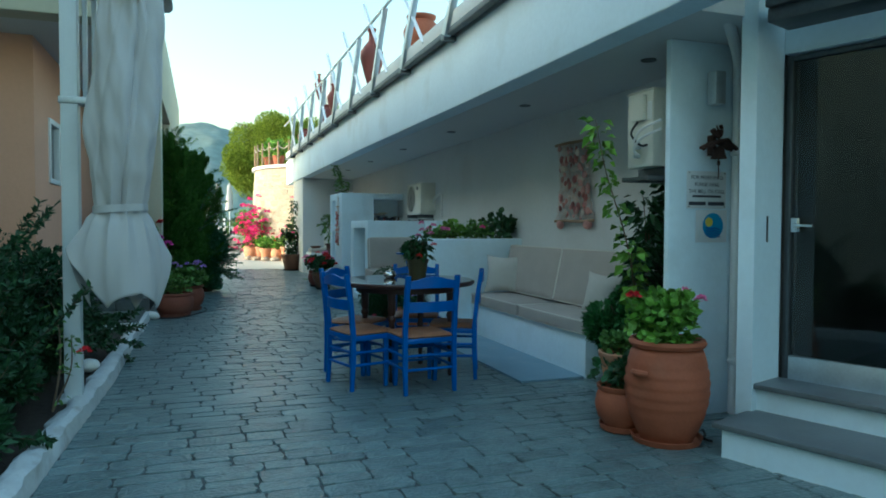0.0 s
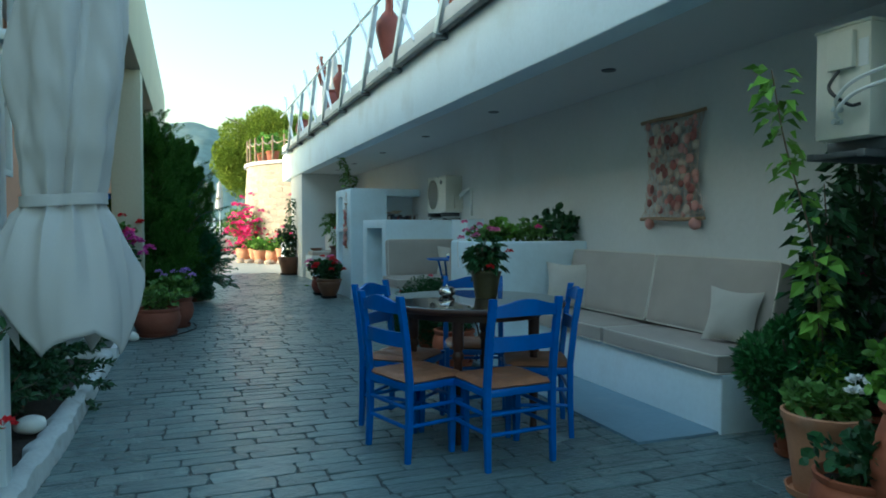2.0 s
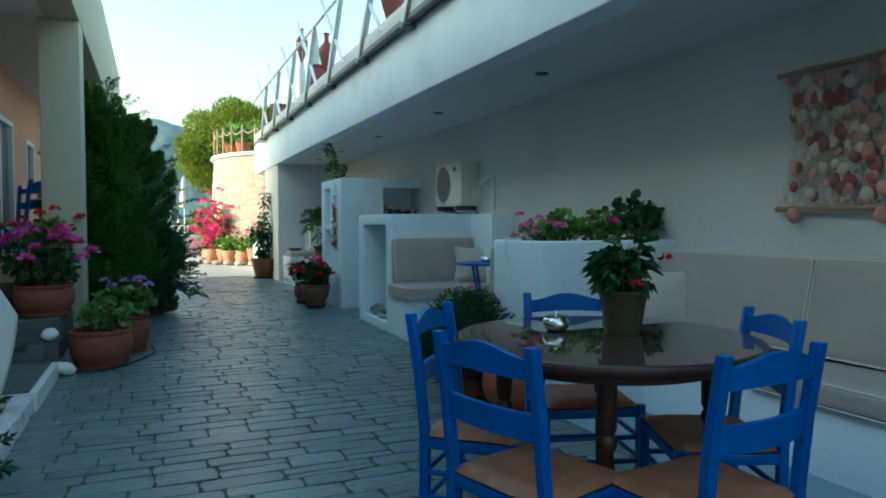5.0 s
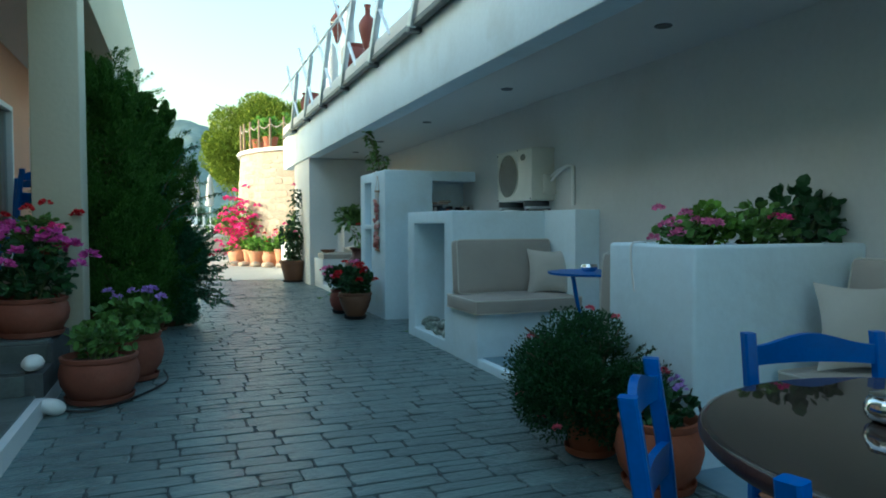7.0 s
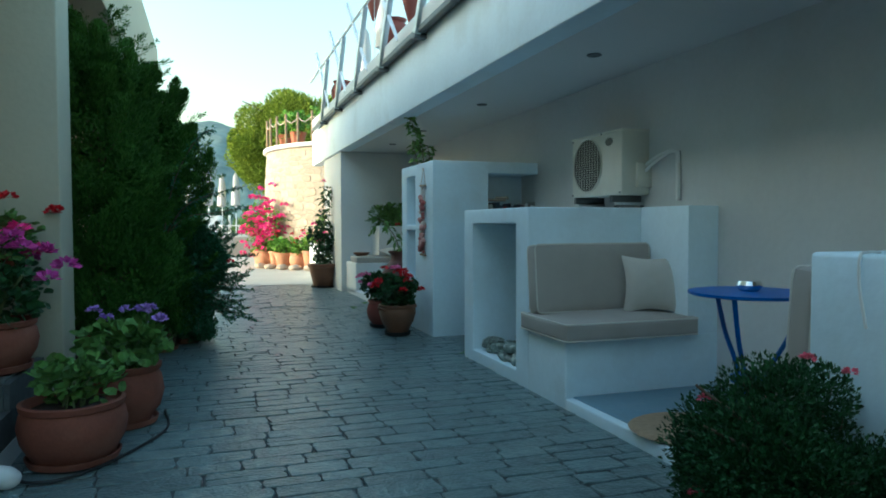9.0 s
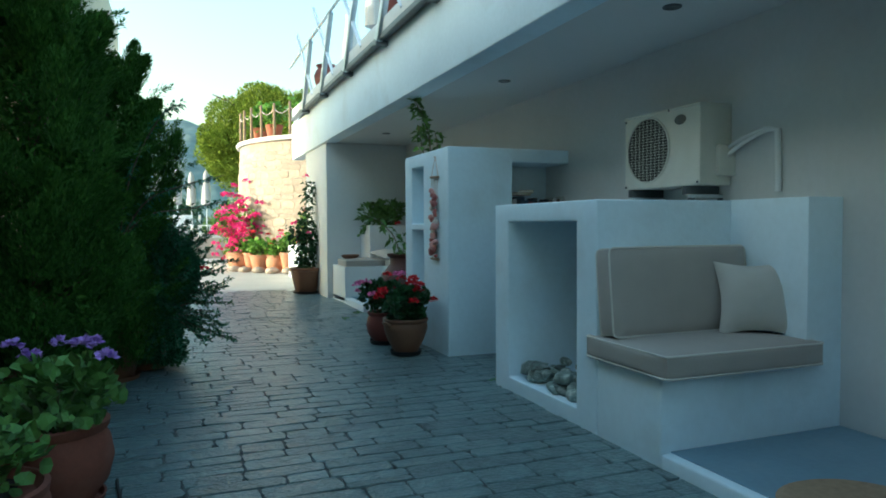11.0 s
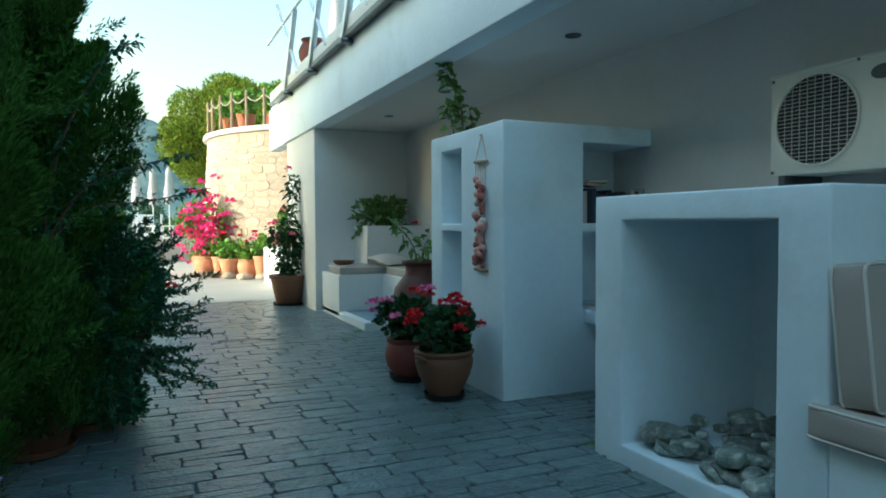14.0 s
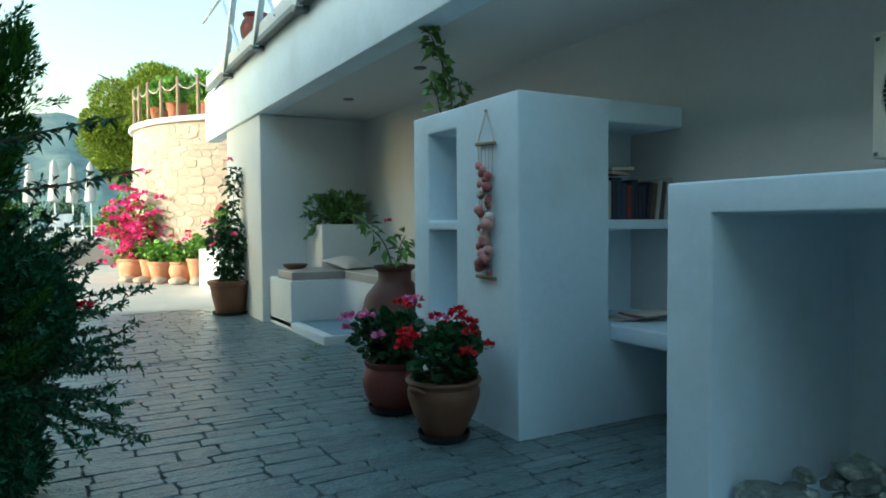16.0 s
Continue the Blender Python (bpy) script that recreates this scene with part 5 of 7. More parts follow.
# books and papers on the shelves
y0 = 13.45
x = 3.31
for k in range(15):
    w, h, d = rr.uniform(0.018, 0.045), rr.uniform(0.19, 0.27), rr.uniform(0.14, 0.18)
    tilt = 0 if k < 9 else 8
    b = thing("book", pose(x + w / 2, y0 + d / 2 + 0.02, 1.221, 0, tilt, 0), "paperback book standing in the white shelf", "book", "books on the shelf")
    part("cover", boxes((-w / 2, -d / 2, 0, -w / 2 + 0.003, d / 2, h), (w / 2 - 0.003, -d / 2, 0, w / 2, d / 2, h), (-w / 2 + 0.003, -d / 2, 0, w / 2 - 0.003, -d / 2 + 0.003, h)), rr.choice(BOOKS), b)
    part("pages", boxes((-w / 2 + 0.003, -d / 2 + 0.004, 0.004, w / 2 - 0.003, d / 2 - 0.004, h - 0.004)), PAPER, b)
    x += w + (0.004 if k < 9 else 0.008)
for k, (x, z) in enumerate(((3.42, 1.5), (3.5, 1.525))):
    b = thing("book", pose(x, 13.56, z - 0.005, 0, 0, 20 + 40 * k), "book lying flat on top of the others", "book", "books on the shelf")
    part("cover", boxes((-0.1, -0.07, 0, 0.1, 0.07, 0.003), (-0.1, -0.07, 0.022, 0.1, 0.07, 0.025)), BOOKS[1 + 3 * k], b)
    part("pages", boxes((-0.097, -0.067, 0.003, 0.097, 0.067, 0.022)), PAPER, b)
for k in range(5):
    mg = tagged(part("magazine", boxes((-0.14, -0.1, 0, 0.14, 0.1, 0.008), bev=0.002), BOOKS[(k * 2) % 5] if k % 2 else PAPER), "magazine lying on the white shelf", "magazine", "magazines on the shelf")
    mg.matrix_world = pose(3.52 + 0.02 * k, 13.5 - 0.03 * k, 0.602 + 0.009 * k, 0, 0, rr.uniform(-25, 25))
for k in range(3):
    bk = tagged(part("picture_frame" if k == 0 else "book_block", boxes((-0.012, -0.06, 0, 0.012, 0.06, 0.24 - 0.07 * k), bev=0.003), BOOKS[0]), "dark framed picture standing in the niche" if k == 0 else "dark book standing in the niche", "frame" if k == 0 else "book")
    bk.matrix_world = pose(2.8 + 0.05 * k, 14.2 - 0.04 * k, 1.222, 0, -6, 80)

# ---- cantilever parasol ----
par = thing("cantilever_parasol", (-0.86, 5.38, 0.05), "closed cantilever parasol with a pale canvas and white mast", "parasol")
part("mast", boxes((-0.055, -0.055, 0, 0.055, 0.055, 4.2), bev=0.008), ALU, par, "white square mast")
part("base_plate", boxes((-0.1, -0.1, -0.02, 0.1, 0.1, 0.012), bev=0.004), ALU, par)
part("second_mast", boxes((0.075, 0.03, 2.1, 0.105, 0.075, 4.2), (0.135, 0.03, 2.1, 0.17, 0.075, 4.2), bev=0.004), ALU, par, "white sliding tubes")
part("bracket", boxes((-0.065, -0.065, 2.06, 0.18, 0.085, 2.11), bev=0.006), STEEL, par)
part("pulley", lathe([(0.03, 0), (0.035, 0.01), (0.03, 0.02)], 16), STEEL, par).matrix_local = pose(0.15, 0.03, 2.15, 90, 0, 0)
part("arm", boxes((-0.05, -0.03, 4.12, 0.45, 0.03, 4.2), bev=0.006), ALU, par)
bm = bmesh.new()
PN, SEG = 70, 192
BAND = 1.335                                       # height of the tie band
OUTLINE = [(4.05, 0.09), (3.4, 0.15), (2.9, 0.19), (2.5, 0.225), (2.1, 0.25), (1.85, 0.25), (1.6, 0.215), (1.45, 0.18), (BAND, 0.16)]


def outline(z):
    for (za, ra), (zb, rb) in zip(OUTLINE, OUTLINE[1:]):
        if za >= z >= zb:
            u = (za - z) / (za - zb)
            return ra + (rb - ra) * u * u * (3 - 2 * u)
    return OUTLINE[-1][1]


def folds(a, z):
    """Few broad lobes of cloth with sharp creases between them, and slack wrinkles."""
    b = a + 0.16 * math.sin(z * 1.7) + 0.1 * math.sin(2 * a + 1)
    broad = abs(math.sin(2 * b + 2.93)) ** 0.6
    minor = abs(math.sin(3.5 * b + 0.9 * math.sin(z * 1.1) + 0.6)) ** 0.7
    slack = noise.noise(Vector((math.cos(a) * 2.2 + z * 0.8, math.sin(a) * 2.2, z * 2.0)))
    return broad, minor, slack


rings = []
for i in range(PN + 1):
    z = 4.05 - (4.05 - BAND) * i / PN
    r = outline(z)
    free = min(1.0, (z - BAND) / 0.35)
    ring = []
    for k in range(SEG):
        a = 2 * math.pi * k / SEG
        broad, minor, slack = folds(a, z)
        pucker = 0.02 * (1 - free) * (1 - 2 * abs(math.sin(a * 5.5 + 0.7)))
        rad = r * (0.72 + 0.3 * broad) + 0.025 * free * (minor - 0.6) + 0.05 * free * slack + 0.014 * free * noise.noise(Vector((a * 5 + z * 3, z * 5, 3.1))) + pucker
        ring.append(bm.verts.new((rad * math.cos(a) + 0.07 * min(1.0, (z - BAND) / 1.2), rad * math.sin(a), z)))
    rings.append(ring)
top_rad = [v.co.to_2d().length for v in rings[-1]]
for i in range(1, 29):
    f = i / 28
    ring = []
    for k in range(SEG):
        a = 2 * math.pi * k / SEG
        q = ((a + radians(110) + 0.12 * math.sin(a * 2 + 1)) / (math.pi / 2)) % 1.0
        tri = abs(1 - 2 * q)                       # 1 at the four hanging points, 0 at the corners that stand out
        sag = (0.29 + 0.41 * tri + 0.03 * math.sin(a + 0.5) + 0.3 * (1 - tri) * max(0.0, math.cos(a + radians(55))) ** 2) * f
        hem = 0.34 - 0.11 * tri ** 1.3 - 0.07 * (1 - tri) * max(0.0, math.cos(a + radians(55))) ** 2
        bulge = 0.05 * math.sin(math.pi * f) * tri
        crease = 0.022 * (1 - 2 * abs(math.sin(a * 5.5 + 0.7))) * (1 - f) ** 1.5
        want = 0.155 + (hem - 0.155) * f ** 0.85 + bulge + crease + 0.02 * f * noise.noise(Vector((math.cos(a) * 3, math.sin(a) * 3, f * 1.5)))
        b = min(1.0, f * 6)
        rad = top_rad[k] * (1 - b) + want * b
        ring.append(bm.verts.new((rad * math.cos(a), rad * math.sin(a), BAND - sag)))
    rings.append(ring)
for a, b in zip(rings, rings[1:]):
    for i in range(SEG):
        bm.faces.new((a[i], b[i], b[(i + 1) % SEG], a[(i + 1) % SEG]))
cloth = part("canopy", bm, CANVAS, par, "pale grey canvas hanging in folds")
cloth.location = (0.33, -0.16, 0)
sol = cloth.modifiers.new("thick", "SOLIDIFY")
sol.thickness = 0.004
bm = bmesh.new()
pts = []
for k in range(49):
    a = 2 * math.pi * k / 48
    rad = outline(BAND) * (0.74 + 0.3 * folds(a, BAND)[0]) + 0.016
    pts.append((rad * math.cos(a), rad * math.sin(a), BAND + 0.012 * math.cos(a)))
strip = [[bm.verts.new((x * q, y * q, z + dz)) for x, y, z in pts[:-1]] for q, dz in ((0.98, -0.026), (1.03, -0.024), (1.03, 0.024), (0.98, 0.026))]
for lo, hi in zip(strip, strip[1:]):
    for k in range(48):
        bm.faces.new((lo[k], lo[(k + 1) % 48], hi[(k + 1) % 48], hi[k]))
part("tie_band", bm, CANVAS, cloth, "canvas tie band")
bm = bmesh.new()
tube(bm, [(0.35, -0.16, 4.1), (0.33, -0.16, 0.82)], 0.02, 10)
part("pole", bm, ALU, par)
for k in range(6):
    bm = bmesh.new()
    a = k * 1.05
    tube(bm, [(0.31 + 0.05 * math.cos(a), -0.16 + 0.05 * math.sin(a), 1.4), (0.31 + 0.05 * math.cos(a), -0.16 + 0.05 * math.sin(a), 0.74)], 0.008, 6)
    part("rib_end", bm, ALU, par, "white rib end under the canvas")
bm = bmesh.new()
rings = []
for i in range(9):
    u = i / 8
    ring = []
    for k in range(64):
        a = 2 * math.pi * k / 64
        rad = 0.12 + 0.12 * u + 0.05 * u * math.cos(a * 4 + 0.6) + 0.012 * math.sin(a * 9)
        ring.append(bm.verts.new((rad * math.cos(a) + 0.07, rad * math.sin(a), 3.6 - 0.8 * u + 0.07 * u * math.cos(a * 4 + 2.2))))
    rings.append(ring)
for a, b in zip(rings, rings[1:]):
    for i in range(64):
        bm.faces.new((a[i], b[i], b[(i + 1) % 64], a[(i + 1) % 64]))
flap = part("valance", bm, CANVAS, cloth, "short canvas flap at the top")
flap.modifiers.new("thick", "SOLIDIFY").thickness = 0.004

# ---- terrace railing ----
RX = 2.47
rail = thing("terrace_railing", (RX, 6.85, 3.28), "galvanised steel railing of crossed bars above the terrace edge", "railing")
part("channel", boxes((-0.03, -4.6, 0.0, 0.05, 14.6, 0.06), bev=0.004), DARKSTEEL, rail, "dark steel edge channel")
part("ledge", boxes((-0.015, -4.6, 0.062, 0.4, 14.6, 0.22), bev=0.01), WHITE, rail, "white painted ledge behind the channel")
bm = bmesh.new()
tube(bm, [(-0.04, -4.6, 1.05), (-0.04, 14.6, 1.05)], 0.022, 10)
part("handrail", bm, STEEL, rail, "round steel handrail")
for k in range(-2, 9):
    y = k * 1.65
    part("bracket", boxes((-0.06, y - 0.05, -0.05, 0.1, y + 0.05, 0.002), bev=0.004), DARKSTEEL, rail)
    m = Matrix.Translation((-0.02, y, 0.0)) @ Matrix.Rotation(math.atan2(0.75, 1.06), 4, "X")
    bm = bmesh.new()
    box(bm, -0.034, -0.05, 0.0, 0.034, 0.05, 1.3, bev=0.003, m=m)
    part("post", bm, STEEL, rail, "flat galvanised post")
    bm = bmesh.new()
    tube(bm, [(-0.01, y - 0.85, 0.13), (-0.05, y + 0.45, 1.46)], 0.026, 4)
    part("cross_bar", bm, STEEL, rail, "thin crossing bar")
tz = 3.5
def amphora(loc, s, label, material=REDCLAY, kind="amphora"):
    t = thing("amphora" if kind == "amphora" else "urn", pose(*loc), label, "clay jar")
    if kind == "amphora":
        pr = [(0.03, 0), (0.05, 0.05), (0.12, 0.3), (0.17, 0.5), (0.165, 0.6), (0.1, 0.7), (0.05, 0.76), (0.045, 0.88), (0.065, 0.91), (0.065, 0.94), (0.05, 0.94)]
    else:
        pr = [(0.12, 0), (0.17, 0.08), (0.23, 0.25), (0.24, 0.36), (0.2, 0.46), (0.16, 0.5), (0.19, 0.53), (0.2, 0.56), (0.17, 0.56), (0.15, 0.5)]
    part("body", lathe([(r * s, z * s) for r, z in pr], 28), material, t)
    if kind == "amphora":
        for sg_ in (-1, 1):
            bm = bmesh.new()
            tube(bm, curve_pts([(0, sg_ * 0.05 * s, 0.88 * s), (0, sg_ * 0.12 * s, 0.86 * s), (0, sg_ * 0.14 * s, 0.75 * s), (0, sg_ * 0.13 * s, 0.64 * s)], 6), 0.016 * s, 8)
            part("handle", bm, material, t)
    return t
amphora((2.78, 8.75, tz), 1.0, "red clay storage urn on the terrace edge", TERRA, "urn")
amphora((2.72, 11.3, tz), 1.15, "slender red clay amphora on the terrace edge")
amphora((2.56, 14.0, tz), 0.72, "slender red clay amphora on the terrace edge")
amphora((2.66, 16.38, 4.26), 0.66, "small pointed red clay amphora held in an iron stand")
st = thing("amphora_stand", (2.66, 16.38, 3.5), "thin iron tripod stand holding the amphora", "stand")
part("ring", lathe([(0.112, 1.08), (0.12, 1.08), (0.12, 1.092), (0.112, 1.092)], 20), STEEL, st)
for a in (0.4, 2.5, 4.6):
    bm = bmesh.new()
    tube(bm, [(0.115 * math.cos(a), 0.115 * math.sin(a), 1.085), (0.14 * math.cos(a), 0.14 * math.sin(a), 0.0)], 0.004, 6)
    part("leg", bm, STEEL, st)
amphora((2.66, 15.13, tz), 0.76, "red clay urn on the terrace edge", REDCLAY, "urn")
amphora((2.78, 19.6, tz), 0.9, "red clay urn on the terrace edge", REDCLAY, "urn")
bush("terrace_shrub", (3.4, 12.6, 3.36), (0.5, 0.5, 0.45), 900, 0.09, 31, "pale olive-green shrub on the terrace", L_LIGHT, width=0.25, category="shrub", base=0.0)
bush("terrace_shrub", (3.5, 17.2, 3.36), (0.5, 0.6, 0.5), 900, 0.09, 32, "pale olive-green shrub on the terrace", L_LIGHT, width=0.25, category="shrub", base=0.0)


def closed_parasol(loc, s, seed):
    t = thing("closed_parasol", loc, "closed white garden parasol", "parasol", "closed parasols")
    bm = bmesh.new()
    tube(bm, [(0, 0, 0), (0, 0, 2.4 * s)], 0.025, 8)
    part("pole", bm, ALU, t)
    bm = lathe([(0.06, 1.15), (0.17, 1.2), (0.16, 1.6), (0.13, 2.0), (0.09, 2.35), (0.02, 2.5)], 20, wobble=0.15)
    for v in bm.verts:
        v.co *= s
    part("canopy", bm, CANVAS, t)
    part("base", lathe([(0.25, 0), (0.25, 0.06), (0.05, 0.08)], 20), DARKSTEEL, t)
for k, (x, y) in enumerate(((3.3, 18.3), (3.55, 21.0))):
    closed_parasol((x, y, 3.36), 0.85, k)

# ---- plants by the entrance and the bench ----
rng = np.random.default_rng(2)
bp = thing("large_jar_planter", (2.68, 3.45, GZ), "large ribbed terracotta jar planted with geraniums", "planter")
prof = [(0.165, 0.0), (0.17, 0.03)]
for i in range(26):
    u = i / 25
    r = 0.17 + 0.088 * math.sin(math.pi * min(1, u * 0.86 + 0.02)) ** 0.8 + 0.015 * u
    rib = 0.0045 * math.sin(i * 2.1) if 0.3 < u < 0.85 else 0
    prof.append((r + rib, 0.04 + 0.52 * u))
prof += [(0.205, 0.575), (0.235, 0.585), (0.245, 0.605), (0.235, 0.625), (0.21, 0.625), (0.195, 0.59), (0.18, 0.57)]
part("jar", lathe([(r * 0.94, z) for r, z in prof], 48), TERRA, bp)
part("saucer", lathe([(0.17, 0), (0.2, 0.0), (0.215, 0.035), (0.205, 0.035), (0.19, 0.012), (0.17, 0.012)], 40), TERRA, bp, "clay saucer")
bm = bmesh.new()
bmesh.ops.create_circle(bm, cap_ends=True, segments=24, radius=0.2)
for v in bm.verts:
    v.co.z = 0.58
part("soil", bm, SOIL, bp)
for a in (0.3, 3.4):
    bm = bmesh.new()
    tube(bm, curve_pts([(0.25 * math.cos(a - 0.2), 0.25 * math.sin(a - 0.2), 0.44), (0.29 * math.cos(a), 0.29 * math.sin(a), 0.45), (0.25 * math.cos(a + 0.2), 0.25 * math.sin(a + 0.2), 0.44)], 5), 0.018, 8)
    part("handle", bm, TERRA, bp)
l = Leaves()
p, w = blob_points(rng, (-0.02, 0.0, 0.74), (0.27, 0.27, 0.22), 900, 0.45, 12, 0.4)
l.add(p, w + rng.normal(size=p.shape) * 0.5, rng.uniform(0.6, 1.15, 900) * 0.055, rng=rng, round_leaf=True)
l.done("foliage", L_LIGHT, bp)
flower_heads(bp, rng, [(-0.22, 0.04, 0.88)], F_RED, 0.05)
flower_heads(bp, rng, [(0.12, 0.0, 0.9), (0.16, -0.1, 0.86)], F_PINK, 0.045)
geranium("geranium_pot", (2.55, 3.72, GZ), "belly", 0.72, TERRA, 41, "geranium in a small round terracotta pot", spread=0.2, height=0.26, n=160, leaf=0.06, lm=L_DARK)
geranium("geranium_pot", (2.86, 4.14, GZ), "tall", 0.95, TERRA_L, 42, "white-flowered geranium in a pale terracotta pot", flowers=((PEBBLE, 2),), spread=0.2, height=0.2, n=260, leaf=0.05, lm=L_MID)
bush("basil_bush", (3.22, 4.64, GZ), (0.42, 0.4, 0.4), 9500, 0.055, 43, "dense round green bush at the bench's end", L_BASIL, width=0.5, base=-0.12, lumps=24, lump=0.33, pot_kind="flower", pot_s=0.55, pot_m=TERRA, flowers=(), shell=0.6)
climber("climbing_vine", (3.2, 4.36, GZ), [[(0.05, 0.05, 0), (-0.08, 0.02, 0.5), (-0.22, -0.03, 1.0), (-0.38, 0.0, 1.5), (-0.46, 0.02, 1.88)], [(0.02, 0.0, 0.0), (-0.08, 0.03, 0.4), (-0.15, 0.0, 0.9)]], 0.09, 44,
        "tall vine with bright green pointed leaves", L_LIGHT, "flower", 0.62, TERRA, 85, 0.1)
climber("bougainvillea", (3.28, 4.5, GZ), [[(0, 0, 0), (0.02, 0.0, 0.5), (0.0, 0.0, 1.0), (-0.03, 0.0, 1.3)], [(0.05, 0, 0), (0.08, 0.03, 0.5), (0.05, 0.0, 0.95)], [(-0.05, 0, 0), (-0.1, 0.0, 0.4), (-0.08, 0.0, 0.85)]], 0.1, 45,
        "dark-leaved bougainvillea tied to a stake", L_DARK, "flower", 0.7, TERRA, 210, 0.17, ((F_MAG, 3),), 0.05, stake=True)
climber("bougainvillea", (3.56, 4.5, GZ), [[(0, 0, 0), (0.05, 0.0, 0.6), (0.0, -0.05, 1.2), (-0.05, 0.05, 1.75)], [(0.05, 0, 0), (0.1, 0.1, 0.7), (0.08, 0.1, 1.5)], [(-0.05, 0, 0), (-0.1, 0.1, 0.5), (-0.05, 0.1, 1.1)]], 0.1, 46,
        "dark-leaved bougainvillea climbing the wall", L_DARK, "flower", 0.7, TERRA, 220, 0.2, ((F_MAG, 4),), 0.05)

# planter wall plants
geranium_rows = ((2.74, 8.0, 0.16, 0.18, F_PINK, 11, L_MID), (2.98, 8.08, 0.2, 0.3, F_PINK, 0, L_LIGHT), (3.25, 8.0, 0.25, 0.3, F_MAG, 2, L_MID), (3.6, 7.98, 0.32, 0.38, F_PINK, 0, L_DARK))
for k, (x, y, sp_, h, fm, fc, lm_) in enumerate(geranium_rows):
    rng = np.random.default_rng(60 + k)
    t = thing("geranium", (x, y, 1.065), "geranium growing in the white planter" + (" with pink flowers" if fc else ""), "plant", "planter geraniums")
    l = Leaves()
    p, w = blob_points(rng, (0, 0, h * 0.45), (sp_, sp_ * 0.8, h * 0.55), 230, 0.4, 8, 0.42)
    p[:, 2] = np.maximum(p[:, 2], 0.0)
    l.add(p, w + rng.normal(size=p.shape) * 0.5, rng.uniform(0.6, 1.15, 230) * (0.055 if k < 3 else 0.08), rng=rng, round_leaf=True)
    l.done("foliage", lm_, t)
    bm = bmesh.new()
    for i in range(7):
        a = i * 0.9
        tube(bm, [(0, 0, -0.02), (sp_ * 0.5 * math.cos(a), sp_ * 0.5 * math.sin(a), h * 0.7)], 0.008, 5)
    tagged(part("stem", bm, STEM, t), kind="stuff")
    pts = [(rng.uniform(-0.28, 0.1), rng.uniform(-0.2, 0.0), rng.uniform(0.06, 0.26)) for _ in range(fc)]
    flower_heads(t, rng, pts, fm, 0.045)
bush("pelargonium_bush", (2.27, 8.16, gz(8.2)), (0.52, 0.5, 0.46), 46000, 0.023, 51, "bushy feathery-leaved pelargonium with a few coral flowers", L_PEL, width=0.5, base=-0.3, lumps=26, lump=0.38, pot_kind="flower", pot_s=0.75, pot_m=TERRA, flowers=((F_CORAL, 16),), fsize=0.032, sprigs=40, sprig_len=0.1, shell=0.45)
geranium("geranium_pot", (2.3, 7.62, gz(7.6)), "belly", 0.85, TERRA, 52, "small pelargonium in a round terracotta pot", flowers=((F_MAUVE, 3),), spread=0.2, height=0.2, n=130, leaf=0.06, lm=L_DARK, fsize=0.04)

# geraniums beside the shelf block
red_pot = geranium("geranium_pot", (2.28, 13.66, 0), "urn", 0.86, TERRA_D, 53, "red geranium in a brown clay flower pot with saucer", flowers=((F_RED, 12),), spread=0.27, height=0.32, n=560, leaf=0.065, lm=L_DARK, fsize=0.06, saucer_m=BLACK)
geranium("geranium_pot", (2.28, 14.32, 0), "belly", 0.82, REDCLAY, 54, "pink and red geranium in a round clay pot", flowers=((F_PINK, 9), (F_RED, 4)), spread=0.3, height=0.38, n=480, leaf=0.065, lm=L_DARK, fsize=0.06, saucer_m=BLACK)
pot_handles(red_pot, 0.2, 0.3, TERRA_D)
jar = thing("clay_jar", (2.78, 15.35, 0.0), "large red-brown clay jar with a leafy drooping plant", "jar")
part("body", lathe([(0.13, 0), (0.14, 0.02), (0.22, 0.2), (0.27, 0.42), (0.275, 0.5), (0.265, 0.52), (0.24, 0.62), (0.16, 0.72), (0.135, 0.75), (0.135, 0.82), (0.17, 0.85), (0.17, 0.87), (0.14, 0.87), (0.12, 0.8)], 36), JARCLAY, jar)
for a in (2.4, 5.5):
    bm = bmesh.new()
    tube(bm, curve_pts([(0.26 * math.cos(a - 0.2), 0.26 * math.sin(a - 0.2), 0.48), (0.31 * math.cos(a), 0.31 * math.sin(a), 0.47), (0.26 * math.cos(a + 0.2), 0.26 * math.sin(a + 0.2), 0.48)], 5), 0.018, 8)
    part("handle", bm, JARCLAY, jar)
climber("drooping_plant", (2.78, 15.35, 0.8), [[(0, 0, 0), (-0.05, 0.1, 0.25), (-0.12, 0.35, 0.42), (-0.15, 0.6, 0.5)], [(0, 0, 0), (0.02, -0.1, 0.2), (-0.05, -0.2, 0.12)], [(0, 0, 0), (0.1, 0.1, 0.22), (0.2, 0.2, 0.3)]], 0.12, 55, "leafy plant drooping out of the clay jar", L_MID, density=44, spread=0.08, flowers=((F_RED, 1),), width=0.45, category="plant")
climber("shelf_plant", (2.82, 14.56, 1.925), [[(0.05, 0, 0), (0.03, 0, 0.25), (-0.06, 0.02, 0.5), (-0.13, 0.04, 0.66)], [(0.1, 0, 0), (0.12, -0.02, 0.15), (0.1, 0, 0.3)], [(0, 0.05, 0), (-0.04, 0.06, 0.2), (-0.06, 0.08, 0.36)]], 0.1, 56, "green leafy plant standing on the shelf block", L_MID, None, 1, None, 75, 0.07, category="plant")
bush("planter_shrub", (3.48, 18.5, 1.12), (0.4, 0.3, 0.26), 1100, 0.08, 57, "loose shrub growing in the corner planter", L_MID, width=0.55, base=0.0, lumps=10, sprigs=6, sprig_len=0.35)
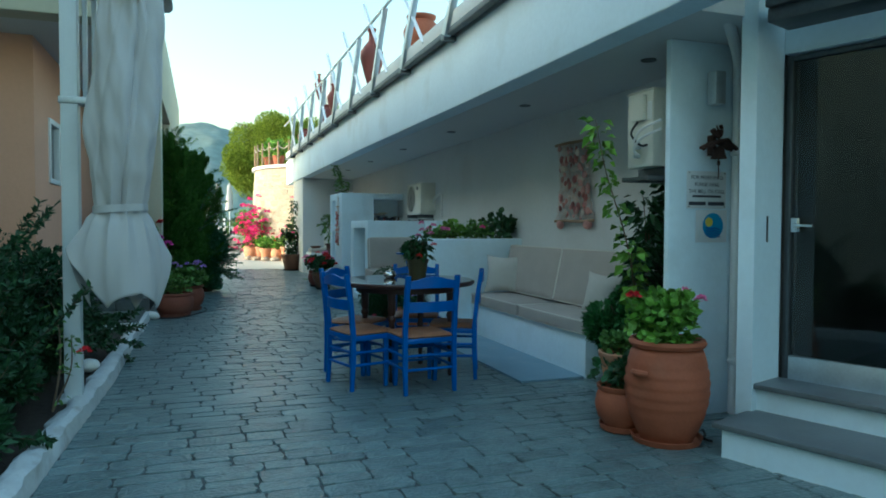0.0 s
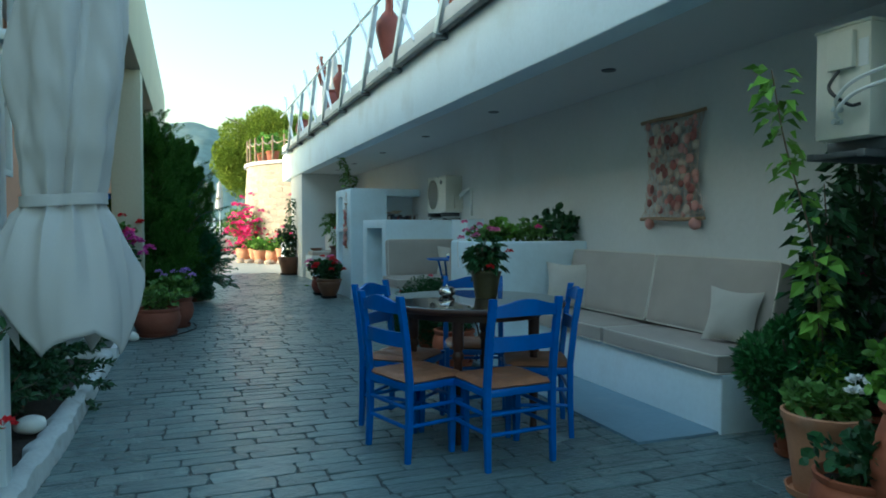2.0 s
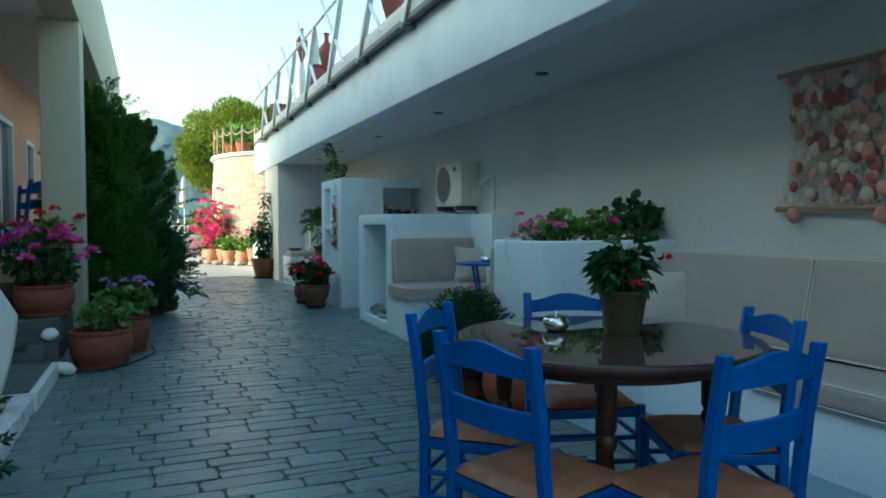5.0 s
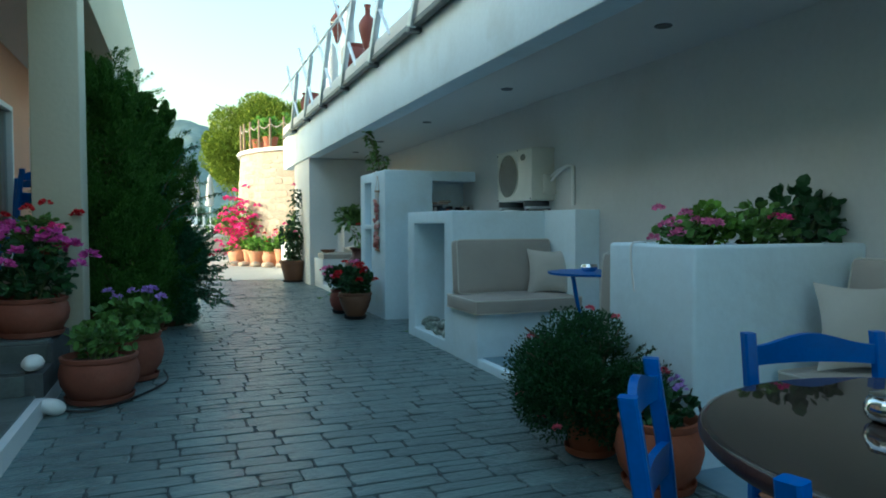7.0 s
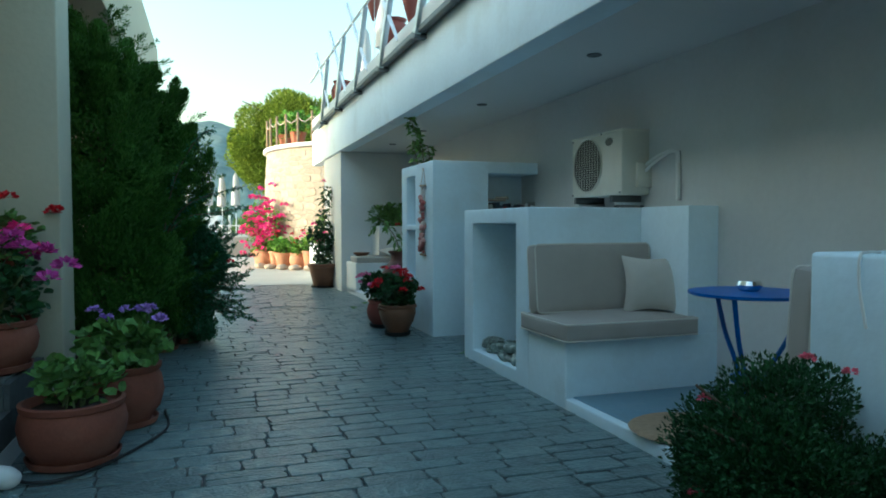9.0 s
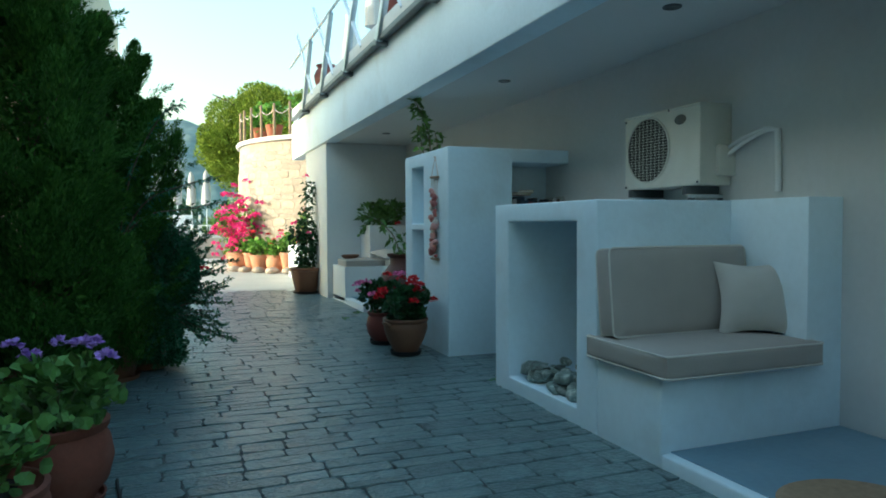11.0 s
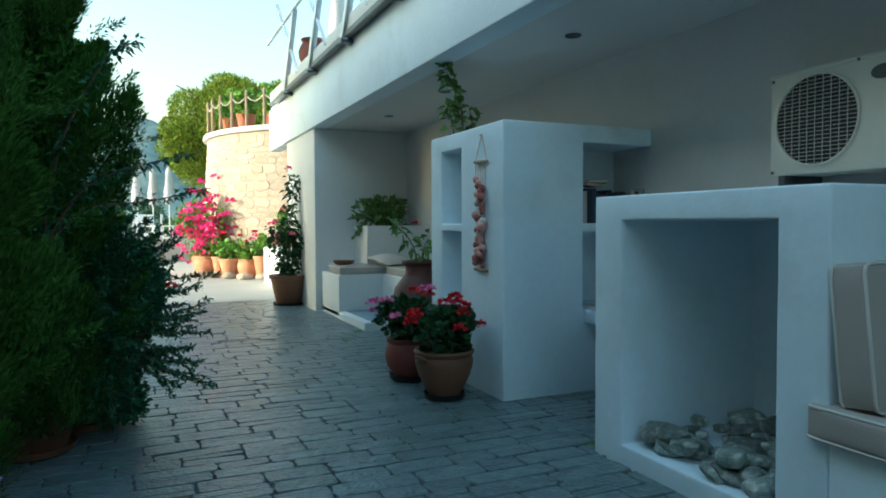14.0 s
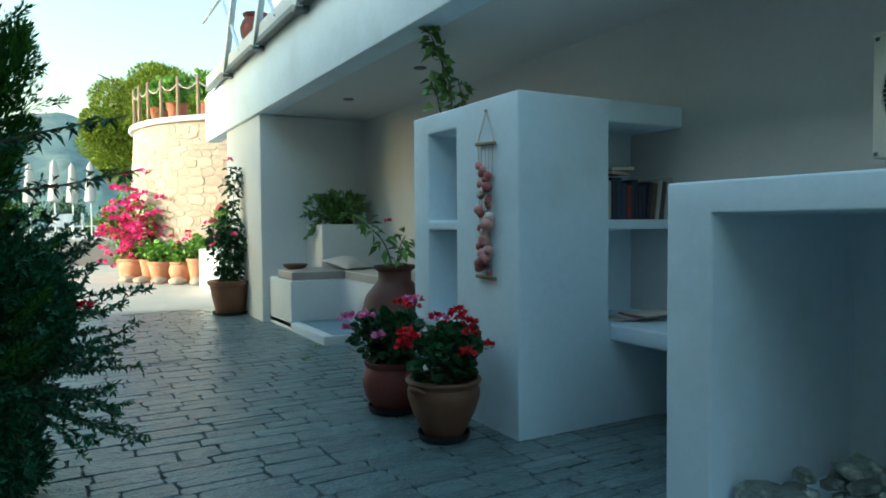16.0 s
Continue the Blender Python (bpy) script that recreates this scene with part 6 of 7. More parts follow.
bowl = thing("clay_bowl", (2.86, 18.3, 0.668), "shallow brown clay bowl on the bench cushion", "bowl")
part("body", lathe([(0.08, 0), (0.13, 0.03), (0.15, 0.065), (0.135, 0.065), (0.11, 0.03), (0.0, 0.025)], 24), TERRA_D, bowl)
fp = climber("hibiscus", (2.4, 19.75, 0), [[(0, 0, 0), (0.03, 0, 0.5), (0.05, 0, 1.0), (0.12, 0, 1.55)], [(0, 0, 0), (-0.12, 0.05, 0.4), (-0.2, 0.05, 0.8)], [(0, 0, 0), (0.12, -0.05, 0.4), (0.16, -0.05, 0.75)], [(0, 0, 0), (0, 0.1, 0.4), (-0.05, 0.12, 0.9)]], 0.09, 58, "tall leafy hibiscus with red flowers in a dark brown pot", L_PEL, "flower", 1.25, TERRA_D, 230, 0.16, ((F_MAG, 4),), 0.06, category="potted plant")
bush("wall_shrub", (2.95, 22.6, 0.75), (0.35, 0.5, 0.4), 1200, 0.08, 59, "light green flowering shrub on the low white wall", L_LIGHT, width=0.5, base=0.0, flowers=((F_MAG, 5),), fsize=0.08)

# ---- plants along the left side ----
geranium("geranium_pot", (-0.38, 10.36, gz(10.4)), "bowl", 0.84, TERRA_B, 70, "pale green geranium in a wide terracotta bowl with saucer", spread=0.26, height=0.26, n=260, leaf=0.065, lm=L_MID, hz=1.1)
geranium("geranium_pot", (-0.2, 10.98, gz(11)), "belly", 0.95, TERRA_B, 71, "mauve geranium in a round terracotta pot", flowers=((F_MAUVE, 9),), spread=0.36, height=0.34, n=420, leaf=0.075, lm=L_MID)
geranium("geranium_pot", (-0.86, 10.72, 0.418), "bowl", 0.8, TERRA_B, 72, "magenta geranium in a wide terracotta bowl on the step", flowers=((F_PURPLE, 20), (F_MAG, 4)), spread=0.36, height=0.48, n=480, leaf=0.07, lm=L_DARK, fsize=0.075)
ps = thing("plant_stand", (-0.86, 11.02, 0.5), "thin dark iron plant stand", "plant stand")
bm = bmesh.new()
for k in range(3):
    a = k * 2.09 + 0.4
    tube(bm, curve_pts([(0.12 * math.cos(a), 0.12 * math.sin(a), -0.09), (0.15 * math.cos(a), 0.15 * math.sin(a), 0.15), (0.08 * math.cos(a), 0.08 * math.sin(a), 0.35)], 6), 0.008, 6)
part("leg", bm, IRON, ps)
part("ring", lathe([(0.13, 0.34), (0.14, 0.34), (0.14, 0.352), (0.13, 0.352)], 24), IRON, ps)
geranium("geranium_pot", (-0.86, 11.02, 0.85), "flower", 0.6, TERRA_B, 73, "red geranium in a terracotta pot on an iron stand", flowers=((F_RED, 8),), spread=0.33, height=0.3, n=300, leaf=0.06, lm=L_MID, saucer=False, fsize=0.055)
conifer("juniper", (-0.5, 12.35, 0), ((0.3, 0.4), (0.7, 0.55), (1.2, 0.58), (1.7, 0.5), (2.1, 0.43), (2.5, 0.33), (2.82, 0.14)), 110, 1300, 0.034, 80, "tall dense dark green juniper in a large clay pot", L_JUN, 1.1, TERRA_D)
conifer("juniper", (-0.2, 13.55, 0), ((0.3, 0.36), (0.7, 0.45), (1.2, 0.45), (1.8, 0.4), (2.2, 0.35), (2.45, 0.24), (2.62, 0.1)), 90, 1300, 0.034, 81, "tall dense dark green juniper in a large clay pot", L_JUN, 1.1, TERRA_D, (0.06, 0.0))
bush("rosemary_bush", (0.04, 13.95, 0), (0.6, 0.68, 0.82), 90000, 0.036, 82, "sprawling rosemary with long spiky branches in a clay pot", L_ROSE, width=0.42, base=-0.5, lumps=22, lump=0.34, pot_kind="flower", pot_s=0.9, pot_m=TERRA_D, sprigs=110, sprig_len=0.36, out=-0.2, flowers=((F_RED, 2),), shell=0.4)
rsy = climber("long_branches", (-0.1, 13.2, 1.1), [[(0, 0, 0), (0.2, -0.1, 0.3), (0.45, -0.1, 0.42), (0.75, -0.15, 0.5)], [(0, 0, 0), (0.1, -0.1, 0.5), (0.3, -0.2, 0.9), (0.45, -0.3, 1.0)], [(0, 0, 0), (0.2, 0, 0.2), (0.5, 0.05, 0.25), (0.8, 0.0, 0.32)]], 0.045, 83, "long thin leafy branches reaching out of the hedge", L_ROSE, density=170, spread=0.035, width=0.45, category="branch")
for k, (x, y, rx, rz, n) in enumerate(((-1.42, 4.3, 0.36, 0.5, 1800), (-1.5, 3.4, 0.4, 0.45, 1600), (-1.5, 5.3, 0.45, 0.6, 1300), (-1.4, 6.5, 0.42, 0.6, 1200), (-2.0, 7.4, 0.6, 0.65, 1300), (-1.25, 7.6, 0.32, 0.35, 800), (-2.3, 5.8, 0.6, 0.75, 1300), (-1.2, 5.9, 0.25, 0.3, 700), (-1.1, 6.9, 0.22, 0.2, 500), (-1.75, 4.2, 0.45, 0.6, 1200), (-2.6, 7.6, 0.6, 0.7, 1200), (-1.2, 4.7, 0.3, 0.22, 1500), (-1.15, 3.9, 0.26, 0.2, 1200), (-1.9, 3.6, 0.45, 0.6, 1600), (-1.2, 5.6, 0.28, 0.3, 1400), (-1.15, 6.4, 0.28, 0.28, 1200), (-1.18, 7.1, 0.26, 0.26, 1100), (-1.3, 3.0, 0.3, 0.25, 1200), (-2.2, 4.6, 0.55, 0.7, 1600), (-1.75, 5.0, 0.45, 0.72, 1700), (-2.0, 6.2, 0.55, 0.75, 1600), (-1.6, 5.9, 0.4, 0.6, 1500), (-1.45, 7.0, 0.4, 0.55, 1400), (-1.35, 5.2, 0.3, 0.4, 1400))):
    bush("rose_bush", (x, y, 0.05), (rx, rx, rz), int(n * 1.5), 0.06, 90 + k, "dark green rose bush in the planting bed", L_ROSEBUSH, width=0.55, base=0.02, lumps=14, sprigs=8, sprig_len=0.5, flowers=((F_RED, 1 if k % 3 == 0 else 0),), fsize=0.06)
climber("rose_shoot", (-0.93, 5.0, 0.05), [[(0, 0, 0), (0.05, 0.0, 0.3), (0.03, 0.05, 0.6), (0.0, 0.0, 0.72)], [(0, 0, 0), (0.1, 0.05, 0.25), (0.12, 0.0, 0.5)]], 0.05, 99, "thin rose shoot with small leaves beside the mast", L_MID, density=40, spread=0.06, flowers=((F_RED, 1),), fsize=0.05, width=0.55, category="plant")
for x, y, z, a in ((-0.63, 10.02, gz(10) + 0.06, 30), (-0.75, 10.12, 0.278 + 0.045, 70), (-0.9, 6.3, 0.1, 10)):
    bm = bmesh.new()
    bmesh.ops.create_icosphere(bm, subdivisions=3, radius=1.0)
    for v in bm.verts:
        v.co = Vector((v.co.x * 0.09, v.co.y * 0.06, v.co.z * 0.055)) * (1 + 0.1 * noise.noise(v.co * 1.5 + Vector((x, y, 0)))) 
    ob = tagged(part("white_stone", bm, PEBBLE), "smooth white-painted stone beside the steps", "stone", "white stones")
    ob.matrix_world = pose(x, y, z, 0, 20 if z < 0.1 else 0, a)
# blue chairs on the porch
for m in (pose(-1.32, 13.0, 0.8, 0, 0, 160), pose(-1.3, 12.15, 0.8, 0, 0, 75)):
    ch = copy_thing(chair, m)
    ch["group"], ch["label"] = "porch chairs", "blue painted wooden chair on the porch"

# ---- beyond the building ----
setting("road", boxes((-9.0, 19.7, -0.1, -0.722, 33.8, -0.015), (-0.722, 20.602, -0.1, 3.75, 33.8, -0.006)), CONCRETE, "pale sunlit concrete yard")
BCX, BCY, BR, BH = 5.8, 28.3, 3.9, 3.5
bm = lathe([(BR + 0.05, -0.1), (BR, 1.5), (BR - 0.12, BH - 0.06)], 72)
bas = setting("wall_bastion", bm, WALLMORTAR, "rounded honey-coloured stone retaining wall")
bas.location = (BCX, BCY, 0)
bm = lathe([(BR - 0.25, BH - 0.06), (BR - 0.02, BH - 0.06), (BR, BH - 0.02), (BR - 0.02, BH + 0.05), (BR - 0.25, BH + 0.05)], 72)
part("coping", bm, WHITE, bas, "whitewashed coping")
rk = random.Random(8)
stone_meshes = []
for k in range(8):
    bm = bmesh.new()
    n = 9
    rim = []
    for i in range(n):
        c_, s_ = math.cos(2 * math.pi * i / n + 0.3 * k), math.sin(2 * math.pi * i / n + 0.3 * k)
        q = 0.5 * (abs(c_) ** 4 + abs(s_) ** 4) ** -0.25
        rim.append((c_ * q * rk.uniform(0.84, 1.1), s_ * q * rk.uniform(0.84, 1.1)))
    lo = [bm.verts.new((max(-0.5, min(0.5, x)), max(-0.5, min(0.5, y)), 0)) for x, y in rim]
    hi = [bm.verts.new((v.co.x * 0.92, v.co.y * 0.9, 0.8 + rk.uniform(-0.25, 0.2))) for v in lo]
    c = bm.verts.new((rk.uniform(-0.1, 0.1), rk.uniform(-0.1, 0.1), 1.0))
    for i in range(n):
        bm.faces.new((lo[i], lo[(i + 1) % n], hi[(i + 1) % n], hi[i]))
        bm.faces.new((hi[i], hi[(i + 1) % n], c))
    me = bpy.data.meshes.new("stone")
    bm.to_mesh(me)
    bm.free()
    me.materials.append(WALLSTONE)
    stone_meshes.append(me)
z = 0.05
count = 0
more_v, more_f, more_n = [], [], 0
while z < BH - 0.12:
    h = rk.uniform(0.11, 0.23)
    a = 178.0 + rk.uniform(0, 5)
    while a < 262:
        w = rk.uniform(0.15, 0.46)
        da = math.degrees(w / BR)
        am = radians(a + da / 2)
        r = BR + 0.05 * (1.5 - z) / 1.6 - 0.002 if z < 1.5 else BR - 0.12 * (z - 1.5) / (BH - 1.56) - 0.002
        me = stone_meshes[rk.randrange(8)]
        nrm = Vector((math.cos(am), math.sin(am), 0))
        ax = Vector((-math.sin(am), math.cos(am), 0))
        rot = Matrix((ax, Vector((0, 0, 1)), nrm)).transposed().to_4x4()
        m = Matrix.Translation((r * nrm.x, r * nrm.y, z + h / 2 + rk.uniform(-0.02, 0.02))) @ rot @ Matrix.Rotation(rk.uniform(-0.12, 0.12), 4, "Z") @ Matrix.Diagonal((w * 1.04, h * rk.uniform(0.85, 1.2), rk.uniform(0.005, 0.016), 1))
        if count < 300:
            ob = new("stone", me)
            ob.parent = bas
            ob.matrix_local = m
        else:
            more_v += [tuple(m @ v.co) for v in me.vertices]
            more_f += [tuple(more_n + i for i in f.vertices) for f in me.polygons]
            more_n += len(me.vertices)
        count += 1
        a += da
    z += h
me = bpy.data.meshes.new("stones")
me.from_pydata(more_v, [], more_f)
me.materials.append(WALLSTONE_J)
ob = new("stones", me)
ob.parent = bas
tagged(ob, "upper courses of honey-coloured stone", kind="stuff")
niche = thing("wall_niche_tile", (BCX + BR * math.cos(radians(232)), BCY + BR * math.sin(radians(232)), 1.25), "dark arched opening in the stone wall", "niche")
bm = bmesh.new()
pts = [(-0.13, 0), (0.13, 0), (0.14, 0.22), (0.07, 0.36), (0, 0.42), (-0.07, 0.36), (-0.14, 0.22)]
f0 = [bm.verts.new((x, -0.07, y)) for x, y in pts]
f1 = [bm.verts.new((x, 0.05, y)) for x, y in pts]
bm.faces.new(f0)
for i in range(7):
    bm.faces.new((f0[i], f1[i], f1[(i + 1) % 7], f0[(i + 1) % 7]))
o = part("opening", bm, REDCLAY, niche)
niche.rotation_euler = (0, 0, radians(232 + 90))
for k in range(7):
    a = radians(182 + k * 8.3)
    post = tagged(part("rope_post", lathe([(0.034, 0), (0.038, 0.02), (0.034, 0.85), (0.022, 0.88)], 10), WOOD), "weathered wooden post of a rope fence", "post", "rope posts")
    post.location = (BCX + (BR - 0.12) * math.cos(a), BCY + (BR - 0.12) * math.sin(a), BH + 0.05)
    if k < 6:
        b = radians(182 + (k + 1) * 8.3)
        q = [(BCX + (BR - 0.12) * math.cos(c_), BCY + (BR - 0.12) * math.sin(c_), BH + 0.78 - 0.14 * math.sin(math.pi * u)) for u in (0, 0.25, 0.5, 0.75, 1.0) for c_ in (a + (b - a) * u,)]
        bm = bmesh.new()
        tube(bm, q, 0.012, 6)
        tagged(part("rope", bm, NET), "thick rope slung between posts", "rope", "fence ropes")
for k, a in enumerate((190, 205, 222, 238)):
    geranium("terrace_pot", (BCX + (BR - 0.6) * math.cos(radians(a)), BCY + (BR - 0.6) * math.sin(radians(a)), BH - 0.06), "tall", 1.2, TERRA, 120 + k, "leafy shrub in a terracotta pot on the stone wall", spread=0.42, height=0.7, n=300, leaf=0.13, lm=L_LIGHT, group="pots on the wall")
for k in range(9):
    a = radians(196 + k * 6.4)
    r = BR + 0.32 + 0.1 * (k % 2)
    kind = ("flower", "belly", "tall")[k % 3]
    geranium("flower_pot", (BCX + r * math.cos(a), BCY + r * math.sin(a), 0), kind, 1.15 + 0.1 * (k % 2), TERRA_L, 130 + k, "terracotta pot of yellow-green flowering plants by the stone wall", flowers=((F_RED if k % 2 else F_MAG, 4),), spread=0.34, height=0.55, n=220, leaf=0.1, lm=L_LIGHT, group="pots by the stone wall", saucer=False, fsize=0.08)
climber("bougainvillea", (1.75, 26.9, 0), [[(0, 0, 0), (0.1, -0.1, 0.6), (0.0, -0.1, 1.2), (-0.1, 0, 1.6)], [(0, 0, 0), (-0.2, 0, 0.5), (-0.35, 0, 1.1)], [(0, 0, 0), (0.3, -0.2, 0.5), (0.6, -0.4, 1.0)], [(0, 0, 0), (0.2, -0.3, 0.6), (0.3, -0.4, 1.25)]], 0.12, 140, "magenta bougainvillea in full bloom in a clay pot", L_LIGHT, "flower", 1.3, TERRA_L, 90, 0.3, ((F_MAG, 130),), 0.14, category="flowering shrub")
for k in range(7):
    a = radians(206 + k * 6)
    bm = bmesh.new()
    bmesh.ops.create_icosphere(bm, subdivisions=2, radius=0.15)
    for v in bm.verts:
        v.co = Vector((v.co.x * 1.2, v.co.y, v.co.z * 0.6)) * (1 + 0.2 * noise.noise(v.co * 6 + Vector((k, 0, 0))))
    ob = tagged(part("border_stone", bm, WALLSTONE), "rough pale stone edging the flower pots", "stone", "border stones")
    ob.location = (BCX + (BR + 0.72) * math.cos(a), BCY + (BR + 0.72) * math.sin(a), 0.06)

setting("terrace_far", boxes((-30, 34.0, -0.1, 1.9, 70, 0.75)), CONCRETE, "low white terrace in the distance")
for k, (x, y) in enumerate(((0.25, 39.0), (0.85, 40.5), (1.45, 39.5), (-0.6, 41.0))):
    closed_parasol((x, y, 0.75), 1.15, 10 + k)
for k in range(3):
    x, y = 0.3 + 0.5 * k, 37.0 + 0.6 * (k % 2)
    t = thing("white_chair", pose(x, y, 0.75, 0, 0, 40 * k), "white plastic garden chair on the far terrace", "chair", "far terrace chairs")
    part("seat", boxes((-0.22, -0.22, 0.42, 0.22, 0.22, 0.46), bev=0.01), PVC, t)
    part("backrest", boxes((-0.22, 0.19, 0.46, 0.22, 0.23, 0.88), bev=0.015), PVC, t)
    for lx in (-0.2, 0.2):
        for ly in (-0.2, 0.2):
            part("leg", boxes((lx - 0.02, ly - 0.02, 0, lx + 0.02, ly + 0.02, 0.42)), PVC, t)


def pine(loc, crown_z, radii, n, seed, label, material=L_PINE, leaf=0.2):
    rng = np.random.default_rng(seed)
    t = thing("pine_tree", loc, label, "tree")
    bm = bmesh.new()
    tube(bm, curve_pts([(0, 0, 0), (0.15, 0.1, crown_z * 0.4), (0.05, 0, crown_z)], 5), 0.24, 10, 0.12)
    for k in range(16):
        a, e = rng.uniform(0, 6.28), rng.uniform(-0.4, 0.9)
        d = np.array((math.cos(a), math.sin(a), e))
        tip = np.array((0, 0, crown_z)) + d * np.array(radii) * 0.75
        tube(bm, curve_pts([(0.08, 0, crown_z * rng.uniform(0.6, 0.95)), tuple((np.array((0, 0, crown_z)) + tip) / 2 + np.array((0, 0, 0.2))), tuple(tip)], 4), 0.09, 6, 0.02)
    part("trunk", bm, BARK, t)
    l = Leaves()
    p, w = blob_points(rng, (0, 0, crown_z), radii, n, 0.6, 60, 0.24)
    l.add(p, w + rng.normal(size=p.shape) * 0.5, rng.uniform(0.6, 1.3, n) * leaf, 0.4, 0.2, 0.0, rng, face=w)
    l.done("crown", material, t)
    return t


pine((4.5, 41, 0), 5.2, (3.9, 3.7, 3.4), 120000, 150, "broad bright green sunlit pine tree", leaf=0.14)
pine((9.0, 44, 0), 5.5, (3.6, 3.6, 3.2), 8000, 151, "broad bright green sunlit pine tree")
for k, (x, y, r) in enumerate(((2.2, 43, 1.1), (3.4, 42.5, 1.3), (-1.5, 48, 1.5), (0.4, 52, 1.6), (5.0, 38.0, 1.2))):
    bush("distant_shrub", (x, y, 0.3), (r, r, r * 0.9), 1500, 0.2, 160 + k, "dense green shrub beyond the yard", L_DARK if k % 2 else L_MID, width=0.4, base=0.0)

# wooded hills, the haze of distance put into their base colour
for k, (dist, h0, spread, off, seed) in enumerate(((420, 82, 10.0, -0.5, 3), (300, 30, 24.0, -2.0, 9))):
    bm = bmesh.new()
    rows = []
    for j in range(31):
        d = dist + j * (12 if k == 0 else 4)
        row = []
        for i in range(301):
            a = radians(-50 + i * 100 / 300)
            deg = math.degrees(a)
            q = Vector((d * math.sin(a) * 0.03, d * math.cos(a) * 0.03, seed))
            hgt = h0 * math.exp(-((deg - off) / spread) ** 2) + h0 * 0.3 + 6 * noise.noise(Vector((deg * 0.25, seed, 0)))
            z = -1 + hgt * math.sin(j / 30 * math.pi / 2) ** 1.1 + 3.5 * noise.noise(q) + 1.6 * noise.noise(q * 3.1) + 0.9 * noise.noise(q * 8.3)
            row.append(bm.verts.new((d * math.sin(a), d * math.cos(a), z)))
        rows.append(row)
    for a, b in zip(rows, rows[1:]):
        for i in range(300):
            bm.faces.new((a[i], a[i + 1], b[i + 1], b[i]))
    setting("backdrop_hill" + ("" if k == 0 else "_near"), bm, HILL, "distant wooded hill with haze put into its blue-green colour")

# ---- paving stones ----
pk = random.Random(77)
pieces = []
for k in range(10):
    n = 12
    rim = []
    for i in range(n):
        a = 2 * math.pi * (i + 0.5) / n
        c_, s_ = math.cos(a), math.sin(a)
        q = (abs(c_) ** 14 + abs(s_) ** 14) ** (-1 / 14)
        j = pk.uniform(0.96, 1.01)
        rim.append((c_ * q * 0.5 * j, s_ * q * 0.5 * pk.uniform(0.95, 1.01)))
    vs = [(x, y, 0.0) for x, y in rim] + [(x * 0.993, y * 0.985, 0.65) for x, y in rim] + [(x * 0.978, y * 0.952, 1.0) for x, y in rim]
    fs = [(i, (i + 1) % n, n + (i + 1) % n, n + i) for i in range(n)] + [(n + i, n + (i + 1) % n, 2 * n + (i + 1) % n, 2 * n + i) for i in range(n)] + [tuple(range(2 * n, 3 * n))]
    me = bpy.data.meshes.new("paver")
    me.from_pydata(vs, [], fs)
    me.materials.append(STONE_P)
    pieces.append((me, np.array(vs), fs))
rest_v, rest_f, base_n, near_n = [], [], 0, 0
y = -3.0
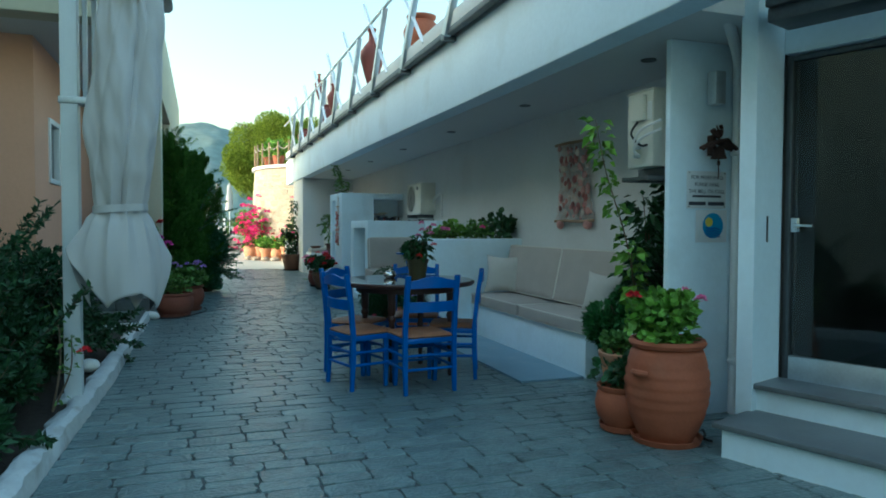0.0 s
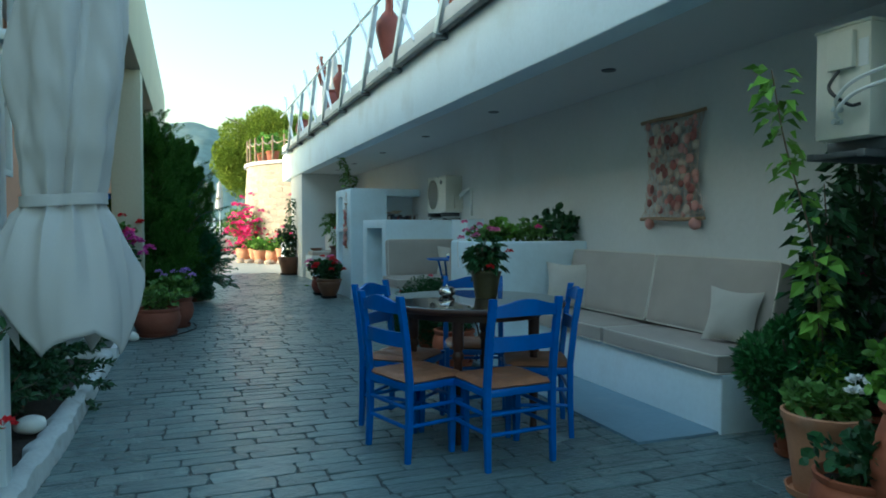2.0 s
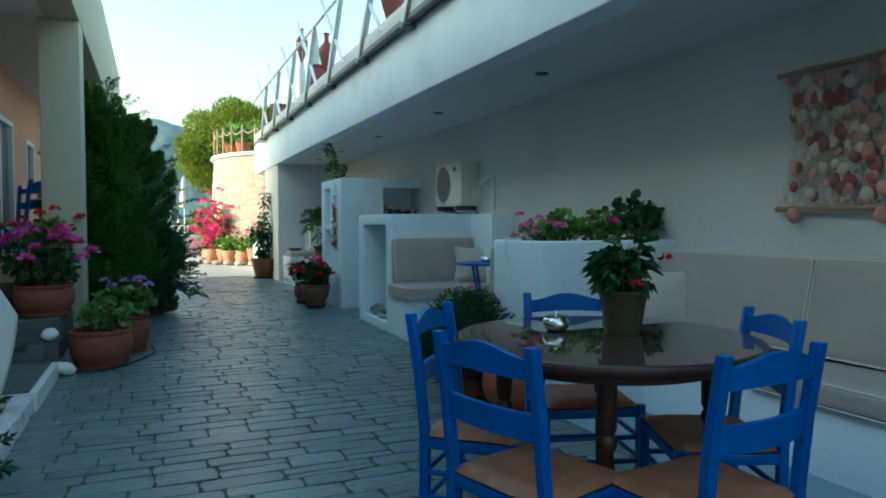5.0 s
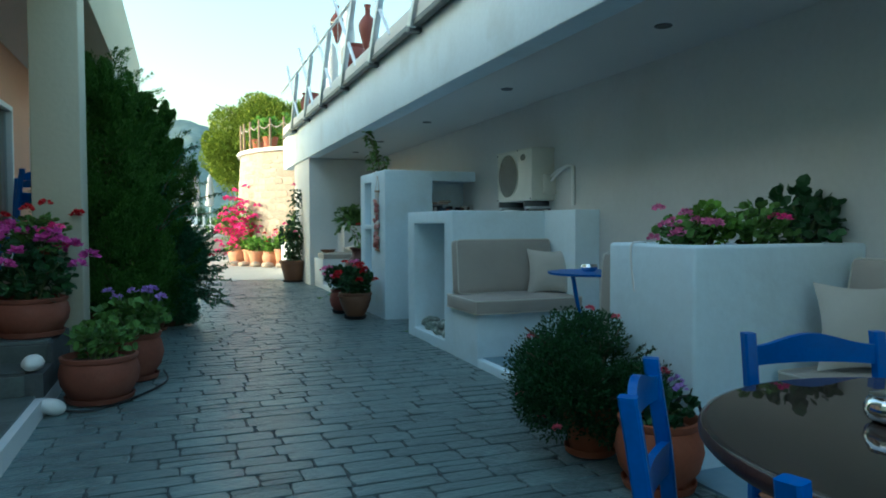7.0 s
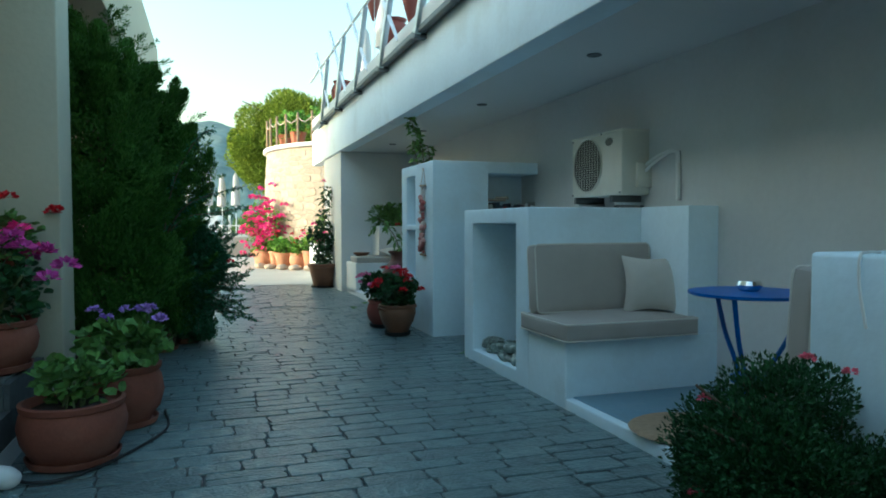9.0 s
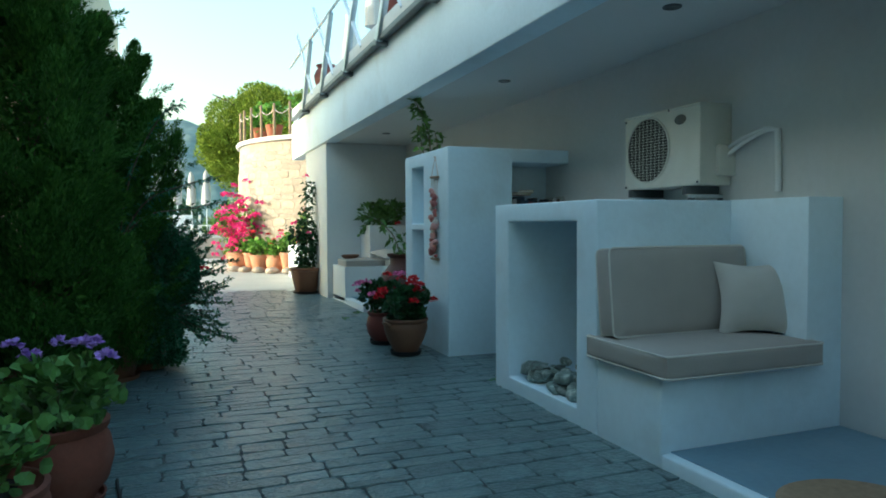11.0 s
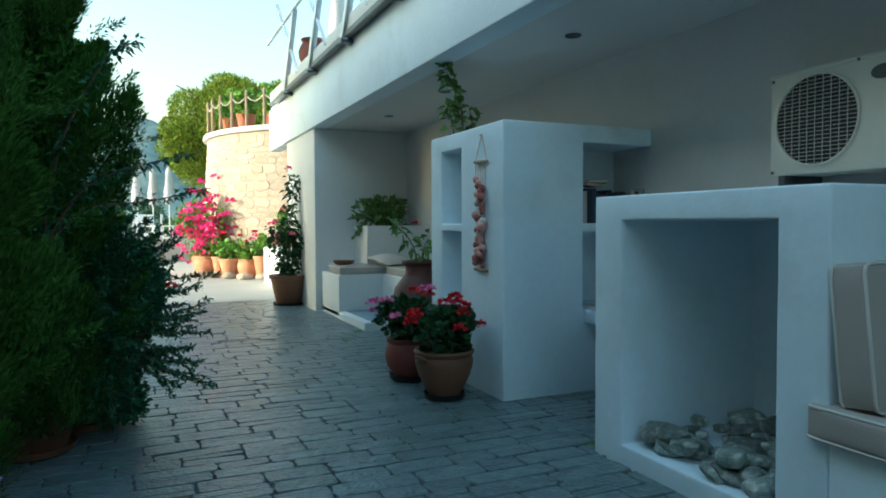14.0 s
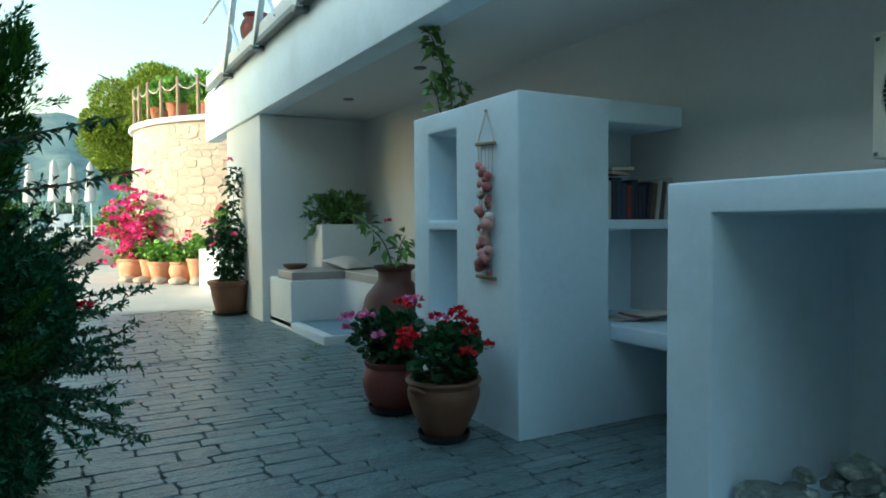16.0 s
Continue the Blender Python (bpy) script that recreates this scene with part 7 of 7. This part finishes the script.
while y < 20.5:
    d = pk.choice((0.115, 0.13, 0.15, 0.165, 0.185))
    west = -0.7 + kerb_shift(y)
    x = west - pk.uniform(0, 0.2)
    while x < 3.7:
        w = pk.uniform(0.2, 0.48)
        x0, x1 = max(x, west), min(x + w, 3.7)
        if x1 - x0 > 0.05:
          halves = (0.0, pk.uniform(0.36, 0.64), 1.0) if d > 0.14 and pk.random() < 0.3 else (0.0, 1.0)
          for h0, h1 in zip(halves, halves[1:]):
            me, vs, fs = pieces[pk.randrange(10)]
            cx, cy = (x0 + x1) / 2, y + d * (h0 + h1) / 2
            sx, sy, sz = (x1 - x0) - 0.001, d * (h1 - h0) - 0.0015, 0.009
            rz = pk.uniform(-0.04, 0.04)
            cy += pk.uniform(-0.005, 0.005)
            tx, ty = pk.gauss(0, 0.008), pk.gauss(0, 0.017)
            z0 = gz(cy) - 0.0105 + pk.uniform(-0.001, 0.001)
            if 4.5 < y < 9.2 and near_n < 300 and x0 > -0.4 and x1 < 1.9:
                ob = new("paver", me)
                ob.parent = lane
                ob.matrix_local = Matrix.Translation((cx, cy, z0)) @ Matrix.Rotation(rz, 4, "Z") @ Matrix(((1, 0, 0, 0), (0, 1, 0, 0), (tx, ty, 1, 0), (0, 0, 0, 1))) @ Matrix.Diagonal((sx, sy, sz, 1))
                near_n += 1
            else:
                c_, s_ = math.cos(rz), math.sin(rz)
                px, py = vs[:, 0] * sx, vs[:, 1] * sy
                rest_v.append(np.stack([cx + px * c_ - py * s_, cy + px * s_ + py * c_, z0 + vs[:, 2] * sz + px * tx + py * ty], 1))
                rest_f += [tuple(base_n + q for q in f) for f in fs]
                base_n += len(vs)
        x += w
    y += d
me = bpy.data.meshes.new("pavers")
me.from_pydata(np.concatenate(rest_v).tolist(), [], rest_f)
me.materials.append(STONE)
ob = new("pavers", me)
ob.parent = lane
tagged(ob, "grey stamped stone pavers", kind="stuff")

# ---- small cables and hoses ----
for name, label, pts, r_, m_ in (
    ("drip_hose", "thin black watering hose lying by the pots", [(-0.6, 10.1, 0.0), (-0.5, 10.02, 0.0), (-0.35, 10.06, -0.005), (-0.15, 10.3, -0.005), (0.05, 10.75, -0.003), (0.02, 11.2, 0.0)], 0.008, BLACK),
    ("drip_hose", "thin black watering hose looped beside the terracotta pot", [(2.52, 7.62, 0.0), (2.54, 7.6, 0.2), (2.5, 7.58, 0.36), (2.42, 7.6, 0.4), (2.36, 7.62, 0.33)], 0.008, BLACK),
    ("drip_hose", "thin black watering hose behind the large jar", [(3.0, 3.5, -0.02), (2.95, 3.42, -0.025), (2.88, 3.36, -0.02), (2.9, 3.3, -0.025)], 0.008, BLACK),
    ("wall_cable", "thin white cable running over the planter wall", [(2.66, 8.2, 1.125), (2.6, 8.2, 1.127), (2.562, 8.2, 1.11), (2.562, 8.2, 1.0), (2.562, 8.17, 0.85)], 0.006, PVC),
):
    bm = bmesh.new()
    tube(bm, curve_pts(pts, 8), r_, 6)
    tagged(part(name, bm, m_), label, "hose" if m_ is BLACK else "cable")
gr = np.random.default_rng(5)
for k, (x, y) in enumerate(((2.62, 12.38), (2.5, 14.85), (2.58, 16.75), (2.3, 16.2))):
    t = thing("weed_tuft", (x, y, gz(y) - 0.005), "small dry weed growing in a paving joint", "weed", "weeds in the joints")
    l = Leaves()
    o = gr.normal(size=(22, 3)) * np.array((0.5, 0.5, 0.2)) + np.array((0, 0, 0.7))
    l.add(gr.normal(size=(22, 3)) * np.array((0.03, 0.03, 0)), o, gr.uniform(0.03, 0.07, 22), 0.14, 0.1, 0.2, gr)
    l.done("blades", L_LIGHT, t)
